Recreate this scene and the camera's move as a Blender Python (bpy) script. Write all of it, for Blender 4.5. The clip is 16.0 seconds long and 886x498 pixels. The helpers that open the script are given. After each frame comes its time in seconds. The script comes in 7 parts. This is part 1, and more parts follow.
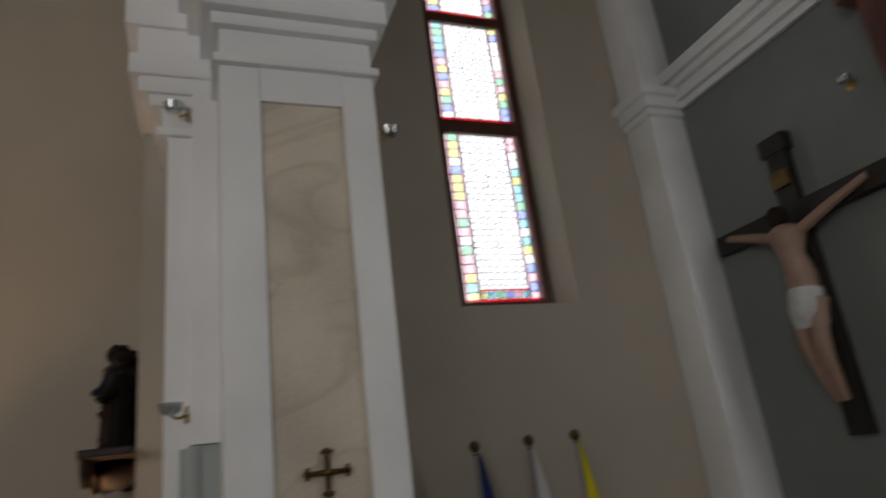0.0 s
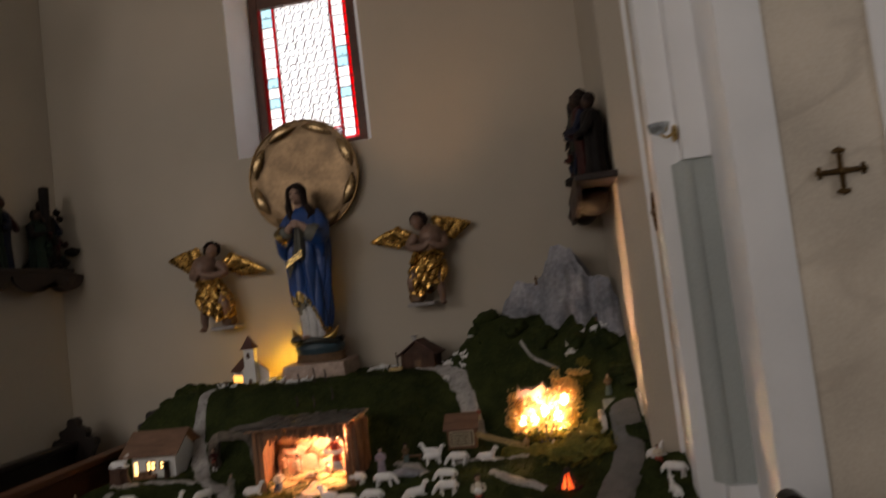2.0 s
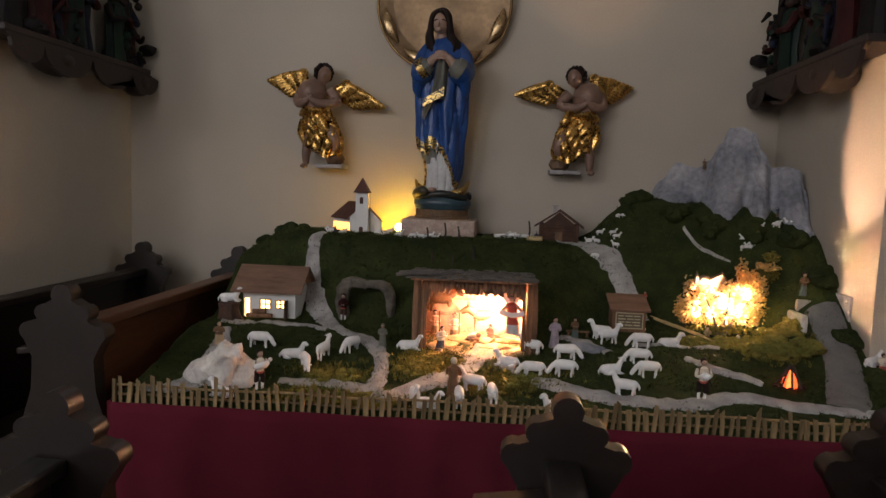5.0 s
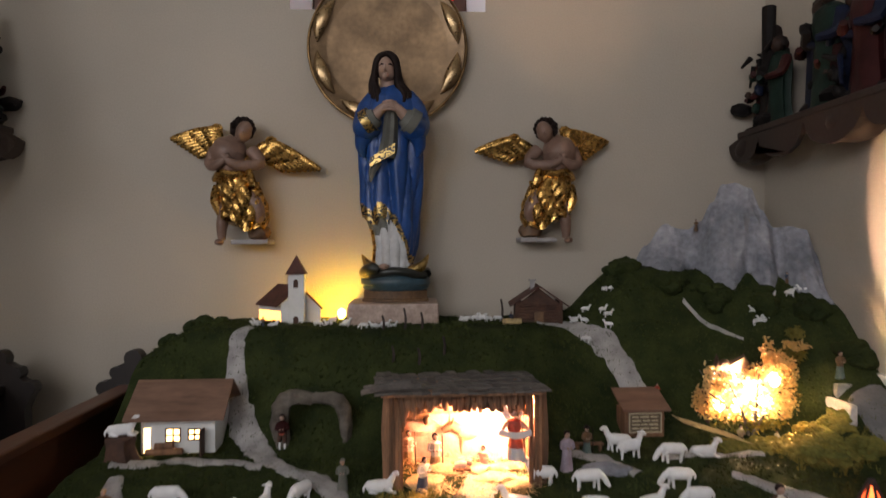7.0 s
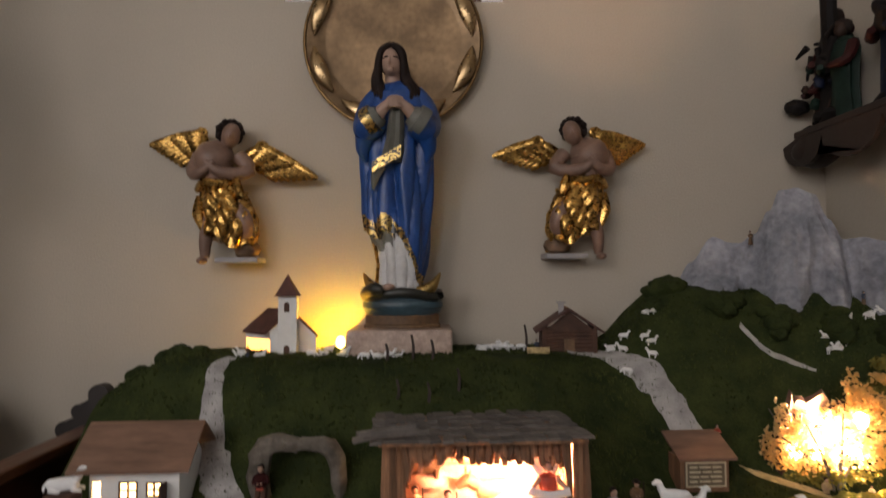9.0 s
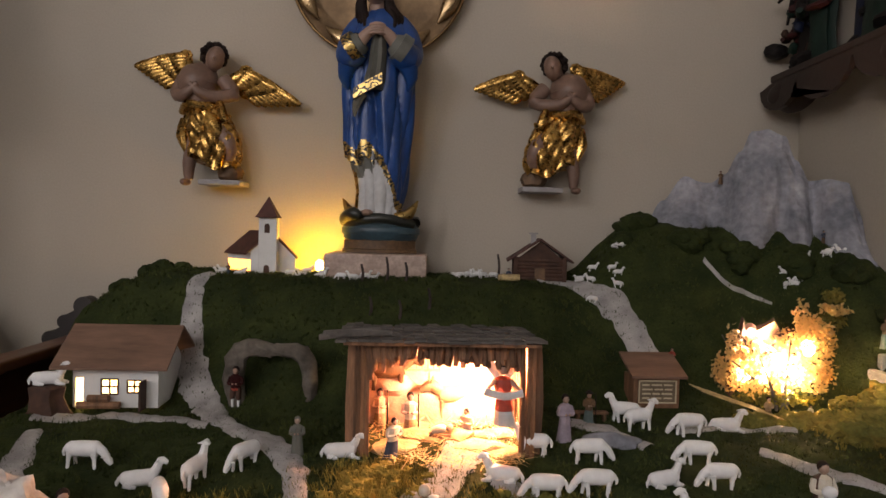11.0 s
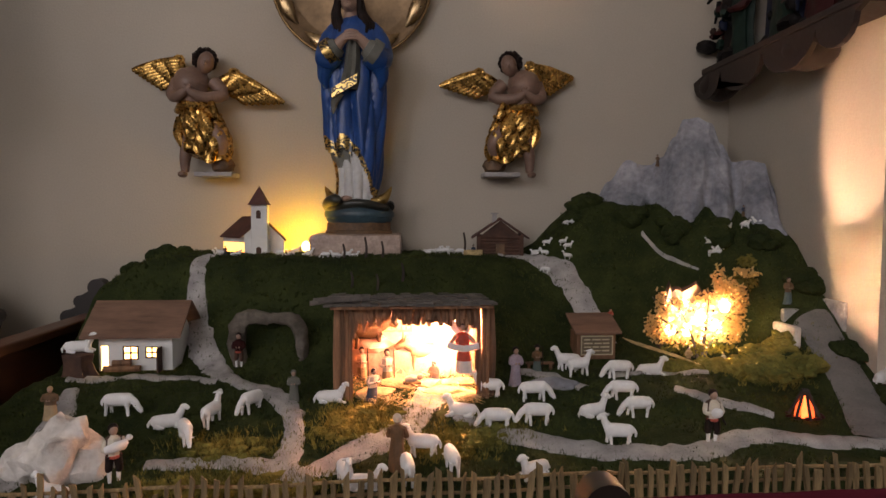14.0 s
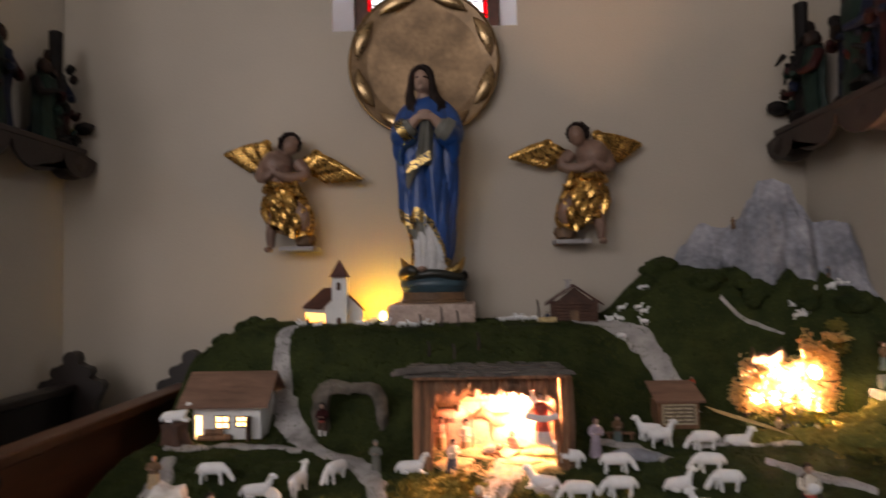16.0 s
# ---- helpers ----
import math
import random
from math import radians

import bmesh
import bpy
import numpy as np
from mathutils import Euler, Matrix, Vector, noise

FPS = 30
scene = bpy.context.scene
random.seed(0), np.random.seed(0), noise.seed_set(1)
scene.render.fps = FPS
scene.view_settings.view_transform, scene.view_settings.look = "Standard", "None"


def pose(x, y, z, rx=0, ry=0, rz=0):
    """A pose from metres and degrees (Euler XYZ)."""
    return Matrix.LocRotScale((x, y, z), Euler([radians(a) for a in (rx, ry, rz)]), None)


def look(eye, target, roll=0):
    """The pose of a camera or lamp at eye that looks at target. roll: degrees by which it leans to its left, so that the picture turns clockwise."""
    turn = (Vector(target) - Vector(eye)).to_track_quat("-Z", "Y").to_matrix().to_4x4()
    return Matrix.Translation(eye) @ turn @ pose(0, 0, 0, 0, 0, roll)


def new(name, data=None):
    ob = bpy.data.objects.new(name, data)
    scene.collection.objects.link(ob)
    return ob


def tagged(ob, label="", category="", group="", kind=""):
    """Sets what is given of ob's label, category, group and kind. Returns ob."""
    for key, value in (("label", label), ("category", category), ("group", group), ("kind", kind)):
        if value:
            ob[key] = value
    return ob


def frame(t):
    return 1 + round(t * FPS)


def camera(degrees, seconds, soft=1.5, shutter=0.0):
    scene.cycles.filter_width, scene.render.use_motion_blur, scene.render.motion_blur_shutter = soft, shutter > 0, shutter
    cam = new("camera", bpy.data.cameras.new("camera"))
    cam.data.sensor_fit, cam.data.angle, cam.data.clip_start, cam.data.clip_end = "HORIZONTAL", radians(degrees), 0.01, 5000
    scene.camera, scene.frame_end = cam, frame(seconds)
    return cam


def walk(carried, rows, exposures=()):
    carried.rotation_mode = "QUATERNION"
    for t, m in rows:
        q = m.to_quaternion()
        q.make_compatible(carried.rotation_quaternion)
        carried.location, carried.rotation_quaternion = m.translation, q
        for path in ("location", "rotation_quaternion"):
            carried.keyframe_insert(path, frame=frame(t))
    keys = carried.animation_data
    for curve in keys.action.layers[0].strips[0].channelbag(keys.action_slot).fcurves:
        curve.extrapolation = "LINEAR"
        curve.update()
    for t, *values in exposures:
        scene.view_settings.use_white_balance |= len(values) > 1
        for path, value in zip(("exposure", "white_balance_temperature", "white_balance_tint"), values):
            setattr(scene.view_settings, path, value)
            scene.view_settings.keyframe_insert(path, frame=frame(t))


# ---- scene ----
cam = camera(69.0, 16.0, soft=1.5, shutter=0.45)
PATH = [
    (0, (2.100, -4.050, 1.90), (2.813, -2.288, 2.52), -7.2),
    (0.5, (2.09, -4.022, 1.875), (2.395, -2.118, 2.402), -8.1),
    (1, (2.065, -3.945, 1.864), (2.092, -1.98, 2.245), -8.4),
    (1.5, (1.98, -3.84, 1.840), (1.690, -1.873, 2.075), -8.5),
    (2, (1.54, -4.075, 1.69), (1.212, -2.105, 1.80), -6.7),
    (2.5, (1.297, -4.096, 1.628), (0.952, -2.126, 1.599), -3.3),
    (3, (1.105, -4.061, 1.577), (0.747, -2.096, 1.486), -3.2),
    (3.5, (0.847, -3.994, 1.504), (0.458, -2.037, 1.36), -4.1),
    (3.7, (0.799, -3.979, 1.544), (0.402, -2.027, 1.371), -3.2),
    (5.8, (0.225, -3.57, 1.459), (0.135, -1.581, 1.272), 2.9),
    (6, (0.207, -3.513, 1.478), (0.146, -1.521, 1.312), 1.5),
    (6.5, (0.138, -3.323, 1.533), (0.139, -1.323, 1.493), -0.4),
    (7, (0.139, -3.145, 1.558), (0.22, -1.147, 1.548), -0.0),
    (7.5, (0.212, -2.976, 1.601), (0.25, -0.983, 1.764), -0.9),
    (8, (0.131, -2.865, 1.601), (0.186, -0.881, 1.849), -1.4),
    (8.5, (0.078, -2.775, 1.587), (0.163, -0.792, 1.827), -3.1),
    (9, (0.16, -2.757, 1.503), (0.194, -0.759, 1.59), -0.3),
    (9.5, (0.202, -2.777, 1.461), (0.22, -0.777, 1.489), 1.4),
    (10, (0.227, -2.803, 1.423), (0.25, -0.803, 1.414), 2.6),
    (12.3, (0.229, -2.988, 1.385), (0.327, -0.992, 1.302), 0.2),
    (12.5, (0.205, -3.046, 1.39), (0.32, -1.052, 1.297), 0.7),
    (13, (0.189, -3.111, 1.389), (0.371, -1.122, 1.288), 0.3),
    (13.5, (0.237, -3.145, 1.399), (0.401, -1.154, 1.296), 0.6),
    (14, (0.266, -3.181, 1.399), (0.375, -1.187, 1.29), 0.3),
    (14.5, (0.284, -3.209, 1.395), (0.388, -1.215, 1.283), -0.0),
    (15, (0.295, -3.233, 1.406), (0.381, -1.235, 1.377), 0.9),
    (15.5, (0.311, -3.246, 1.411), (0.39, -1.247, 1.415), 0.2),
    (16, (0.245, -3.243, 1.429), (0.142, -1.247, 1.514), -1.0),
]
walk(cam, [(t, look(eye, target, roll)) for t, eye, target, roll in PATH], [(0, -0.42, 7500, 14), (1.5, -0.55, 7900, 17), (2.5, -0.22, 8300, 22), (3.5, 0.05, 8000, 22), (6, 0.34, 6900, 17), (8, 0.58, 7350, 19), (10, 0.55, 7600, 20), (12.5, 0.45, 7450, 23), (16, 0.36, 7450, 23)])
# ---- light ----
world = bpy.data.worlds.new("sky")
scene.world = world
world.use_nodes = True
wn = world.node_tree
sky = wn.nodes.new("ShaderNodeTexSky")
sky.sky_type, sky.sun_disc = "NISHITA", False
sky.sun_elevation, sky.sun_rotation = radians(20), radians(160)
wn.links.new(sky.outputs[0], wn.nodes["Background"].inputs[0])
wn.nodes["Background"].inputs[1].default_value = 0.1

TURN = Matrix.Translation((0, -0.022, 0.014)) @ Matrix.Rotation(radians(2.4), 4, "Z")      # the display stands slightly askew in its chapel
EAST_FILL_X = 5.6     # x of a fill lamp added past the altar frame; no window built
NAVE = 58.0          # base power of fill lamps behind the pews, added for unseen nave windows
STABLE = 22.0         # bulb under the stable roof
BUSH = 76.0           # bulb in the bush
GLOW = 4.5           # yellow bulb behind the church


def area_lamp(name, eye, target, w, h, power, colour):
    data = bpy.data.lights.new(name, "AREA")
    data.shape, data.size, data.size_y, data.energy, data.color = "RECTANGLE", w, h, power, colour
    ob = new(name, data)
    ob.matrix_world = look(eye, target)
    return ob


def bulb_lamp(name, place, power, colour, size=0.012):
    data = bpy.data.lights.new(name, "POINT")
    data.energy, data.color, data.shadow_soft_size = power, colour, size
    ob = new(name, data)
    ob.location = TURN @ Vector(place)
    return ob


# soft fill before the closed south wall; no windows are built there
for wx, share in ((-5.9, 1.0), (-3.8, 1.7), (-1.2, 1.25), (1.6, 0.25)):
    area_lamp("daylight_fill", (wx, -7.9, 3.3), (wx * 0.25, -1, 1.6), 1.8, 2.8, NAVE * share, (0.86, 0.93, 1.0))
# out-of-view fill that brightens the pier front and the flag bay
area_lamp("daylight_fill", (EAST_FILL_X, -3.75, 3.0), (2.6, -1.6, 1.9), 0.9, 2.2, 27.0, (0.80, 0.90, 1.0))
bulb_lamp("stable_light", (0.372, -1.055, 1.02), STABLE, (1.0, 0.52, 0.30))
bulb_lamp("bush_light", (1.375, -0.788, 0.985), BUSH, (1.0, 0.64, 0.36))
# extra spot, added to throw the warm patch on the chapel side wall
spot = bpy.data.lights.new("wall_patch_spot", "SPOT")
spot.energy, spot.color, spot.spot_size, spot.spot_blend, spot.shadow_soft_size = 27.0, (1.0, 0.66, 0.48), radians(40), 0.45, 0.02
new("wall_patch_spot", spot).matrix_world = look(TURN @ Vector((1.43, -0.86, 1.09)), (1.87, -0.95, 1.62))
bulb_lamp("church_light", (-0.215, -0.10, 1.235), GLOW, (1.0, 0.56, 0.06))
bulb_lamp("house_light", (-0.73, -0.78, 0.93), 0.25, (1.0, 0.72, 0.40))
bulb_lamp("chapel_light", (-0.50, -0.16, 1.215), 0.06, (1.0, 0.55, 0.15))
bulb_lamp("fire_light", (1.44, -1.32, 0.79), 0.12, (1.0, 0.16, 0.04))


# ---- materials ----
def mat(name, col, rough=0.6, metal=0.0, var=0.15, scale=8.0, bump=0.0, bscale=60.0, col2=None, spec=0.5, emit=None, power=0.0, rnd=0.0, stretch=None):
    """A surface with colour variation at two scales, fine relief and, on request, a shift for each object."""
    m = bpy.data.materials.new(name)
    m.use_nodes = True
    n, l = m.node_tree.nodes, m.node_tree.links
    b = n["Principled BSDF"]
    b.inputs["Roughness"].default_value, b.inputs["Metallic"].default_value = rough, metal
    b.inputs["Specular IOR Level"].default_value = spec
    tc = n.new("ShaderNodeTexCoord")
    src = tc.outputs["Object"]
    if stretch:
        mp = n.new("ShaderNodeMapping")
        mp.inputs["Scale"].default_value = stretch
        l.new(src, mp.inputs[0])
        src = mp.outputs[0]
    big, fine = n.new("ShaderNodeTexNoise"), n.new("ShaderNodeTexNoise")
    big.inputs["Scale"].default_value, big.inputs["Detail"].default_value = scale, 5
    fine.inputs["Scale"].default_value, fine.inputs["Detail"].default_value = bscale, 4
    l.new(src, big.inputs["Vector"]), l.new(src, fine.inputs["Vector"])
    ramp = n.new("ShaderNodeValToRGB")
    c2 = col2 or tuple(c * (1 - 2 * var) for c in col)
    c1 = col if col2 else tuple(min(1, c * (1 + var)) for c in col)
    ramp.color_ramp.elements[0].position, ramp.color_ramp.elements[1].position = 0.32, 0.68
    ramp.color_ramp.elements[0].color, ramp.color_ramp.elements[1].color = (*c2, 1), (*c1, 1)
    l.new(big.outputs["Fac"], ramp.inputs["Fac"])
    mix = n.new("ShaderNodeMix")
    mix.data_type, mix.blend_type = "RGBA", "OVERLAY"
    mix.inputs["Factor"].default_value = min(1, var * 2)
    l.new(ramp.outputs["Color"], mix.inputs["A"]), l.new(fine.outputs["Fac"], mix.inputs["B"])
    out = mix.outputs["Result"]
    if rnd:
        info, hsv, mr = n.new("ShaderNodeObjectInfo"), n.new("ShaderNodeHueSaturation"), n.new("ShaderNodeMapRange")
        mr.inputs["To Min"].default_value, mr.inputs["To Max"].default_value = 1 - rnd, 1 + rnd
        l.new(info.outputs["Random"], mr.inputs["Value"]), l.new(mr.outputs[0], hsv.inputs["Value"])
        l.new(out, hsv.inputs["Color"])
        out = hsv.outputs["Color"]
    l.new(out, b.inputs["Base Color"])
    rr = n.new("ShaderNodeMapRange")
    rr.inputs["To Min"].default_value, rr.inputs["To Max"].default_value = max(0, rough - 0.12), min(1, rough + 0.12)
    l.new(fine.outputs["Fac"], rr.inputs["Value"]), l.new(rr.outputs[0], b.inputs["Roughness"])
    if bump:
        bp = n.new("ShaderNodeBump")
        bp.inputs["Strength"].default_value, bp.inputs["Distance"].default_value = 0.6, bump
        l.new(fine.outputs["Fac"], bp.inputs["Height"]), l.new(bp.outputs[0], b.inputs["Normal"])
    if emit:
        b.inputs["Emission Color"].default_value, b.inputs["Emission Strength"].default_value = (*emit, 1), power
    return m


def glass_mat(name, col, clear=0.9):
    """Window glass: mostly lets light through in its colour, with a weak gloss."""
    m = bpy.data.materials.new(name)
    m.use_nodes = True
    n, l = m.node_tree.nodes, m.node_tree.links
    n.remove(n["Principled BSDF"])
    tr, gl, mx, no, mr = (n.new("ShaderNode" + k) for k in ("BsdfTransparent", "BsdfGlossy", "MixShader", "TexNoise", "ValToRGB"))
    no.inputs["Scale"].default_value = 14
    mr.color_ramp.elements[0].color = (*(c * 0.75 for c in col), 1)
    mr.color_ramp.elements[1].color = (*col, 1)
    l.new(no.outputs["Fac"], mr.inputs["Fac"]), l.new(mr.outputs[0], tr.inputs["Color"])
    gl.inputs["Roughness"].default_value, mx.inputs["Fac"].default_value = 0.1, 1 - clear
    l.new(tr.outputs[0], mx.inputs[1]), l.new(gl.outputs[0], mx.inputs[2])
    l.new(mx.outputs[0], n["Material Output"].inputs["Surface"])
    return m


def marble_mat(name, base, vein):
    """Stone painted in soft cloudy veins."""
    m = mat(name, base, 0.55, 0, 0.10, 2.2, 0.001, 90)
    n, l = m.node_tree.nodes, m.node_tree.links
    b = n["Principled BSDF"]
    tc, mp, no, ra, mx = (n.new("ShaderNode" + k) for k in ("TexCoord", "Mapping", "TexNoise", "ValToRGB", "Mix"))
    mp.inputs["Rotation"].default_value = (0.3, 0.5, 0.2)
    mp.inputs["Scale"].default_value = (1.5, 1.5, 2.6)
    no.inputs["Scale"].default_value, no.inputs["Detail"].default_value, no.inputs["Distortion"].default_value = 0.9, 6, 1.2
    for i, (p, v) in enumerate(((0.46, 0.0), (0.5, 1.0))):
        ra.color_ramp.elements[i].position, ra.color_ramp.elements[i].color = p, (v, v, v, 1)
    e = ra.color_ramp.elements.new(0.56)
    e.color = (0, 0, 0, 1)
    old = b.inputs["Base Color"].links[0].from_socket
    mx.data_type = "RGBA"
    mul = n.new("ShaderNodeMath")
    mul.operation, mul.inputs[1].default_value = "MULTIPLY", 0.28
    l.new(tc.outputs["Object"], mp.inputs[0]), l.new(mp.outputs[0], no.inputs["Vector"]), l.new(no.outputs["Fac"], ra.inputs[0])
    l.new(ra.outputs[0], mul.inputs[0]), l.new(mul.outputs[0], mx.inputs["Factor"])
    l.new(old, mx.inputs["A"])
    mx.inputs["B"].default_value = (*vein, 1)
    l.new(mx.outputs["Result"], b.inputs["Base Color"])
    return m


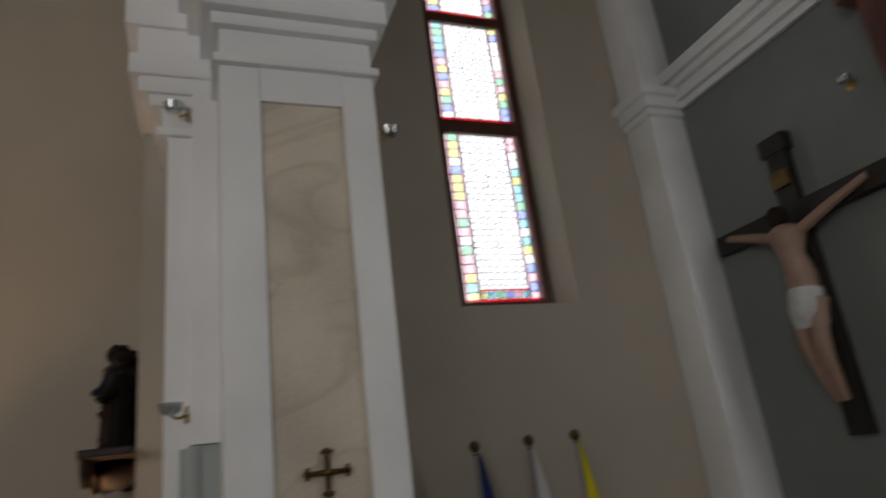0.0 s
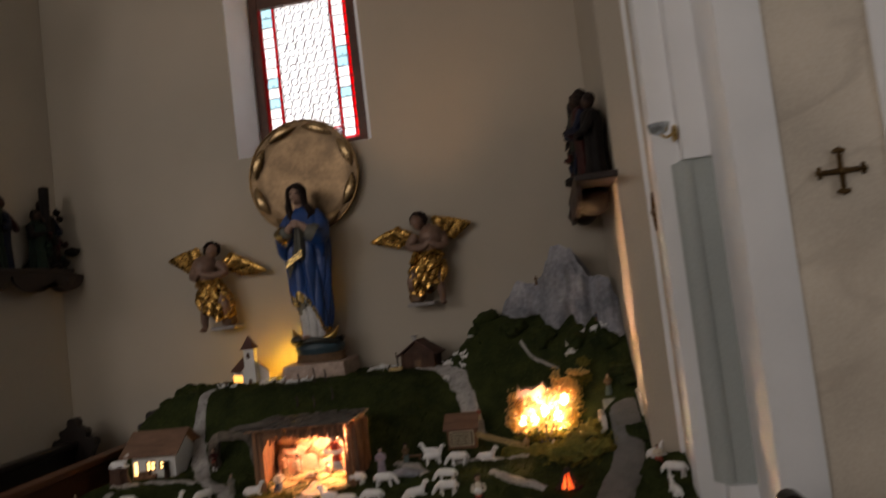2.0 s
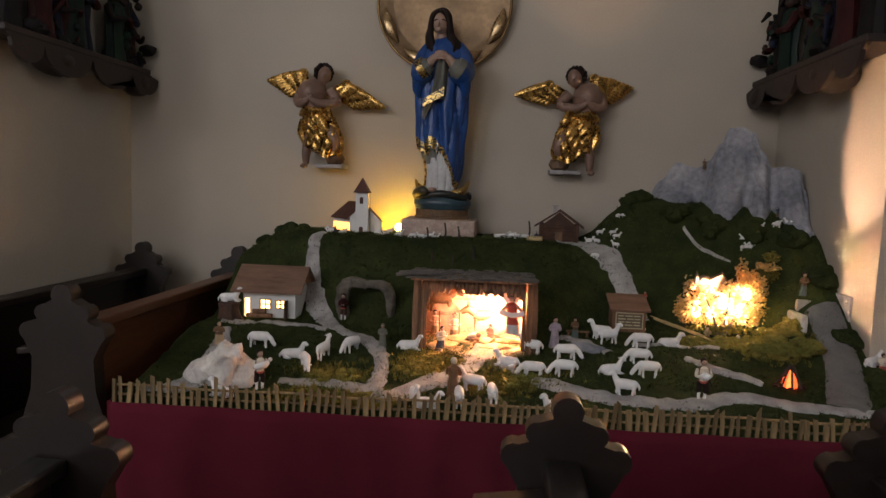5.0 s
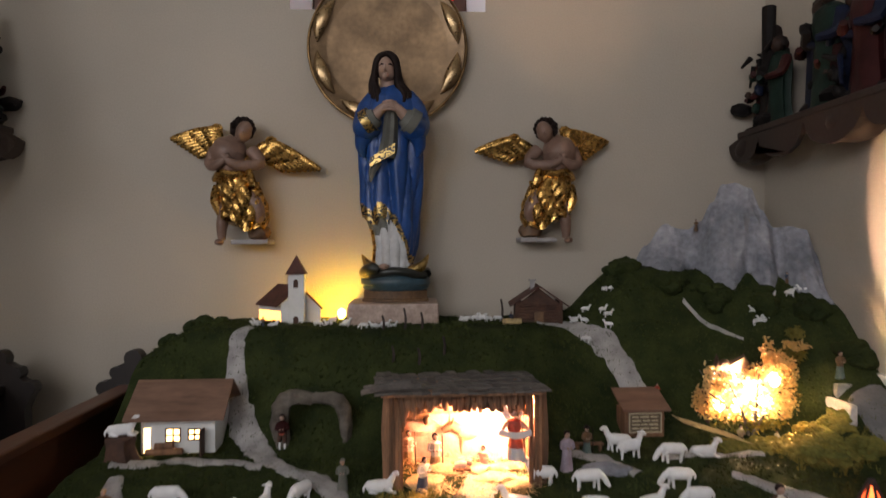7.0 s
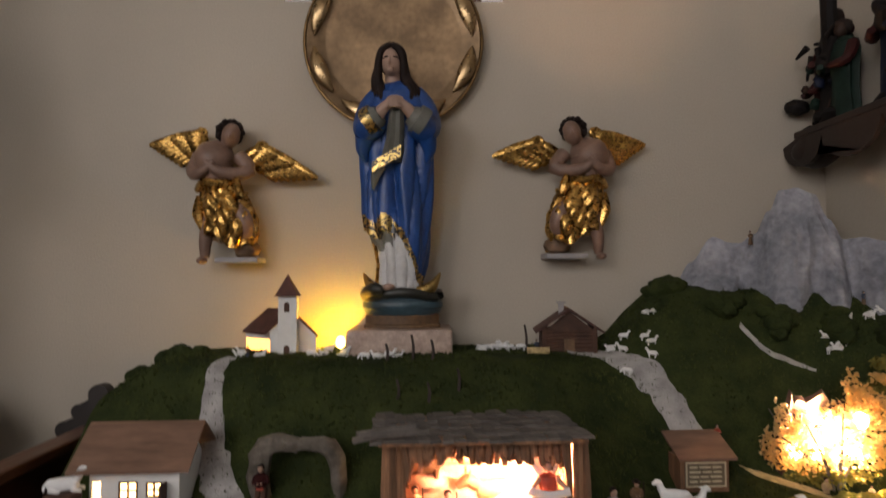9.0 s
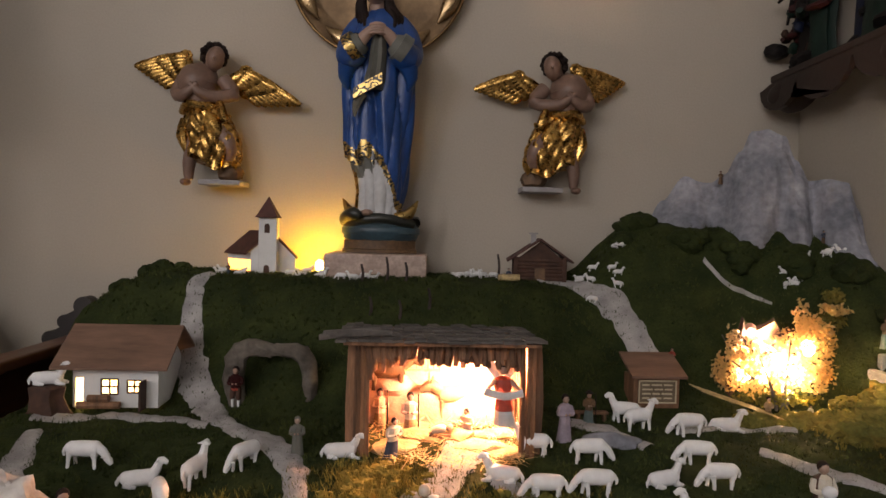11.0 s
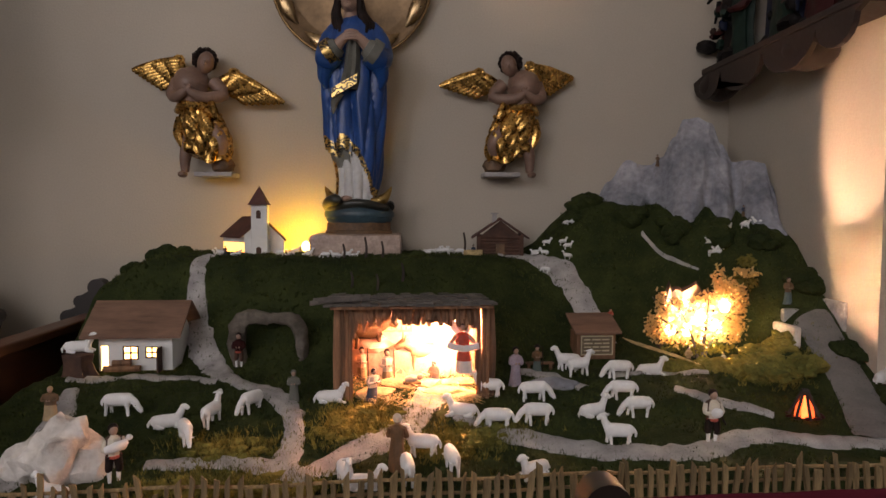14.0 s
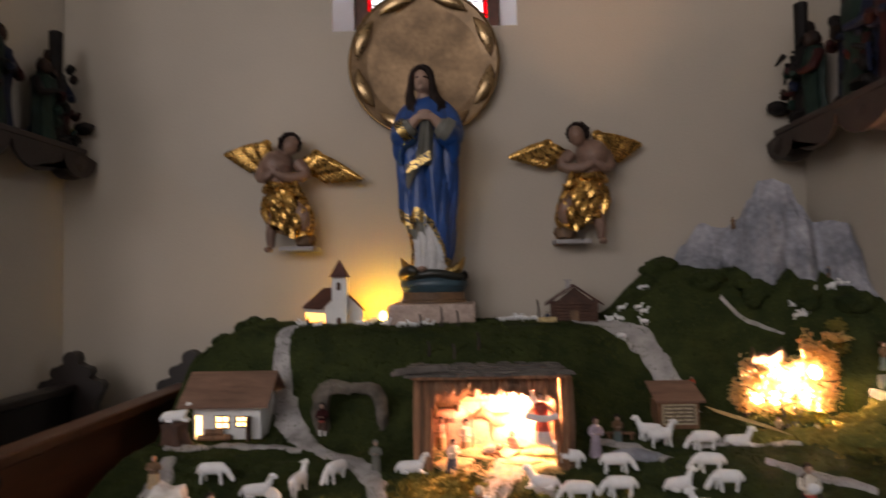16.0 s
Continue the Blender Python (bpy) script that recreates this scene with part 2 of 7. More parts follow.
M = {
    "wall": mat("cream_plaster", (0.47, 0.418, 0.348), 0.85, 0, 0.05, 0.9, 0.002, 120),
    "white": mat("white_plaster", (0.86, 0.87, 0.89), 0.75, 0, 0.05, 1.5, 0.002, 90),
    "grey": mat("grey_green_plaster", (0.40, 0.44, 0.43), 0.8, 0, 0.06, 2, 0.002, 90),
    # pale grey end wall; the dimness of the east end is in its colour
    "east": mat("dimmed_grey_plaster", (0.22, 0.24, 0.24), 0.85, 0, 0.05, 1.2, 0.002, 90),
    "ceil": mat("ceiling_plaster", (0.70, 0.67, 0.60), 0.9, 0, 0.05, 0.8, 0.002, 80),
    "marble": marble_mat("painted_marble", (0.68, 0.60, 0.50), (0.34, 0.28, 0.22)),
    "floor": mat("stone_floor", (0.24, 0.21, 0.18), 0.5, 0, 0.15, 3, 0.002, 40, rnd=0.12),
    "pew": mat("dark_walnut", (0.013, 0.007, 0.005), 0.42, 0, 0.25, 3, 0.001, 50, stretch=(1, 0.15, 1)),
    # walnut with the display's orange lamplight put into its colour
    "pewlit": mat("lamplit_walnut", (0.12, 0.042, 0.018), 0.4, 0, 0.25, 3, 0.001, 50, stretch=(1, 0.15, 1)),
    "shelf": mat("brown_shelf_wood", (0.018, 0.008, 0.006), 0.55, 0, 0.2, 5, 0.001, 60),
    "cloth": mat("burgundy_cloth", (0.11, 0.013, 0.024), 0.95, 0, 0.10, 3, 0.001, 400, spec=0.1),
    "frame": mat("brown_window_frame", (0.10, 0.035, 0.02), 0.5, 0, 0.2, 5, 0.001, 40),
    "lead": mat("lead_came", (0.06, 0.06, 0.07), 0.5, 0.6, 0.1, 20),
    "moss": mat("moss", (0.040, 0.052, 0.016), 0.95, 0, 0.25, 9, 0.006, 130, col2=(0.018, 0.026, 0.010), spec=0.1),
    "tuft": mat("moss_tufts", (0.062, 0.075, 0.022), 0.9, 0, 0.25, 7, 0, 60, col2=(0.026, 0.038, 0.012), spec=0.15),
    "dry": mat("dry_moss", (0.30, 0.23, 0.055), 0.9, 0, 0.25, 7, 0.004, 120, col2=(0.09, 0.10, 0.025), spec=0.15),
    "gravel": mat("pale_sand", (0.40, 0.385, 0.38), 0.95, 0, 0.15, 14, 0.006, 220, spec=0.15),
    "ramp": mat("grey_cement", (0.19, 0.185, 0.18), 0.9, 0, 0.12, 9, 0.003, 120, spec=0.2),
    "rock": mat("painted_rock", (0.38, 0.38, 0.42), 0.95, 0, 0.2, 5, 0.010, 40, col2=(0.17, 0.18, 0.21), spec=0.15),
    "lime": mat("white_limestone", (0.66, 0.62, 0.58), 0.95, 0, 0.18, 14, 0.012, 60, spec=0.2),
    "bark": mat("grey_bark", (0.15, 0.13, 0.11), 0.95, 0, 0.25, 12, 0.008, 60, spec=0.1),
    "wool": mat("white_resin", (0.80, 0.80, 0.80), 0.6, 0, 0.04, 40, 0.0015, 260),
    "wood": mat("weathered_slat", (0.21, 0.105, 0.055), 0.75, 0, 0.25, 14, 0.002, 90, rnd=0.35, stretch=(3, 3, 0.4)),
    "bark2": mat("split_hazel", (0.24, 0.16, 0.075), 0.7, 0, 0.25, 25, 0.002, 120, rnd=0.35, stretch=(3, 3, 0.4)),
    "shingle": mat("grey_shingle", (0.10, 0.085, 0.075), 0.8, 0, 0.2, 20, 0.002, 120, rnd=0.35),
    "roof": mat("brown_roof_board", (0.19, 0.105, 0.070), 0.8, 0, 0.15, 16, 0.001, 80, stretch=(0.4, 2, 2)),
    "tile": mat("dark_red_roof", (0.085, 0.030, 0.022), 0.7, 0, 0.2, 20, 0.001, 120),
    "log": mat("dark_log", (0.075, 0.035, 0.022), 0.8, 0, 0.2, 20, 0.002, 90),
    "paint": mat("white_house_paint", (0.72, 0.72, 0.70), 0.8, 0, 0.05, 14, 0.001, 160),
    "straw": mat("straw", (0.56, 0.41, 0.20), 0.8, 0, 0.2, 40, 0, 160),
    "pink": mat("pink_plaster", (0.74, 0.50, 0.38), 0.9, 0, 0.15, 18, 0.003, 90),
    "gold": mat("gold_leaf", (0.56, 0.32, 0.095), 0.27, 1.0, 0.25, 14, 0.003, 60),
    "oldgold": mat("dull_gilding", (0.21, 0.135, 0.075), 0.40, 0.75, 0.22, 7, 0.001, 40),
    "brightgold": mat("bright_gilding", (0.44, 0.30, 0.16), 0.30, 1.0, 0.15, 10),
    "blue": mat("blue_robe_paint", (0.010, 0.062, 0.235), 0.38, 0, 0.12, 9, 0.001, 60),
    "dress": mat("white_dress_paint", (0.58, 0.58, 0.58), 0.5, 0, 0.1, 9, 0.001, 60),
    "skin": mat("painted_flesh", (0.22, 0.13, 0.095), 0.5, 0, 0.12, 12, 0.001, 60),
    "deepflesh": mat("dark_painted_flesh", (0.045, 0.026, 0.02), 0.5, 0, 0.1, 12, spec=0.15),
    "flesh": mat("painted_face", (0.36, 0.23, 0.175), 0.5, 0, 0.06, 12),
    "hair": mat("dark_brown_paint", (0.018, 0.010, 0.008), 0.7, 0, 0.2, 20, 0.002, 80, spec=0.2),
    "greengrey": mat("grey_green_paint", (0.14, 0.14, 0.12), 0.6, 0, 0.1, 10),
    "globe": mat("blue_green_globe", (0.03, 0.065, 0.085), 0.4, 0, 0.25, 5, 0.001, 40),
    "snake": mat("black_green_paint", (0.018, 0.02, 0.016), 0.4, 0, 0.2, 20),
    "plinth": mat("pink_speckled_stone", (0.50, 0.38, 0.32), 0.5, 0, 0.2, 26, 0.001, 90, col2=(0.36, 0.26, 0.21)),
    "slab": mat("grey_slab", (0.33, 0.31, 0.31), 0.7, 0, 0.1, 12),
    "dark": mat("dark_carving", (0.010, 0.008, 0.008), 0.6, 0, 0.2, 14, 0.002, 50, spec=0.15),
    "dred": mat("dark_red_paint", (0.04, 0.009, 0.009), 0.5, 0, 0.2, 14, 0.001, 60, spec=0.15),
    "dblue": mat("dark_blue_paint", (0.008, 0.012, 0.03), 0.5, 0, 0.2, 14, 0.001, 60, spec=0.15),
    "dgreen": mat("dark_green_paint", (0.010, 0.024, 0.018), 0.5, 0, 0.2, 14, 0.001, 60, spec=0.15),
    "brown": mat("brown_robe", (0.14, 0.075, 0.035), 0.6, 0, 0.2, 30, 0.001, 90),
    "tan": mat("tan_robe", (0.36, 0.25, 0.14), 0.6, 0, 0.15, 30, 0.001, 90),
    "lilac": mat("lilac_robe", (0.34, 0.28, 0.34), 0.6, 0, 0.12, 30, 0.001, 90),
    "red": mat("red_robe", (0.40, 0.06, 0.035), 0.55, 0, 0.15, 30, 0.001, 90),
    "teal": mat("teal_robe", (0.10, 0.15, 0.15), 0.6, 0, 0.15, 30, 0.001, 90),
    "navy": mat("navy_trousers", (0.03, 0.045, 0.08), 0.6, 0, 0.15, 30, 0.001, 90),
    "cream": mat("cream_shirt", (0.62, 0.56, 0.46), 0.6, 0, 0.1, 30, 0.001, 90),
    "brass": mat("brass", (0.50, 0.33, 0.12), 0.3, 1.0, 0.1, 20),
    "bronze": mat("dark_bronze", (0.13, 0.075, 0.030), 0.35, 0.9, 0.2, 20, 0.001, 60),
    "flagblue": mat("blue_flag_cloth", (0.02, 0.045, 0.20), 0.85, 0, 0.1, 6, 0.001, 200, spec=0.2),
    "flagred": mat("red_flag_cloth", (0.40, 0.02, 0.025), 0.85, 0, 0.1, 6, 0.001, 200, spec=0.2),
    "flagwhite": mat("white_flag_cloth", (0.70, 0.70, 0.72), 0.85, 0, 0.05, 6, 0.001, 200, spec=0.2),
    "flagyellow": mat("yellow_flag_cloth", (0.70, 0.60, 0.02), 0.85, 0, 0.1, 6, 0.001, 200, spec=0.2),
    "cross": mat("black_cross_wood", (0.022, 0.017, 0.014), 0.6, 0, 0.2, 5, 0.001, 40),
    "redwood": mat("red_brown_altar_wood", (0.16, 0.06, 0.05), 0.5, 0, 0.2, 3, 0.001, 40),
    "board": mat("notice_board", (0.16, 0.12, 0.075), 0.7, 0, 0.1, 20),
    "ink": mat("pale_lettering", (0.55, 0.46, 0.32), 0.7, 0, 0.05, 20),
    "ash": mat("charred_stick", (0.05, 0.035, 0.03), 0.9, 0, 0.2, 20),
    "bulb": mat("lit_bulb", (1, 0.9, 0.7), 0.4, 0, 0.0, 8, emit=(1.0, 0.80, 0.50), power=22),
    "ybulb": mat("lit_yellow_bulb", (1, 0.8, 0.3), 0.4, 0, 0.0, 8, emit=(1.0, 0.70, 0.16), power=9),
    "litpane": mat("lit_paper_pane", (0.9, 0.75, 0.5), 0.6, 0, 0.05, 20, emit=(1.0, 0.66, 0.26), power=4.5),
    "orangepane": mat("orange_paper_pane", (0.9, 0.6, 0.3), 0.6, 0, 0.05, 20, emit=(1.0, 0.46, 0.10), power=2.6),
    "flame": mat("lit_red_flame", (0.9, 0.15, 0.05), 0.5, 0, 0.2, 30, emit=(1.0, 0.12, 0.03), power=1.5),
    "ember": mat("lit_orange_flame", (0.95, 0.35, 0.08), 0.5, 0, 0.2, 30, emit=(1.0, 0.20, 0.05), power=2.2),
    "clear": glass_mat("clear_glass", (0.95, 0.97, 1.0), 0.94),
    "gred": glass_mat("red_glass", (0.85, 0.02, 0.06)),
    "gpink": glass_mat("pink_glass", (0.85, 0.45, 0.65)),
    "gblue": glass_mat("blue_glass", (0.35, 0.42, 0.95)),
    "ggreen": glass_mat("green_glass", (0.40, 0.75, 0.55)),
    "gyellow": glass_mat("yellow_glass", (0.95, 0.85, 0.50)),
    "gcyan": glass_mat("pale_cyan_glass", (0.60, 0.85, 0.92)),
    "pyellow": glass_mat("pastel_yellow_glass", (0.92, 0.92, 0.66)),
    "pgreen": glass_mat("pastel_green_glass", (0.62, 0.88, 0.76)),
    "pblue": glass_mat("pastel_blue_glass", (0.62, 0.70, 0.97)),
    "prose": glass_mat("pastel_rose_glass", (0.95, 0.78, 0.86)),
    "lampglass": glass_mat("lamp_glass", (0.8, 0.85, 0.88), 0.7),
}


def leaf_mat(name, col):
    """Thin dry leaf: scatters light back and lets about half of it through."""
    m = mat(name, col, 0.8, 0, 0.2, 9, 0, 60)
    n, l = m.node_tree.nodes, m.node_tree.links
    tr, mx = n.new("ShaderNodeBsdfTranslucent"), n.new("ShaderNodeMixShader")
    tr.inputs["Color"].default_value, mx.inputs["Fac"].default_value = (*col, 1), 0.6
    l.new(n["Principled BSDF"].outputs[0], mx.inputs[1]), l.new(tr.outputs[0], mx.inputs[2])
    l.new(mx.outputs[0], n["Material Output"].inputs["Surface"])
    return m




def ornament_mat(name):
    """Gilded border with dark painted scrolls."""
    m = mat(name, (0.62, 0.42, 0.15), 0.32, 1.0, 0.2, 25, 0.001, 70)
    n, l = m.node_tree.nodes, m.node_tree.links
    b = n["Principled BSDF"]
    tc, wv, ra, mx, inv = (n.new("ShaderNode" + k) for k in ("TexCoord", "TexWave", "ValToRGB", "Mix", "Math"))
    wv.wave_type = "RINGS"
    wv.inputs["Scale"].default_value, wv.inputs["Distortion"].default_value, wv.inputs["Detail Scale"].default_value = 9, 14, 3
    ra.color_ramp.elements[0].position, ra.color_ramp.elements[1].position = 0.55, 0.66
    old = b.inputs["Base Color"].links[0].from_socket
    mx.data_type = "RGBA"
    mx.inputs["B"].default_value = (0.02, 0.016, 0.014, 1)
    inv.operation, inv.inputs[0].default_value = "SUBTRACT", 1.0
    l.new(tc.outputs["Object"], wv.inputs["Vector"]), l.new(wv.outputs["Fac"], ra.inputs["Fac"])
    l.new(old, mx.inputs["A"]), l.new(ra.outputs["Color"], mx.inputs["Factor"]), l.new(mx.outputs["Result"], b.inputs["Base Color"])
    l.new(ra.outputs["Color"], inv.inputs[1]), l.new(inv.outputs[0], b.inputs["Metallic"])
    return m


M["ornament"] = ornament_mat("gilded_scroll_border")
M["foil"] = leaf_mat("pale_dry_leaf", (0.86, 0.60, 0.28))
skyglow = bpy.data.materials.new("bright_overcast_sky")
skyglow.use_nodes = True
_b = skyglow.node_tree.nodes["Principled BSDF"]
_b.inputs["Base Color"].default_value = (0, 0, 0, 1)
_b.inputs["Emission Color"].default_value, _b.inputs["Emission Strength"].default_value = (0.90, 0.95, 1.0, 1), 3.8


# ---- mesh helpers ----
def finish(name, bm, mats, smooth=True):
    me = bpy.data.meshes.new(name)
    bmesh.ops.recalc_face_normals(bm, faces=bm.faces)
    bm.to_mesh(me)
    bm.free()
    for m in mats if isinstance(mats, (list, tuple)) else [mats]:
        me.materials.append(m)
    if smooth:
        me.polygons.foreach_set("use_smooth", [True] * len(me.polygons))
        me.set_sharp_from_angle(angle=radians(38))
    return me


def thing(name, bm, mats, label, category, at=None, group="", kind="", smooth=True):
    ob = new(name, finish(name, bm, mats, smooth))
    if at is not None:
        ob.matrix_world = at
    return tagged(ob, label, category, group, kind)


def empty(name, place, label, category, group="", kind="", turn=0.0):
    ob = new(name)
    ob.empty_display_size = 0.05
    ob.location, ob.rotation_euler = place, (0, 0, radians(turn))
    return tagged(ob, label, category, group, kind)


def part(name, bm, mats, parent, label="", smooth=True, at=None):
    ob = new(name, finish(name, bm, mats, smooth))
    ob.parent = parent
    if at is not None:
        ob.matrix_basis = at
    return tagged(ob, label)


def shared(name, me, parent, at):
    ob = new(name, me)
    ob.parent = parent
    ob.matrix_basis = at
    return ob


def block(bm, x0, y0, z0, x1, y1, z1, slot=0, bevel=0.0, turn=None):
    m = Matrix.LocRotScale(((x0 + x1) / 2, (y0 + y1) / 2, (z0 + z1) / 2), turn, (abs(x1 - x0), abs(y1 - y0), abs(z1 - z0)))
    r = bmesh.ops.create_cube(bm, size=1, matrix=m)
    fs = list({f for v in r["verts"] for f in v.link_faces})
    for f in fs:
        f.material_index = slot
    if bevel:
        es = list({e for f in fs for e in f.edges})
        out = bmesh.ops.bevel(bm, geom=es, offset=bevel, segments=2, affect="EDGES", profile=0.5)
        for f in out["faces"]:
            f.material_index = slot
    return fs


def rings(bm, loops, slot=0, caps=True, closed=True):
    """Skins a list of vertex loops; slot may be a number or a function of (ring, side)."""
    vs = [[bm.verts.new(p) for p in loop] for loop in loops]
    n = len(vs[0])
    for i in range(len(vs) - 1):
        for j in range(n if closed else n - 1):
            f = bm.faces.new((vs[i][j], vs[i][(j + 1) % n], vs[i + 1][(j + 1) % n], vs[i + 1][j]))
            f.material_index = slot(i, j) if callable(slot) else slot
    if caps and closed:
        for k, loop in ((0, vs[0]), (len(vs) - 2, vs[-1])):
            f = bm.faces.new(loop)
            f.material_index = slot(k, 0) if callable(slot) else slot
    return vs


def lathe(bm, profile, seg=20, slot=0, centre=(0, 0, 0)):
    cx, cy, cz = centre
    rings(bm, [[(cx + r * math.cos(2 * math.pi * j / seg), cy + r * math.sin(2 * math.pi * j / seg), cz + z) for j in range(seg)] for r, z in profile], slot)


def tube(bm, pts, radii, seg=8, slot=0, flat=1.0):
    """A round limb along points; flat squeezes it along y."""
    pts = [Vector(p) for p in pts]
    if not isinstance(radii, (list, tuple)):
        radii = [radii] * len(pts)
    if 3 <= len(pts) <= 8:          # rounded through its points
        fine, wide = [], []
        for i in range(len(pts) - 1):
            a, b, c, e = pts[max(i - 1, 0)], pts[i], pts[i + 1], pts[min(i + 2, len(pts) - 1)]
            for t in (0.0, 0.34, 0.67):
                fine.append(0.5 * (2 * b + (c - a) * t + (2 * a - 5 * b + 4 * c - e) * t * t + (3 * b - a - 3 * c + e) * t ** 3))
                wide.append(radii[i] + (radii[i + 1] - radii[i]) * t)
        pts, radii = fine + [pts[-1]], wide + [radii[-1]]
    loops = []
    for i, p in enumerate(pts):
        d = (pts[min(i + 1, len(pts) - 1)] - pts[max(i - 1, 0)]).normalized()
        a = Vector((0, 1, 0)) if abs(d.y) < 0.9 else Vector((1, 0, 0))
        u = d.cross(a).normalized()
        v = d.cross(u).normalized()
        loops.append([p + radii[i] * (math.cos(2 * math.pi * j / seg) * u + flat * math.sin(2 * math.pi * j / seg) * v) for j in range(seg)])
    rings(bm, loops, slot)


def ball(bm, c, r, slot=0, sub=2, squash=(1, 1, 1), rough=0.0, seed=0, turn=None):
    m = Matrix.LocRotScale(c, turn, Vector(squash) * r)
    out = bmesh.ops.create_icosphere(bm, subdivisions=sub, radius=1, matrix=m)
    if rough:
        for v in out["verts"]:
            d = v.co - Vector(c)
            v.co += d * rough * noise.noise(v.co * (1.7 / r) + Vector((seed, 0, 0)))
    for f in {f for v in out["verts"] for f in v.link_faces}:
        f.material_index = slot


def extrude_shape(bm, pts, depth, slot=0, axis="y", off=0.0):
    """A flat outline (a, b) given thickness; axis is the way of the thickness."""
    def at(a, b, d):
        return (a, d, b) if axis == "y" else ((d, a, b) if axis == "x" else (a, b, d))
    rings(bm, [[at(a, b, off) for a, b in pts], [at(a, b, off + depth) for a, b in pts]], slot)


def ss(a, b, v):
    t = min(1.0, max(0.0, (v - a) / (b - a)))
    return t * t * (3 - 2 * t)


# ---- the church: floor, walls, windows, piers ----
EAST, NORTH = 5.9, 0.0
WINDOWS = ((0.0, 2.70, 3.88), (4.30, 2.90, 4.475))        # centre, sill, first transom
TOP = 6.9


def wall_north():
    bm = bmesh.new()
    xs = [-7.0]
    for cx, sill, _ in WINDOWS:
        xs += [cx - 0.475, cx + 0.475]
    xs.append(EAST + 0.3)
    for i in range(0, len(xs), 2):
        block(bm, xs[i], 0, 0, xs[i + 1], 0.45, TOP)
    for cx, sill, _ in WINDOWS:
        block(bm, cx - 0.475, 0, 0, cx + 0.475, 0.45, sill)
        block(bm, cx - 0.475, 0, 6.0, cx + 0.475, 0.45, TOP)
        for s in (-1, 1):       # splayed reveals
            rings(bm, [[(cx + s * a, b, z) for a, b in ((0.478, 0.0), (0.478, 0.44), (0.40, 0.44), (0.40, 0.20))] for z in (sill - 0.001, 6.001)], 1 if cx < 1 else 0)
        rings(bm, [[(x, b, z) for b, z in ((0.003, sill - 0.05), (0.003, sill + 0.002), (0.21, sill + 0.03), (0.3, sill - 0.05))] for x in (cx - 0.474, cx + 0.474)], 1 if cx < 1 else 0)
    return thing("wall_north", bm, [M["wall"], M["white"]], "cream plastered church wall with deep white window reveals", "wall", kind="structure", smooth=False)


wall_north()


def came(bm, a, b, y, w=0.004):
    a, b = Vector((a[0], y, a[1])), Vector((b[0], y, b[1]))
    tube(bm, [a, b], w, 4)


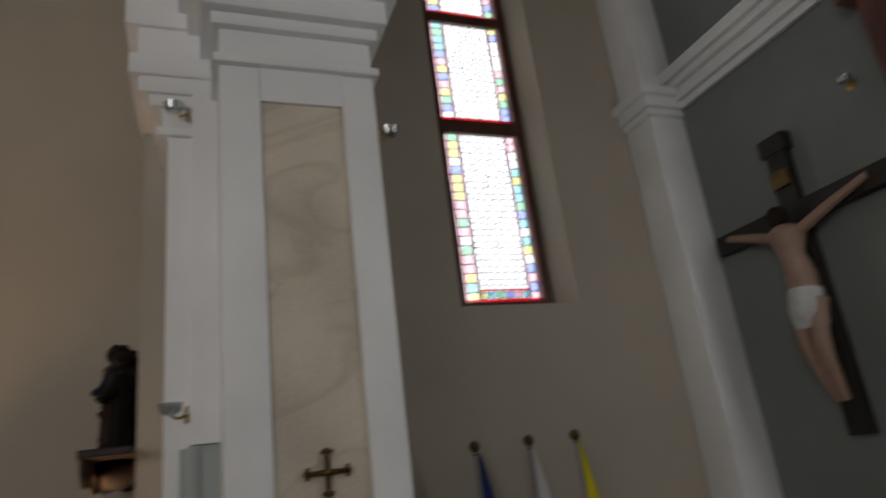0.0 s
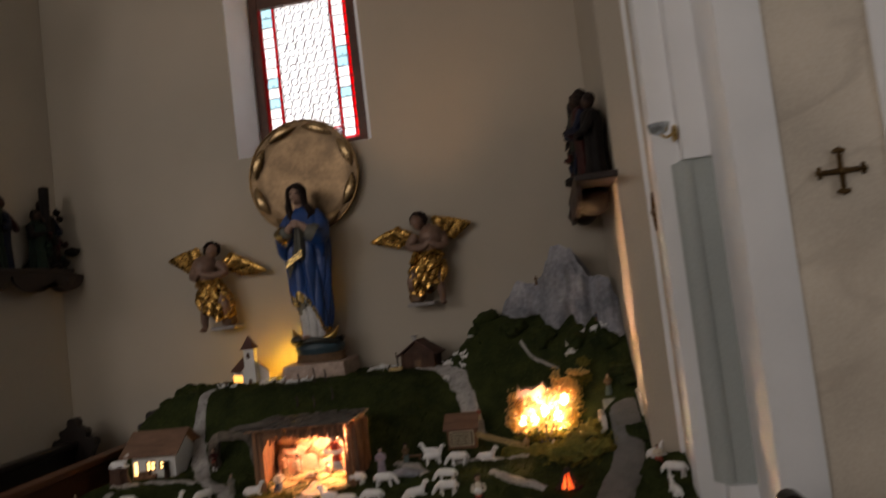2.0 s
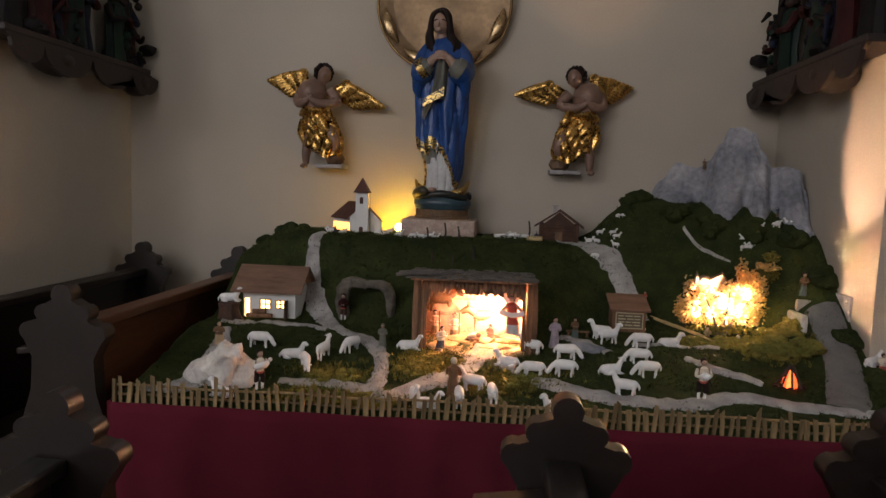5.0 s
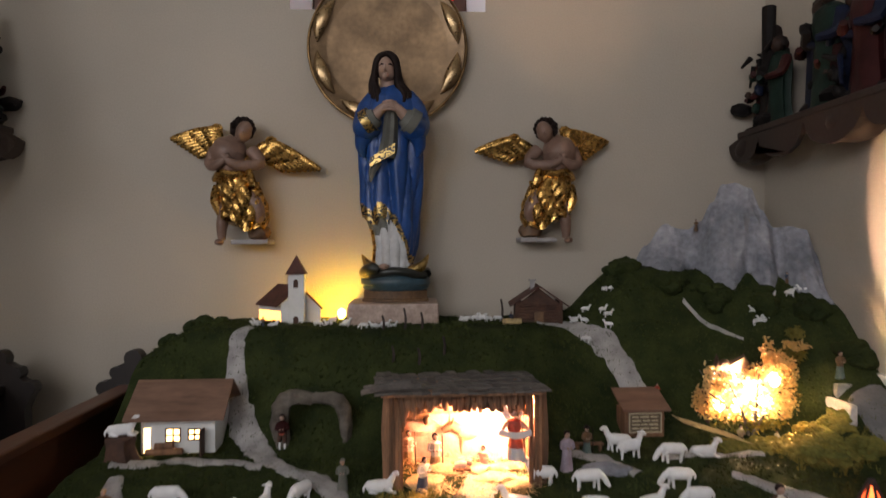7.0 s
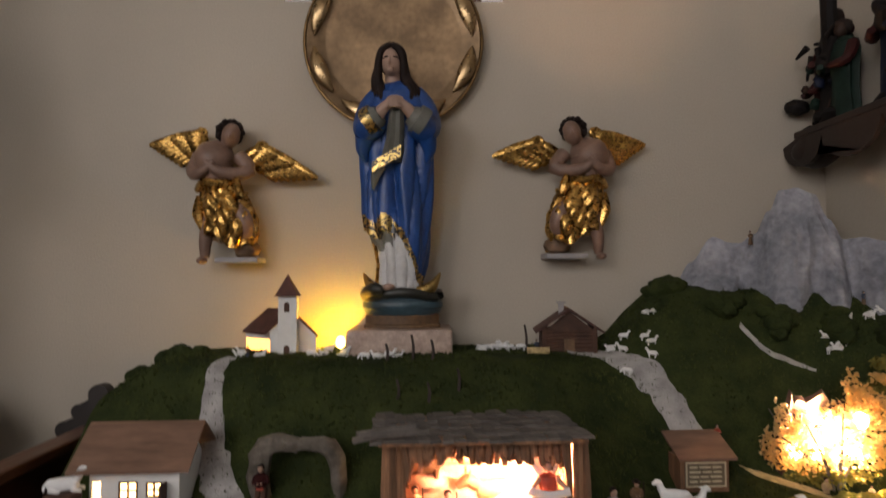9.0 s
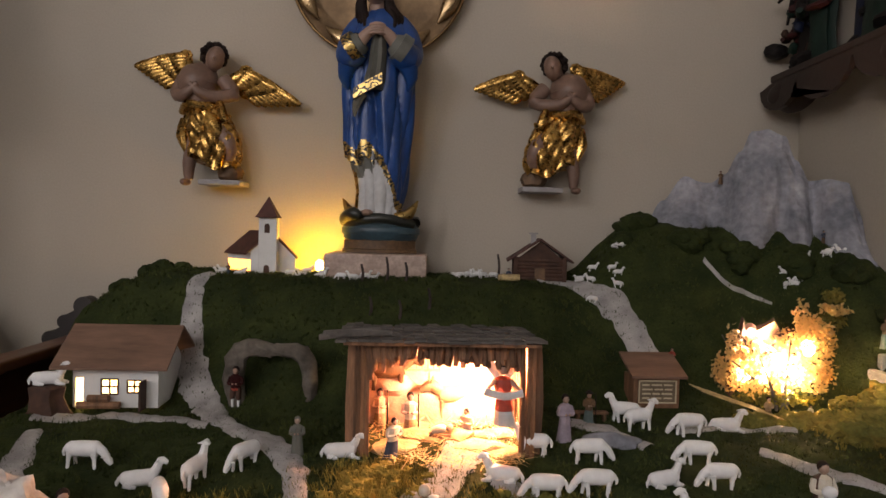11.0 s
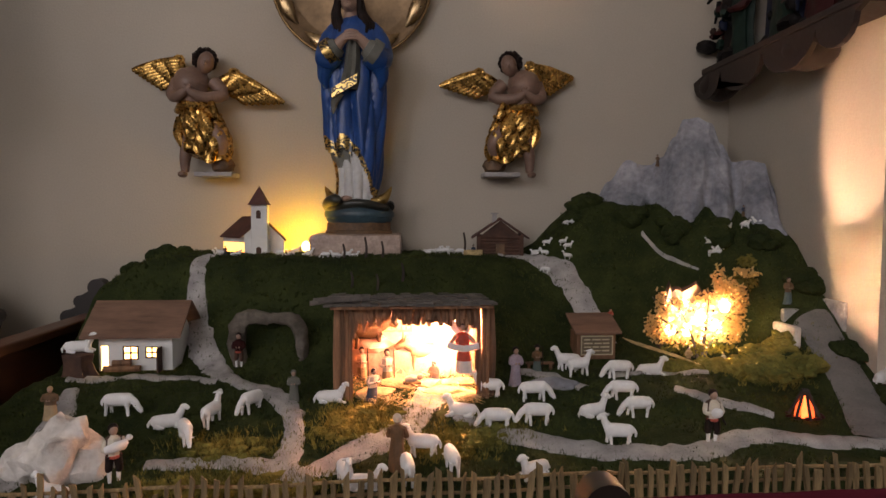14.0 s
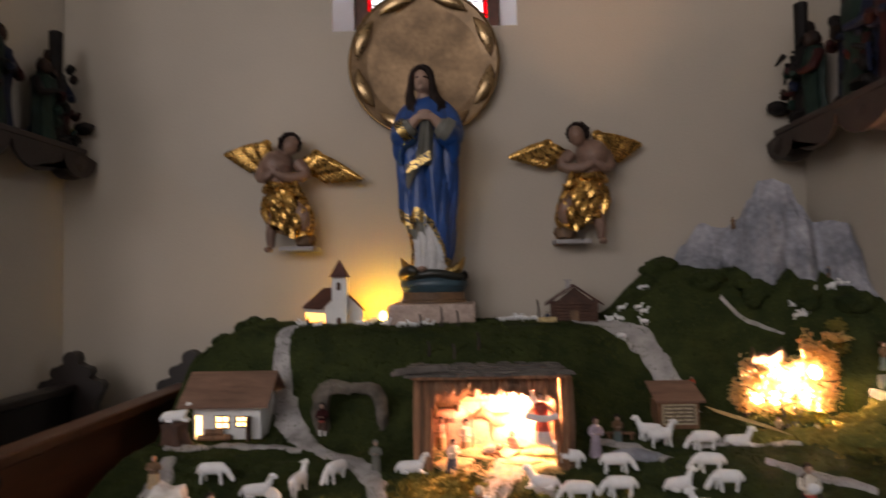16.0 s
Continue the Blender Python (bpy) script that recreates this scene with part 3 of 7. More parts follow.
def stained_window(name, cx, sill, transom, colours, red_side):
    win = empty(name, (cx, 0.24, sill), "tall leaded church window with coloured border glass", "window", kind="structure")
    bm = bmesh.new()
    z1, zt = 5.98 - sill, transom - sill
    for s in (-1, 1):
        block(bm, s * 0.33, -0.012, 0.03, s * 0.398, 0.04, z1, bevel=0.006)
    for a, b in ((0.03, 0.085), (zt - 0.06, zt + 0.06), (zt + 1.03, zt + 1.12), (z1 - 0.06, z1)):
        block(bm, -0.33, -0.010, a, 0.33, 0.034, b, bevel=0.006)
    part("window_frame", bm, M["frame"], win, "brown painted timber window frame", smooth=False)
    lead = bmesh.new()
    spans = ((0.085, zt - 0.06), (zt + 0.06, zt + 1.03), (zt + 1.12, z1 - 0.06))
    random.seed(int(cx * 10) + 3)
    squares = {}
    for a, b in spans:
        pb = bmesh.new()
        block(pb, -0.225, -0.002, a, 0.225, 0.002, b)
        p = part("pane", pb, M["clear"], win, smooth=False)
        p.visible_shadow = False
        for s in (-1, 1):
            for x0, x1, key in ((0.304, 0.33, red_side), (0.207, 0.225, "gred" if red_side == "gred" else "prose")):
                pb = bmesh.new()
                block(pb, s * x0, -0.004, a, s * x1, 0.001, b)
                part("pane", pb, M[key], win, smooth=False).visible_shadow = False
            n = max(2, round((b - a) / 0.075))
            for i in range(n):
                za, zb = a + (b - a) * i / n, a + (b - a) * (i + 1) / n
                key = random.choice(colours)
                if key not in squares:
                    pb = bmesh.new()
                    block(pb, -0.0435, -0.003, -0.5, 0.0435, 0.001, 0.5)
                    squares[key] = finish("pane", pb, M[key], False)
                shared("pane", squares[key], win, Matrix.LocRotScale((s * 0.2685, 0, (za + zb) / 2), None, (1, 1, zb - za - 0.002))).visible_shadow = False
                came(lead, (s * 0.225, za), (s * 0.33, za), 0.0, 0.0042)
                came(lead, (s * 0.2685, za), (s * 0.2685, za + 0.02), 0.0, 0.003)
        pb = bmesh.new()
        block(pb, -0.33, -0.006, a, 0.33, -0.003, a + 0.02)
        part("pane", pb, M["gred"], win, smooth=False).visible_shadow = False
        if a < 0.1:             # a second red band and a row of small squares at the foot
            pb = bmesh.new()
            block(pb, -0.225, -0.006, a + 0.085, 0.225, -0.003, a + 0.10)
            part("pane", pb, M["gred"], win, smooth=False).visible_shadow = False
            for i in range(6):
                pb = bmesh.new()
                block(pb, -0.225 + 0.075 * i + 0.002, -0.006, a + 0.022, -0.15 + 0.075 * i - 0.002, -0.003, a + 0.083)
                part("pane", pb, M[random.choice(colours)], win, smooth=False).visible_shadow = False
        for x in (-0.312, -0.225, -0.207, 0.207, 0.225, 0.312):
            came(lead, (x, a), (x, b), 0.0)
        rows = max(2, round((b - a) / 0.105))
        for i in range(rows):
            zc = a + (b - a) * (i + 0.5) / rows
            hh = (b - a) / rows / 2
            for j in range(6):
                xc = -0.207 + 0.414 * (j + 0.5) / 6
                r = 0.026
                for k in range(8):
                    t0, t1 = math.pi * k / 4, math.pi * (k + 1) / 4
                    came(lead, (xc + r * math.cos(t0), zc + r * math.sin(t0)), (xc + r * math.cos(t1), zc + r * math.sin(t1)), 0.0, 0.0040)
                for sx in (-1, 1):
                    for sz in (-1, 1):
                        came(lead, (xc + sx * 0.0185, zc + sz * 0.0185), (xc + sx * 0.0345, zc + sz * hh), 0.0, 0.0040)
    part("lead_came", lead, M["lead"], win, smooth=False)


stained_window("window_1", 0.0, 2.70, 3.88, ("clear", "gcyan", "clear"), "gred")
stained_window("window_2", 4.30, 2.90, 4.475, ("pyellow", "pgreen", "pblue", "gcyan", "prose", "clear"), "prose")

bm = bmesh.new()
block(bm, -3, 1.6, -1, 9, 1.65, 12)
thing("backdrop", bm, skyglow, "bright overcast sky outside the windows", "sky", kind="structure", smooth=False)


def shell():
    bm = bmesh.new()
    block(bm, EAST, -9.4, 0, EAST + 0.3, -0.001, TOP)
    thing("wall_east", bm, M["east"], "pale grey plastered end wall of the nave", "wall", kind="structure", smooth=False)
    bm = bmesh.new()
    block(bm, -7.3, -9.4, 0, -7.0, 0.45, TOP)
    thing("wall_west", bm, M["wall"], "cream plastered rear wall of the nave", "wall", kind="structure", smooth=False)
    bm = bmesh.new()
    block(bm, -7.0, -8.4, 0, EAST, -8.1, TOP)
    thing("wall_south", bm, M["wall"], "cream plastered long wall of the nave", "wall", kind="structure", smooth=False)
    bm = bmesh.new()
    block(bm, -7.3, -9.4, TOP, EAST + 0.3, 0.45, TOP + 0.2)
    thing("ceiling", bm, M["ceil"], "plain pale plastered church ceiling", "ceiling", kind="structure", smooth=False)


shell()

floor = empty("floor", (0, 0, 0), "worn brown stone slab church floor", "floor", kind="structure")
bm = bmesh.new()
block(bm, -7, -9.1, -0.2, EAST, 0, -0.012)
part("joint_bed", bm, M["floor"], floor, smooth=False)


# cornice and corner pilaster by the end wall
bm = bmesh.new()
for k, (z0, z1, d) in enumerate(((4.42, 4.48, 0.05), (4.48, 4.58, 0.09), (4.58, 4.64, 0.14), (4.64, 4.74, 0.18))):
    block(bm, EAST - d, -9.0, z0, EAST - 0.001, -0.36, z1, bevel=0.008)
thing("trim_cornice", bm, M["white"], "pale moulded plaster cornice along the wall", "cornice", kind="structure")
bm = bmesh.new()
block(bm, EAST - 0.34, -0.34, 0, EAST - 0.002, -0.002, 4.36, bevel=0.01)
for z0, z1, d in ((4.36, 4.42, 0.03), (4.42, 4.52, 0.06), (4.52, 4.60, 0.10)):
    block(bm, EAST - 0.34 - d, -0.34 - d, z0, EAST - 0.003, -0.003, z1, bevel=0.01)
block(bm, EAST - 0.34, -0.34, 4.60, EAST - 0.002, -0.002, TOP, bevel=0.01)
thing("pilaster", bm, M["white"], "white plaster corner pilaster with moulded capital", "pilaster", kind="structure")


def cross_shape(bm, c, r, depth, axis, slot=0):
    """A bronze cross with trefoil ends."""
    for k in range(4):
        a = math.pi / 2 * k
        dx, dz = math.cos(a), math.sin(a)
        for d, rad in ((0.62, 0.13), (0.86, 0.17)):
            u, v = dx * r * d, dz * r * d
            p = (c[0] + u, c[1], c[2] + v) if axis == "y" else (c[0], c[1] + u, c[2] + v)
            ball(bm, p, r * rad, slot, 1, (1, 0.5, 1) if axis == "y" else (0.5, 1, 1))
        for s in (-1, 1):
            u, v = dx * r * 0.84 - dz * s * r * 0.17, dz * r * 0.84 + dx * s * r * 0.17
            p = (c[0] + u, c[1], c[2] + v) if axis == "y" else (c[0], c[1] + u, c[2] + v)
            ball(bm, p, r * 0.11, slot, 1, (1, 0.5, 1) if axis == "y" else (0.5, 1, 1))
        e = (c[0] + dx * r * 0.8, c[1], c[2] + dz * r * 0.8) if axis == "y" else (c[0], c[1] + dx * r * 0.8, c[2] + dz * r * 0.8)
        tube(bm, [c, e], [r * 0.13, r * 0.085], 6, slot)
    ball(bm, c, r * 0.2, slot, 1)


def pier(side):
    """A stepped pier between two side chapels; side 1 stands east of the chapel, -1 west of it (mirrored)."""
    def X(v):
        return v if side > 0 else -0.03 - v
    ob = empty("pier", (X(2.3), 0, 0), "white plastered stepped church pier with painted marble panels", "pier", kind="structure")
    inv = Matrix.Translation((-X(2.3), 0, 0))

    def add(name, bm, m, label="", smooth=True):
        bmesh.ops.transform(bm, matrix=inv, verts=bm.verts)
        part(name, bm, m, ob, label, smooth)

    bm = bmesh.new()    # chapel side wall
    block(bm, X(1.87), -1.085, 0, X(2.75), -0.002, TOP - 0.002)
    add("side_wall", bm, M["wall"], "cream plastered side wall of the chapel", False)
    bm = bmesh.new()    # shallow pilaster towards the chapel, with its sunk panel
    block(bm, X(1.985), -1.095, 0, X(2.4), -1.0, 3.33, bevel=0.006)
    block(bm, X(1.985), -1.42, 0, X(2.4), -1.30, 3.33, bevel=0.006)
    block(bm, X(1.99), -1.30, 3.12, X(2.4), -1.09, 3.33)
    block(bm, X(1.99), -1.30, 0, X(2.4), -1.09, 0.5)
    for z0, z1, d in ((3.33, 3.37, 0.02), (3.37, 3.46, 0.0), (3.46, 3.52, 0.05), (3.52, 3.60, 0.09), (3.60, 3.70, 0.13), (3.70, 3.84, 0.10), (3.84, 4.0, 0.15)):
        block(bm, X(1.96 - d), -1.43 - d * 0.3, z0, X(2.4), -1.0 + d, z1, bevel=0.008)
    block(bm, X(1.93), -1.44, 4.0, X(2.4), -0.98, TOP - 0.004)
    add("pilaster", bm, M["white"], "white plaster pilaster with moulded capital")
    bm = bmesh.new()
    block(bm, X(2.006), -1.295, 0.5, X(2.4), -1.095, 3.12)
    add("panel", bm, M["marble"], "beige painted marble panel", False)
    bm = bmesh.new()    # grey shaft in the angle
    block(bm, X(2.08), -1.50, 0, X(2.5), -1.41, 0.82, 1)
    block(bm, X(2.07), -1.48, 0.82, X(2.5), -1.41, 2.06, 0)
    tube(bm, [(X(2.085), -1.45, 0.83), (X(2.085), -1.45, 2.05)], 0.045, 12, 0)
    block(bm, X(2.08), -1.50, 2.06, X(2.5), -1.41, 3.5, 1)
    add("shaft", bm, [M["grey"], M["white"]], "grey green shaft in the angle")
    bm = bmesh.new()    # main block
    block(bm, X(2.18), -1.775, 0, X(2.335), -1.5, 3.47, bevel=0.008)
    block(bm, X(2.66), -1.775, 0, X(2.80), -1.02, 3.47, bevel=0.008)
    block(bm, X(2.335), -1.773, 3.32, X(2.66), -1.5, 3.47)
    block(bm, X(2.335), -1.773, 0, X(2.66), -1.5, 0.7)
    block(bm, X(2.19), -1.70, 0.3, X(2.79), -1.1, 3.47)
    for z0, z1, d in ((3.47, 3.51, 0.025), (3.51, 3.64, 0.0), (3.64, 3.70, 0.03), (3.70, 3.82, 0.07), (3.82, 3.92, 0.12), (3.92, 4.04, 0.16)):
        block(bm, X(2.18 - d), -1.775 - d, z0, X(2.80 + d), -1.02, z1, bevel=0.01)
    block(bm, X(2.18), -1.775, 4.04, X(2.80), -1.02, TOP - 0.003)
    add("pillar", bm, M["white"], "white plaster pillar with stepped capital")
    bm = bmesh.new()
    block(bm, X(2.337), -1.758, 0.7, X(2.658), -1.69, 3.32)
    add("panel", bm, M["marble"], "beige painted marble panel", False)
    return X


for side in (1, -1):
    X = pier(side)
    bm = bmesh.new()
    cross_shape(bm, (X(2.508), -1.770, 1.91), 0.080, 0.02, "y")
    thing("wall_cross", bm, M["bronze"], "bronze trefoil consecration cross on the marble panel", "cross", group="consecration crosses")
    bm = bmesh.new()
    cross_shape(bm, (X(2.0), -1.16, 1.90), 0.085, 0.02, "x")
    thing("wall_cross", bm, M["bronze"], "bronze trefoil consecration cross on the marble panel", "cross", group="consecration crosses")


def sconce(place, way):
    """A small glass wall lamp on a brass arm."""
    ob = empty("wall_lamp", place, "small clear glass wall lamp on brass arm", "lamp", group="wall lamps")
    d = Vector(way)
    bm = bmesh.new()
    lathe(bm, [(0.03, 0), (0.034, 0.008), (0.02, 0.014)], 14)
    bmesh.ops.transform(bm, matrix=d.to_track_quat("Z", "Y").to_matrix().to_4x4(), verts=bm.verts)
    part("wall_plate", bm, M["brass"], ob, "brass wall plate")
    bm = bmesh.new()
    tube(bm, [d * 0.01, d * 0.035 + Vector((0, 0, -0.012)), d * 0.06 + Vector((0, 0, 0.006))], 0.005, 8)
    part("arm", bm, M["brass"], ob, "brass arm")
    bm = bmesh.new()
    lathe(bm, [(0.012, 0), (0.034, 0.012), (0.042, 0.040), (0.043, 0.044), (0.038, 0.040), (0.030, 0.015), (0.010, 0.005)], 18, centre=tuple(d * 0.06))
    part("shade", bm, M["lampglass"], ob, "clear pressed glass shade").visible_shadow = False


sconce((2.805, -1.72, 3.22), (1, 0, 0))
sconce((2.07, -1.46, 3.42), (-1, 0, 0))
sconce((2.07, -1.47, 2.17), (-1, 0, 0))
sconce((EAST - 0.002, -1.72, 3.80), (-1, 0, 0))


# ---- bay with the flags, crucifix on the end wall ----
def crucifix():
    ob = empty("crucifix", (EAST, -1.12, 1.75), "large dark wooden crucifix with pale carved figure on wall", "crucifix")
    bm = bmesh.new()
    block(bm, -0.09, -0.075, 0, -0.02, 0.075, 2.0, bevel=0.006)
    block(bm, -0.10, -0.105, 1.87, -0.012, 0.105, 2.0, bevel=0.006)
    part("upright", bm, M["cross"], ob, "black wooden upright", smooth=False)
    bm = bmesh.new()
    block(bm, -0.095, -0.70, 1.36, -0.018, 0.70, 1.50, bevel=0.006)
    part("crossbar", bm, M["cross"], ob, "black wooden crossbar", smooth=False)
    bm = bmesh.new()
    block(bm, -0.11, -0.07, 1.62, -0.09, 0.07, 1.74, bevel=0.003)
    part("title_board", bm, M["bronze"], ob, smooth=False)
    return ob


crucifix()
bm = bmesh.new()
C = Vector((EAST - 0.16, -1.12, 0.08))
tube(bm, [C + Vector(p) for p in ((0, 0, 2.2), (-0.02, 0.015, 2.45), (-0.03, -0.01, 2.66), (-0.04, 0, 2.80), (-0.03, 0, 2.95), (-0.02, 0, 3.0))], [0.05, 0.085, 0.095, 0.075, 0.12, 0.06], 12, 0)
for s in (-1, 1):
    tube(bm, [C + Vector(p) for p in ((-0.02, s * 0.10, 2.95), (0.02, s * 0.32, 3.04), (0.06, s * 0.56, 3.12))], [0.04, 0.032, 0.024], 8, 0)
    tube(bm, [C + Vector(p) for p in ((-0.01, s * 0.06, 2.5), (-0.07, s * 0.05, 2.22), (0.02, s * 0.02, 1.88))], [0.065, 0.05, 0.032], 8, 0)
ball(bm, C + Vector((-0.05, 0.02, 3.07)), 0.075, 1, 2, (1, 0.85, 1.15))
tube(bm, [C + Vector(p) for p in ((-0.02, 0, 2.58), (-0.03, 0.01, 2.45), (-0.02, 0.02, 2.34))], [0.10, 0.115, 0.10], 12, 2)
thing("carved_figure", bm, [M["flesh"], M["hair"], M["dress"]], "pale carved figure with white cloth on a cross", "statue")

bm = bmesh.new()
block(bm, EAST - 0.16, -2.95, 0, EAST - 0.002, -1.98, 4.2, bevel=0.03)
block(bm, EAST - 0.22, -3.05, 4.2, EAST - 0.002, -1.90, 4.29, bevel=0.02)
block(bm, EAST - 0.20, -2.75, 1.6, EAST - 0.15, -2.18, 3.9, bevel=0.02)
thing("altar_frame", bm, M["redwood"], "red brown wooden altar frame against the end wall", "altar")


def flag(x, y, colours, label):
    ob = empty("flag", (x, y, 0), label, "flag", group="church flags")
    top = 1.95
    bm = bmesh.new()
    tube(bm, [(0, 0, 0.02), (0, 0, top - 0.03)], 0.014, 8)
    part("pole", bm, M["slab"], ob, "grey metal flag pole")
    bm = bmesh.new()
    lathe(bm, [(0.008, -0.04), (0.018, -0.03), (0.010, -0.02), (0.030, 0.0), (0.034, 0.02), (0.024, 0.04), (0.008, 0.05)], 12, centre=(0, 0, top - 0.01))
    part("finial", bm, M["bronze"], ob, "dark turned finial")
    bm = bmesh.new()
    lathe(bm, [(0.16, 0), (0.16, 0.03), (0.04, 0.06), (0.025, 0.2)], 18)
    part("foot", bm, M["cross"], ob, "black round foot")
    bm = bmesh.new()
    loops = []
    n = 30
    for i in range(22):
        f = i / 21
        z = top - 0.06 - 1.25 * f
        w = 0.012 + 0.20 * f ** 0.8
        loops.append([(0.015 + w * (0.5 + 0.5 * math.cos(2 * math.pi * j / n)) - 0.01 * f, (0.018 + 0.06 * f) * math.sin(2 * math.pi * j / n) * (1 + 0.45 * math.sin(8 * math.pi * j / n + f)), z + 0.03 * math.cos(2 * math.pi * j / n)) for j in range(n)])
    k = len(colours)
    rings(bm, loops, (lambda i, j: min(k - 1, int(i / 21 * k * 1.001 + 0.35 * math.cos(2 * math.pi * j / n)) if k > 1 else 0)))
    part("cloth", bm, [M[c] for c in colours], ob, "folded hanging cloth")


flag(3.61, -0.42, ("flagblue",), "furled dark blue flag hanging on a pole")
flag(4.0, -0.35, ("flagwhite", "flagblue", "flagred"), "furled white blue and red flag on a pole")
flag(4.31, -0.38, ("flagyellow",), "furled yellow flag hanging on a pole")


# ---- pews ----
def pew_end_shape(w, h):
    """Outline of a carved pew end: shaped sides and a scrolled top with three lobes."""
    pts = [(-w, 0), (w, 0), (w, 0.30 * h), (w * 0.86, 0.36 * h), (w * 0.92, 0.55 * h), (w * 0.70, 0.66 * h), (w * 0.66, 0.76 * h)]

    def lobe(cx, cz, r, a0, a1, n=6):
        return [(cx + r * math.cos(radians(a0 + (a1 - a0) * i / n)), cz + r * math.sin(radians(a0 + (a1 - a0) * i / n))) for i in range(n + 1)]

    pts += lobe(0.74 * w, 0.84 * h, 0.032, -60, 110) + lobe(0.42 * w, 0.90 * h, 0.028, -50, 100) + lobe(0, 0.955 * h, 0.038, -25, 90, 5)
    left = [(-x, z) for x, z in reversed(pts[2:-1])]
    return pts + left


def pew(x, y0, y1, label, mat_back="pew", h=1.0):
    ob = empty("pew", (x, (y0 + y1) / 2, 0), label, "pew", group="church pews")
    L = abs(y1 - y0) / 2
    for s in (-1, 1):
        bm = bmesh.new()
        extrude_shape(bm, pew_end_shape(0.17, h), 0.055, 0, "y", s * L - 0.0275)
        part("end_panel", bm, M["pew"], ob, "carved walnut end panel")
    bm = bmesh.new()
    block(bm, -0.035, -L + 0.03, 0.40, -0.005, L - 0.03, h - 0.20, bevel=0.005)
    part("backrest", bm, M[mat_back], ob, "panelled backrest", smooth=False)
    bm = bmesh.new()
    block(bm, -0.055, -L + 0.03, h - 0.20, 0.035, L - 0.03, h - 0.16, bevel=0.008)
    part("top_rail", bm, M[mat_back], ob, "rounded top rail", smooth=False)
    bm = bmesh.new()
    block(bm, -0.005, -L + 0.03, 0.42, 0.34, L - 0.03, 0.455, bevel=0.008)
    part("seat", bm, M["pew"], ob, "plank seat", smooth=False)
    bm = bmesh.new()
    block(bm, -0.22, -L + 0.03, h - 0.27, -0.036, L - 0.03, h - 0.245, bevel=0.006, turn=Euler((0, radians(-9), 0)))
    part("book_ledge", bm, M["pew"], ob, "sloping book ledge", smooth=False)
    for s in (-0.5, 0.5):
        bm = bmesh.new()
        block(bm, 0.05, s * L - 0.015, 0.0, 0.30, s * L + 0.015, 0.42, bevel=0.004)
        part("leg", bm, M["pew"], ob, smooth=False)
    bm = bmesh.new()
    block(bm, -0.30, -L + 0.03, 0.14, -0.16, L - 0.03, 0.17, bevel=0.006)
    part("kneeler", bm, M["pew"], ob, "plank kneeler", smooth=False)
    return ob


pew(0.57, -3.40, -2.22, "dark carved walnut pew facing the nativity table")
pew(1.34, -3.40, -2.18, "dark carved walnut pew facing the nativity table")
pew(2.12, -3.25, -2.08, "dark carved walnut pew beside the white pier")
pew(-0.60, -3.55, -2.42, "dark carved walnut pew facing the nativity table")
pew(-1.09, -1.72, -0.28, "walnut pew with lamplit red brown back beside the nativity", "pewlit", 1.12)
pew(-1.66, -1.72, -0.28, "dark walnut pew against the chapel side wall", "pew", 1.12)


# ---- nativity table and landscape ----
TX0, TX1, TY = -0.99, 2.06, -1.68


def lay(before):
    """Turns all that was built since then into the display's place."""
    for ob in scene.objects:
        if ob not in before and ob.parent is None and ob.type != "LIGHT":
            ob.matrix_world = TURN @ ob.matrix_basis


before = set(scene.objects)

table = empty("display_table", (0.5, -0.9, 0), "long display table draped in burgundy cloth", "table")
bm = bmesh.new()
block(bm, TX0 - 0.5, TY - 0.005 + 0.9, 0.655, 1.86 - 0.5, 0.88, 0.69, bevel=0.004)
block(bm, 1.86 - 0.5, TY + 0.9, 0.655, TX1 - 0.5, -0.62 + 0.02, 0.69)
part("tabletop", bm, M["wood"], table, "plain board top", smooth=False)
bm = bmesh.new()
n = 140
loops = []
for k, z in enumerate((0.70, 0.66, 0.45, 0.2, 0.03)):
    loops.append([(TX0 - 0.5 + (TX1 - TX0) * i / n, TY + 0.9 - 0.012 - (0.004 + 0.010 * k) * (0.5 + 0.5 * math.sin(i * 0.55 + 1.7 * math.sin(i * 0.11))), z) for i in range(n + 1)])
rings(bm, loops, 0, caps=False, closed=False)
rings(bm, [[(TX0 - 0.5 - 0.008, TY + 0.888 + 1.55 * i / 20, z) for i in range(21)] for z in (0.70, 0.03)], 0, caps=False, closed=False)
c = part("cloth", bm, M["cloth"], table, "burgundy cloth skirt in soft folds")
sol = c.modifiers.new("thickness", "SOLIDIFY")
sol.thickness = 0.004
for lx in (-1.3, 0.0, 1.3):
    for ly in (-0.65, 0.7):
        bm = bmesh.new()
        block(bm, lx - 0.03, ly - 0.03, 0, lx + 0.03, ly + 0.03, 0.655, bevel=0.004)
        part("leg", bm, M["wood"], table, smooth=False)


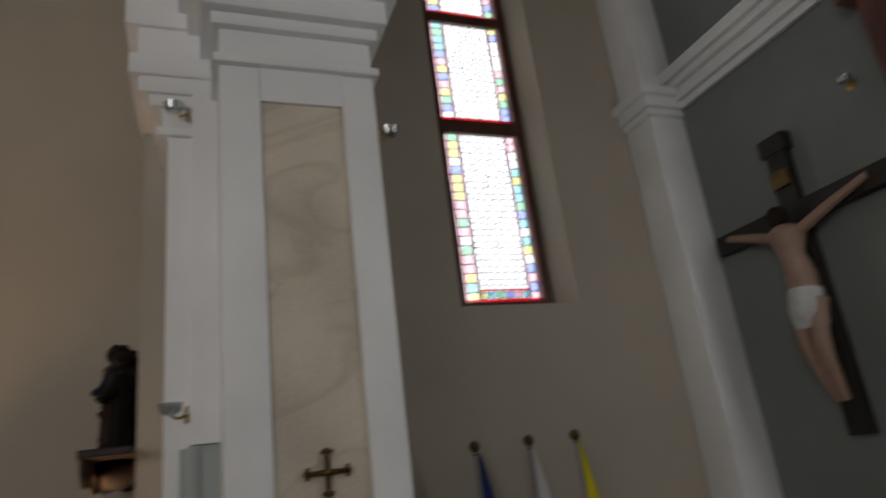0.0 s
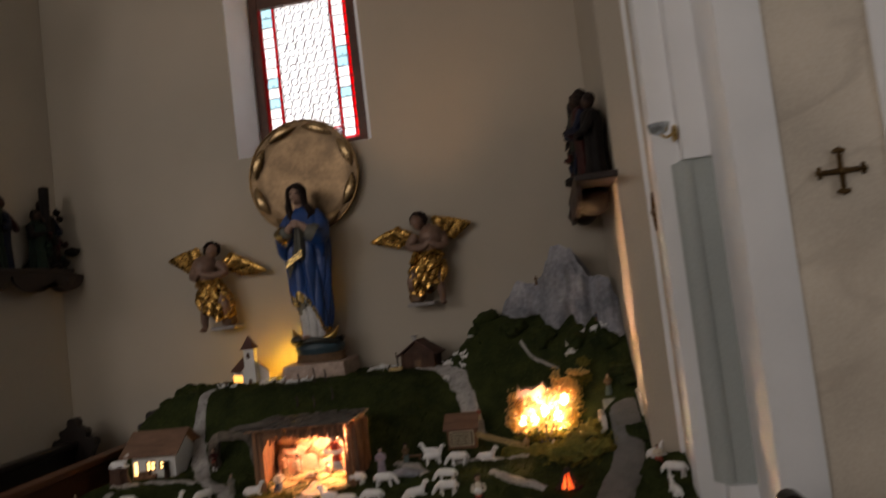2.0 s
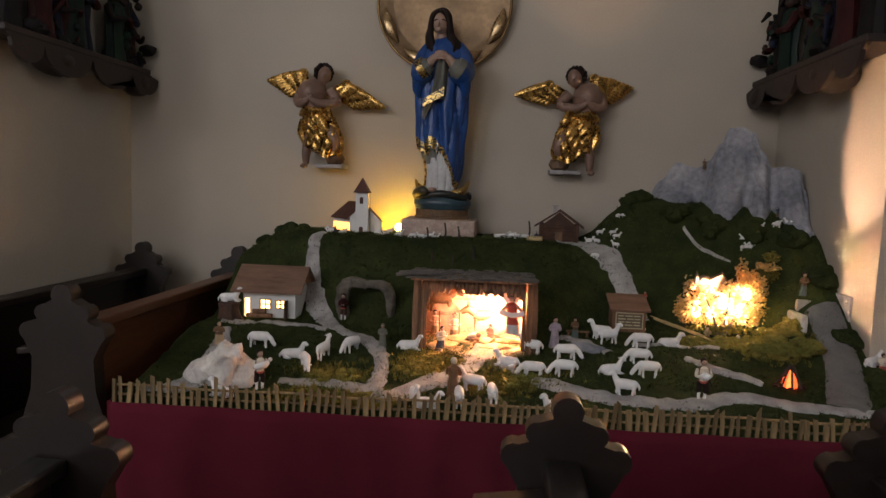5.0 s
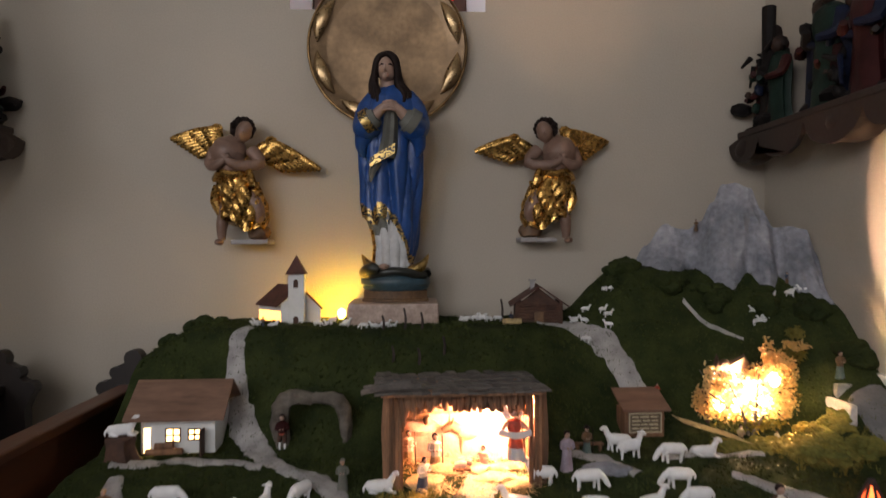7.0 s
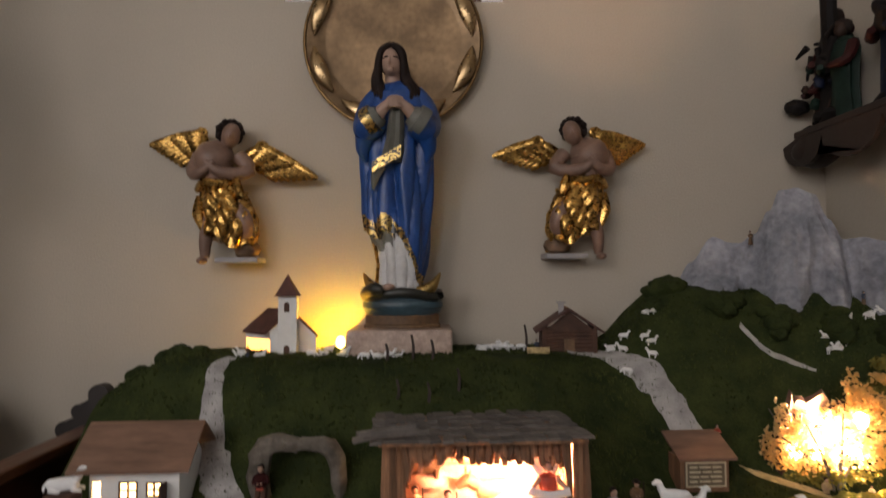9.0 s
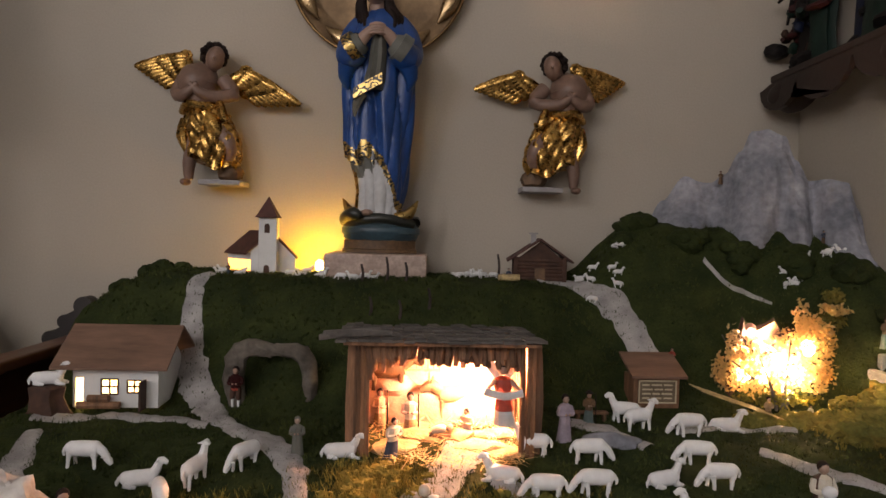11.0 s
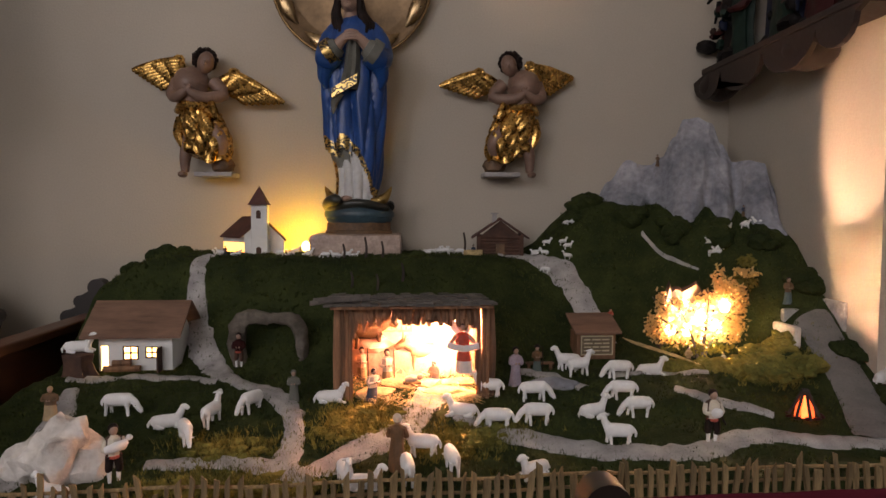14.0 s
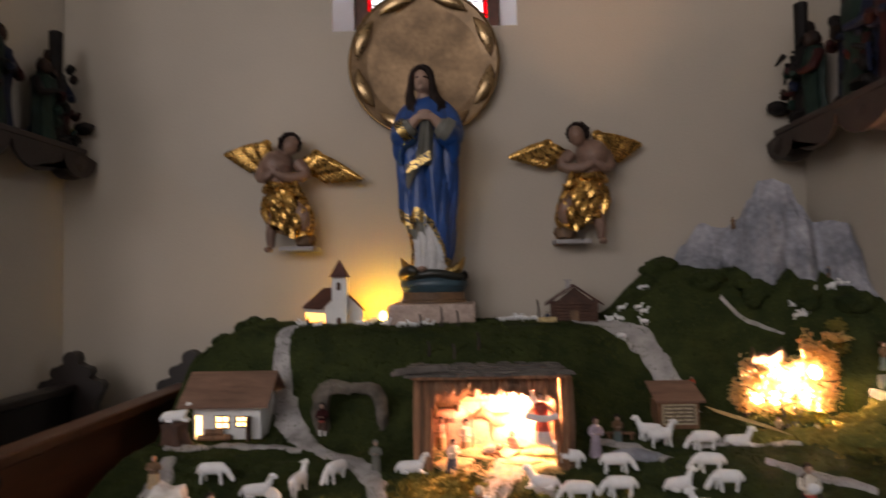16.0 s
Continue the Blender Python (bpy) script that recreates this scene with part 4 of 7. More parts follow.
def ground(x, y):
    """Height of the moss-covered landscape above the floor."""
    z = 0.715 + 0.11 * ss(-1.62, -1.0, y)
    foot = -1.0 + 0.28 * math.exp(-((x + 0.75) / 0.3) ** 2) + 0.12 * ss(0.5, 0.9, x)
    left = ss(-1.25, -0.7, x)
    z += 0.375 * ss(foot, -0.42 + 0.1 * ss(0.4, 0.8, x), y) * (0.45 + 0.55 * left) * (1 - 0.25 * ss(0.55, 0.95, x) * ss(-0.2, -0.6, y))
    z += 0.24 * ss(0.78, 1.15, x) * ss(-0.75, -0.2, y + 0.38 * ss(1.25, 1.85, x))
    z += 0.12 * ss(1.5, 1.72, x) * ss(-1.25, -0.85, y) * (1 - 0.45 * ss(-0.75, -0.4, y))
    z += 0.02 * math.exp(-((x + 0.75) / 0.16) ** 2 - ((y + 0.3) / 0.15) ** 2)
    return z


def rough(x, y):
    return 0.011 * noise.noise(Vector((x * 9, y * 9, 0.3))) + 0.006 * noise.noise(Vector((x * 27, y * 27, 1.7)))


land = empty("nativity_landscape", (0, -0.8, 0.69), "model hillside of moss sand paths and painted rock", "landscape")
off = Vector((0, -0.8, 0.69))
NX, NY = 230, 130
bm = bmesh.new()
grid = []
for j in range(NY + 1):
    y = TY + 0.01 + (-0.012 - TY) * j / NY
    x1 = 1.86 if y > -1.0 else (1.955 if y > -1.46 else 2.05)
    grid.append([bm.verts.new(Vector((x, y, ground(x, y) + rough(x, y))) - off) for x in (TX0 + (x1 - TX0) * i / NX for i in range(NX + 1))])
for j in range(NY):
    for i in range(NX):
        bm.faces.new((grid[j][i], grid[j][i + 1], grid[j + 1][i + 1], grid[j + 1][i]))
low = [bm.verts.new((v.co.x, v.co.y, 0.692 - 0.69)) for v in grid[0]]
for i in range(NX):
    bm.faces.new((low[i], low[i + 1], grid[0][i + 1], grid[0][i]))
lowl = [bm.verts.new((row[0].co.x, row[0].co.y, 0.002)) for row in grid]
for j in range(NY):
    bm.faces.new((lowl[j], grid[j][0], grid[j + 1][0], lowl[j + 1]))
part("moss_ground", bm, M["moss"], land, "dark green moss ground")


def path(pts, widths, key="gravel", label="pale sand path", lift=0.008, wild=0.35):
    """A sand ribbon that follows the ground, with uneven edges."""
    P = [Vector(p) for p in pts]
    fine = []
    for i in range(len(P) - 1):
        for k in range(14):
            t = k / 14
            a, b, c, d = P[max(i - 1, 0)], P[i], P[i + 1], P[min(i + 2, len(P) - 1)]
            q = 0.5 * (2 * b + (c - a) * t + (2 * a - 5 * b + 4 * c - d) * t * t + (3 * b - a - 3 * c + d) * t ** 3)
            fine.append((q, widths[i] + (widths[i + 1] - widths[i]) * t))
    fine.append((P[-1], widths[-1]))
    bm = bmesh.new()
    loops = []
    for i, (q, w) in enumerate(fine):
        d = (fine[min(i + 1, len(fine) - 1)][0] - fine[max(i - 1, 0)][0]).normalized()
        s = Vector((-d.y, d.x))
        row = []
        for k in range(9):
            u = (k - 4) / 4
            e = w / 2 * (1 + wild * noise.noise(Vector((q.x * 30, q.y * 30, 2.0 + (u > 0)))))
            x, y = q.x + s.x * u * e, q.y + s.y * u * e
            x, y = min(x, 1.85 if y > -1.0 else 1.95), max(y, TY + 0.02)
            row.append(Vector((x, y, ground(x, y) + rough(x, y) + (lift + 0.003 * noise.noise(Vector((x * 60, y * 60, 5)))) * (1 - u ** 4) - 0.004 * u ** 4)) - off)
        loops.append(row)
    rings(bm, loops, 0, caps=False, closed=False)
    part("sand_path", bm, M[key], land, label)


path([(0.30, -1.13), (0.20, -1.33), (0.02, -1.47), (-0.10, -1.585)], [0.13, 0.11, 0.10, 0.10])
path([(-0.08, -1.53), (-0.25, -1.47), (-0.47, -1.475)], [0.10, 0.075, 0.05])
path([(-0.12, -1.50), (-0.11, -1.33), (-0.16, -1.17), (-0.25, -1.08), (-0.36, -0.99), (-0.45, -0.85), (-0.55, -0.68), (-0.60, -0.5), (-0.56, -0.38)], [0.09, 0.07, 0.09, 0.08, 0.07, 0.09, 0.09, 0.07, 0.06])
path([(-0.90, -0.95), (-0.72, -0.92), (-0.55, -0.94), (-0.40, -0.99)], [0.06, 0.07, 0.06, 0.05])
path([(-0.84, -1.05), (-0.80, -1.22), (-0.78, -1.38), (-0.80, -1.55), (-0.93, -1.60)], [0.05, 0.09, 0.10, 0.14, 0.06])
path([(0.36, -1.27), (0.52, -1.39), (0.75, -1.47), (1.0, -1.49), (1.22, -1.42), (1.5, -1.46), (1.75, -1.5)], [0.05, 0.09, 0.10, 0.09, 0.08, 0.07, 0.09])
path([(1.10, -1.15), (1.22, -1.24), (1.34, -1.32)], [0.05, 0.06, 0.04])
path([(1.745, -0.90), (1.74, -1.05), (1.70, -1.20), (1.63, -1.36), (1.58, -1.46)], [0.15, 0.15, 0.15, 0.16, 0.15], "ramp", "smooth grey bridge ramp", 0.012, 0.05)
path([(0.66, -0.30), (0.80, -0.33), (0.93, -0.48), (0.99, -0.63), (1.03, -0.74)], [0.05, 0.09, 0.10, 0.11, 0.08])
path([(0.62, -0.95), (0.72, -1.02), (0.80, -1.13)], [0.05, 0.08, 0.06])
path([(1.29, -0.40), (1.34, -0.465), (1.41, -0.505), (1.48, -0.55)], [0.018, 0.013, 0.011, 0.004])
path([(0.92, -1.02), (1.1, -1.0), (1.28, -1.02)], [0.05, 0.06, 0.05])

# dry, lighter moss by the stable and under the bush
for k, (x, y, w) in enumerate(((0.05, -1.33, 0.10), (0.42, -1.37, 0.10), (-0.28, -1.41, 0.09), (-0.16, -1.60, 0.12), (0.30, -1.45, 0.07), (0.1, -1.26, 0.09), (1.46, -0.98, 0.10), (1.55, -1.02, 0.09), (1.30, -0.97, 0.07), (-0.3, -1.585, 0.10))):
    bm = bmesh.new()
    for q in range(34):
        a, r = random.uniform(0, 6.28), w * random.random() ** 0.6
        cx, cy = x + r * math.cos(a) * 1.3, max(y + r * math.sin(a) * 0.55, -1.63)
        ball(bm, Vector((cx, cy, ground(cx, cy) + 0.002)) - off, random.uniform(0.008, 0.017), 0, 2, (1.2, 1.0, 0.7), 0.9, q + 20 * k)
    part("moss_cushion", bm, M["dry"], land, "yellow green dry moss cushion")

# high cushions of dry moss between the bush and the bridge
for k, (x, y, w, h) in enumerate(((1.45, -0.96, 0.07, 0.03), (1.50, -0.93, 0.07, 0.06), (1.54, -1.02, 0.09, 0.07), (1.50, -1.08, 0.08, 0.04), (1.58, -1.10, 0.07, 0.05), (1.58, -0.97, 0.06, 0.08), (1.43, -1.05, 0.07, 0.02), (1.33, -0.96, 0.07, 0.01), (1.22, -0.93, 0.06, 0.01), (1.48, -1.01, 0.07, 0.05))):
    bm = bmesh.new()
    for q in range(16):
        a, rr = random.uniform(0, 6.28), w * 0.8 * random.random() ** 0.6
        cx, cy = x + rr * math.cos(a), y + rr * math.sin(a) * 0.8
        ball(bm, Vector((cx, cy, ground(cx, cy) + h * (1 - (rr / w) ** 2))) - off, random.uniform(0.018, 0.036), 0, 3, (1.1, 1.0, 0.8), 0.7, q + 20 * k + 300)
    part("moss_cushion", bm, M["dry"], land, "yellow green dry moss cushion")

# hillside shrubs of moss
for k, (x, y, r) in enumerate(((-0.80, -0.32, 0.06), (-0.70, -0.30, 0.035), (-0.90, -0.36, 0.05), (1.10, -0.17, 0.085), (1.02, -0.25, 0.05), (0.30, -0.40, 0.04), (1.26, -0.34, 0.07), (1.42, -0.42, 0.07), (1.60, -0.52, 0.08), (1.74, -0.62, 0.08), (1.80, -0.80, 0.08), (1.58, -1.02, 0.08), (1.50, -1.08, 0.06), (1.79, -1.05, 0.06), (1.80, -1.25, 0.06))):
    bm = bmesh.new()
    for q in range(9):
        a, d = random.uniform(0, 6.28), r * 0.55 * random.random()
        cx, cy = x + d * math.cos(a), min(y + d * math.sin(a), -0.05)
        ball(bm, Vector((cx, cy, ground(cx, cy) + 0.15 * r)) - off, r * random.uniform(0.4, 0.7), 0, 3, (1, 1, 0.75), 0.45, q + 31 * k)
    part("moss_mound", bm, M["moss"], land, "dark rounded moss mound")


def tufts(count, keep, hmin, hmax, key="tuft", spots=None):
    """Short blades standing on the ground, joined into one mesh."""
    verts, faces = [], []
    rnd = random.Random(5)
    while count:
        x, y = rnd.uniform(TX0 + 0.02, 1.84), rnd.uniform(TY + 0.03, -0.05)
        if spots:
            sx, sy, sw = rnd.choice(spots)
            x, y = sx + rnd.gauss(0, 0.6) * sw * 1.3, max(sy + rnd.gauss(0, 0.4) * sw, TY + 0.03)
        elif noise.noise(Vector((x * 6, y * 6, 9))) < keep:
            continue
        count -= 1
        z = ground(x, y) + rough(x, y)
        for b in range(5):
            a, h = rnd.uniform(0, 6.28), rnd.uniform(hmin, hmax)
            dx, dy, w = math.cos(a), math.sin(a), 0.0022
            bx, by = x + rnd.uniform(-0.006, 0.006), y + rnd.uniform(-0.006, 0.006)
            n0 = len(verts)
            verts += [(bx - dy * w - off.x, by + dx * w - off.y, z - 0.003 - off.z), (bx + dy * w - off.x, by - dx * w - off.y, z - 0.003 - off.z), (bx + dx * h * 0.7 - off.x, by + dy * h * 0.7 - off.y, z + h - off.z)]
            faces.append((n0, n0 + 1, n0 + 2))
    me = bpy.data.meshes.new("moss_blades")
    me.from_pydata(verts, [], faces)
    me.materials.append(M[key])
    ob = new("moss_blades", me)
    ob.parent = land
    tagged(ob, kind="stuff")


tufts(16000, -0.35, 0.004, 0.013)
tufts(4500, 0, 0.006, 0.022, "dry", ((0.05, -1.33, 0.10), (0.42, -1.37, 0.10), (-0.28, -1.41, 0.10), (-0.16, -1.60, 0.12), (0.30, -1.45, 0.08), (0.1, -1.26, 0.09), (1.46, -0.98, 0.08), (1.55, -1.02, 0.09), (1.50, -1.08, 0.08), (-0.3, -1.585, 0.10)))


# painted mountain
def mountain():
    bm = bmesh.new()
    n, m = 130, 48
    knots = ((0.0, 0.14), (0.06, 0.19), (0.16, 0.32), (0.26, 0.425), (0.32, 0.40), (0.38, 0.395), (0.44, 0.43), (0.50, 0.52), (0.545, 0.60), (0.61, 0.605), (0.68, 0.575), (0.73, 0.48), (0.79, 0.40), (0.86, 0.405), (0.92, 0.385), (0.96, 0.29), (1.0, 0.16))

    def crest(u):
        for (a, p), (b, q) in zip(knots, knots[1:]):
            if u <= b:
                return p + (q - p) * ss(0, 1, (u - a) / (b - a))
        return knots[-1][1]

    rows = []
    for j in range(m + 1):
        v = j / m
        row = []
        for i in range(n + 1):
            u = i / n
            top = crest(u) + 0.007 * noise.noise(Vector((u * 18, 0, 3)))
            # gullies run down between three buttresses
            gully = 0.075 * math.exp(-((u - 0.37 - 0.03 * (1 - v)) / 0.05) ** 2) + 0.07 * math.exp(-((u - 0.70 + 0.06 * (1 - v)) / 0.04) ** 2) + 0.05 * math.exp(-((u - 0.80) / 0.04) ** 2)
            rid = noise.noise(Vector((u * 8, v * 1.8, 7)))
            push = gully * (1.1 - 0.7 * v) - 0.05 * rid * (1 - v * 0.5) - 0.014 * noise.noise(Vector((u * 22, v * 7, 2))) - 0.006 * noise.noise(Vector((u * 70, v * 24, 5))) + 0.14 * v ** 1.3
            x = 1.10 + 0.76 * u + 0.30 * (push - 0.10)
            y = -0.20 - 0.44 * u ** 1.1 + push
            z = 1.24 + top * v ** 0.9 - 0.014
            row.append(bm.verts.new((min(x, 1.862), min(y, -0.01), z)))
        rows.append(row)
    for j in range(m):
        for i in range(n):
            bm.faces.new((rows[j][i], rows[j][i + 1], rows[j + 1][i + 1], rows[j + 1][i]))
    back = [bm.verts.new((min(1.864, v.co.x + 0.1), min(-0.004, v.co.y + 0.25), v.co.z - 0.12)) for v in rows[-1]]
    for i in range(n):
        bm.faces.new((rows[-1][i], rows[-1][i + 1], back[i + 1], back[i]))
    thing("model_mountain", bm, M["rock"], "grey painted papier mache mountain against the wall", "mountain")


mountain()
lay(before)


# ---- statue, halo disc, angels ----
bm = bmesh.new()
block(bm, -0.165, -0.33, 1.12, 0.235, -0.02, 1.305, bevel=0.008)
thing("stone_plinth", bm, M["plinth"], "pink speckled stone plinth under the blue statue", "plinth", smooth=False)


def madonna():
    bm = bmesh.new()
    cx, cy, z0 = 0.022, -0.18, 1.307
    rings(bm, [[(cx + 0.02 + r * math.cos(math.pi / 4 * (j + 0.5)), cy + 0.72 * r * math.sin(math.pi / 4 * (j + 0.5)), z0 + z) for j in range(8)] for r, z in ((0.162, 0), (0.162, 0.012), (0.155, 0.016), (0.155, 0.048), (0.146, 0.054))], 5)
    rings(bm, [[(cx + 0.02 + r * math.cos(2 * math.pi * j / 36), cy + 0.75 * r * math.sin(2 * math.pi * j / 36), z0 + z) for j in range(36)] for r, z in ((0.142, 0.05), (0.152, 0.062), (0.152, 0.07), (0.160, 0.078), (0.160, 0.098), (0.152, 0.106), (0.146, 0.126), (0.110, 0.150))], 6)
    gx = cx + 0.02
    tube(bm, [(gx + 0.146 * math.cos(a), cy + 0.112 * math.sin(a), z0 + 0.128 + 0.010 * math.sin(3 * a)) for a in (radians(150 + 20 * k) for k in range(13))], [0.010, 0.016] + [0.020] * 9 + [0.018, 0.010], 10, 7)
    tube(bm, [(gx - 0.145, cy - 0.03, z0 + 0.12), (gx - 0.135, cy - 0.09, z0 + 0.140), (gx - 0.095, cy - 0.125, z0 + 0.152), (gx - 0.07, cy - 0.14, z0 + 0.142)], [0.018, 0.022, 0.026, 0.010], 10, 7)
    for s in (-1, 1):
        tube(bm, [(gx + s * 0.06, cy - 0.08, z0 + 0.140), (gx + s * 0.115, cy - 0.07, z0 + 0.158), (gx + s * 0.150, cy - 0.05, z0 + 0.212)], [0.020, 0.024, 0.003], 10, 4)
    base = z0 + 0.145
    # half widths to the west and east and depth, from the feet to the neck
    prof = [(0.00, 0.100, 0.092, 0.085), (0.04, 0.096, 0.098, 0.088), (0.10, 0.090, 0.112, 0.092), (0.16, 0.100, 0.118, 0.096), (0.22, 0.120, 0.122, 0.100), (0.30, 0.128, 0.128, 0.102), (0.42, 0.132, 0.136, 0.104),
            (0.52, 0.138, 0.144, 0.108), (0.60, 0.142, 0.148, 0.110), (0.67, 0.138, 0.142, 0.106), (0.73, 0.124, 0.130, 0.100), (0.78, 0.100, 0.106, 0.086), (0.815, 0.066, 0.072, 0.062), (0.835, 0.040, 0.042, 0.042)]
    n, fine = 144, []
    for a, b in zip(prof, prof[1:]):
        steps = max(3, round((b[0] - a[0]) / 0.009))
        fine += [tuple(p + (q - p) * k / steps for p, q in zip(a, b)) for k in range(steps)]
    fine.append(prof[-1])

    def hem(t):
        """Height of the cloak's lower edge, high at the west knee and falling to the east foot."""
        x = math.cos(t)
        return (0.215 - 0.02 * math.cos(x * 9)) if x < -0.05 else 0.215 - 0.205 * ss(-0.05, 0.95, x)

    def crease(v):
        return abs(math.sin(v)) ** 0.7

    loops = []
    for h, rw, re, ry in fine:
        row = []
        for j in range(n):
            t = 2 * math.pi * j / n
            c, d = math.cos(t), math.sin(t)
            calm = 1.0 if h < 0.55 else max(0.2, 1 - (h - 0.55) * 3.6)
            cloak = h > hem(t) or d > 0.45
            if cloak:       # long slanting folds that gather at the west hip
                slant = 3.2 * h * (1 + 0.5 * c)
                fold = 0.20 * crease(3.0 * t + slant + 0.5) + 0.11 * crease(5.5 * t - 4.5 * h + 1.1) - 0.19 + 0.025 * noise.noise(Vector((c * 4, d * 4, h * 9)))
                if d < 0:
                    fold += 0.07 * math.exp(-((c - 0.30 + 0.9 * (h - 0.25)) / 0.10) ** 2) - 0.06 * math.exp(-((c - 0.12 + 0.9 * (h - 0.25)) / 0.09) ** 2)
            else:
                fold = 0.10 * crease(6 * t + 2 * h) - 0.16
            k = 1 + fold * calm
            row.append((cx + (re if c > 0 else rw) * k * c, cy + ry * k * d, base + h))
        loops.append(row)

    def paint(i, j):
        h, t = fine[i][0], 2 * math.pi * j / n
        if math.sin(t) > 0.45:
            return 0
        e, x = hem(t), math.cos(t)
        if h < e:
            return 8 if x < -0.15 and h > e - 0.05 else (2 if x < -0.80 else 1)
        if x < -0.05:
            return 10 if h < e + 0.062 else 0
        return 10 if h < e + 0.042 else 0

    rings(bm, loops, paint)
    # mantle over the shoulders
    for s in (-1, 1):
        w = 1 if s > 0 else 0.96
        # wide sleeve with its open cuff, forearm
        tube(bm, [(cx + s * 0.070 * w, cy - 0.005, base + 0.790), (cx + s * 0.110 * w, cy - 0.020, base + 0.725), (cx + s * 0.127 * w, cy - 0.050, base + 0.650), (cx + s * 0.108 * w, cy - 0.105, base + 0.625), (cx + s * 0.086, cy - 0.125, base + 0.648)], [0.038, 0.048, 0.050, 0.056, 0.055], 18, 0)
        for k in range(3):      # creases across the sleeve
            tube(bm, [(cx + s * (0.150 - 0.010 * k), cy - 0.020 - 0.03 * k, base + 0.69 - 0.022 * k), (cx + s * (0.140 - 0.016 * k), cy - 0.085 - 0.02 * k, base + 0.672 - 0.020 * k), (cx + s * (0.104 - 0.008 * k), cy - 0.130 - 0.014 * k, base + 0.668 - 0.020 * k)], [0.004, 0.011, 0.003], 8, 0)
        tube(bm, [(cx + s * 0.120, cy - 0.100, base + 0.590), (cx + s * 0.130, cy - 0.085, base + 0.545), (cx + s * 0.118, cy - 0.07, base + 0.50)], [0.040, 0.026, 0.006], 12, 0)
        tube(bm, [(cx + s * 0.108, cy - 0.122, base + 0.640), (cx + s * 0.076, cy - 0.134, base + 0.660)], [0.0605, 0.058], 20, 10 if s < 0 else 8)
        tube(bm, [(cx + s * 0.080, cy - 0.133, base + 0.658), (cx + s * 0.058, cy - 0.140, base + 0.672)], [0.050, 0.036], 18, 8)
        tube(bm, [(cx + s * 0.066, cy - 0.138, base + 0.672), (cx + s * 0.038, cy - 0.150, base + 0.700), (cx + s * 0.008, cy - 0.160, base + 0.722)], [0.026, 0.021, 0.016], 12, 3)
        tube(bm, [(cx + s * 0.084, cy - 0.128, base + 0.612), (cx + s * 0.094, cy - 0.130, base + 0.700)], [0.006, 0.006], 6, 2)
        for k in range(4):      # folded fingers
            tube(bm, [(cx + s * 0.020, cy - 0.164, base + 0.728 - 0.011 * k), (cx - s * 0.006, cy - 0.176, base + 0.731 - 0.011 * k), (cx - s * 0.030, cy - 0.166, base + 0.727 - 0.011 * k)], [0.0075, 0.007, 0.004], 6, 3)
    # veil end below the wrists, folded over to its gilded edge
    rings(bm, [[(cx + x + dx, cy - 0.115 - yy, base + h) for x, yy in ((-w, 0.012), (-w * 0.5, 0.034), (0, 0.022), (w * 0.5, 0.036), (w, 0.012), (w, 0), (-w, 0))] for h, w, dx in ((0.70, 0.026, 0.004), (0.64, 0.032, 0.002), (0.58, 0.034, -0.002), (0.53, 0.040, -0.010), (0.49, 0.042, -0.022))], 8)
    rings(bm, [[(x, cy - 0.142 - d, z) for d in (0, 0.016)] + [(x, cy - 0.142 - d, z - 0.042) for d in (0.016, 0)] for x, z in ((cx + 0.022, base + 0.552), (cx - 0.03, base + 0.522), (cx - 0.088, base + 0.488))], 10)
    tube(bm, [(cx - 0.060, cy - 0.136, base + 0.475), (cx - 0.078, cy - 0.126, base + 0.430), (cx - 0.086, cy - 0.116, base + 0.385)], [0.026, 0.016, 0.003], 10, 8, 0.5)
    # foot and neck
    ball(bm, (cx - 0.03, cy - 0.098, base + 0.012), 0.026, 3, 2, (1, 1.5, 0.6))
    tube(bm, [(cx - 0.010, cy - 0.005, base + 0.790), (cx - 0.014, cy - 0.025, base + 0.87)], [0.042, 0.032], 14, 3)
    # head bowed towards the west
    lean = Euler((0.28, -0.16, 0.12))
    hx, hy, hz = cx - 0.020, cy - 0.050, base + 0.900
    ball(bm, (hx, hy, hz), 0.047, 3, 3, (0.84, 0.90, 1.28), turn=lean)
    ball(bm, (hx - 0.004, hy - 0.038, hz - 0.036), 0.018, 3, 2, (1, 0.8, 0.9))
    tube(bm, [(hx - 0.002, hy - 0.036, hz + 0.018), (hx - 0.006, hy - 0.051, hz - 0.010), (hx - 0.006, hy - 0.042, hz - 0.016)], [0.004, 0.0075, 0.004], 8, 3)
    for s in (-1, 1):
        tube(bm, [(hx + s * 0.008, hy - 0.040, hz + 0.012), (hx + s * 0.020, hy - 0.038, hz + 0.014), (hx + s * 0.030, hy - 0.028, hz + 0.008)], [0.003, 0.004, 0.002], 6, 9)
    tube(bm, [(hx - 0.014, hy - 0.043, hz - 0.030), (hx - 0.005, hy - 0.048, hz - 0.029), (hx + 0.006, hy - 0.043, hz - 0.030)], [0.002, 0.0035, 0.002], 6, 5)
    ball(bm, (hx + 0.004, hy + 0.024, hz + 0.020), 0.064, 9, 3, (0.90, 0.92, 1.12), 0.06, 3)
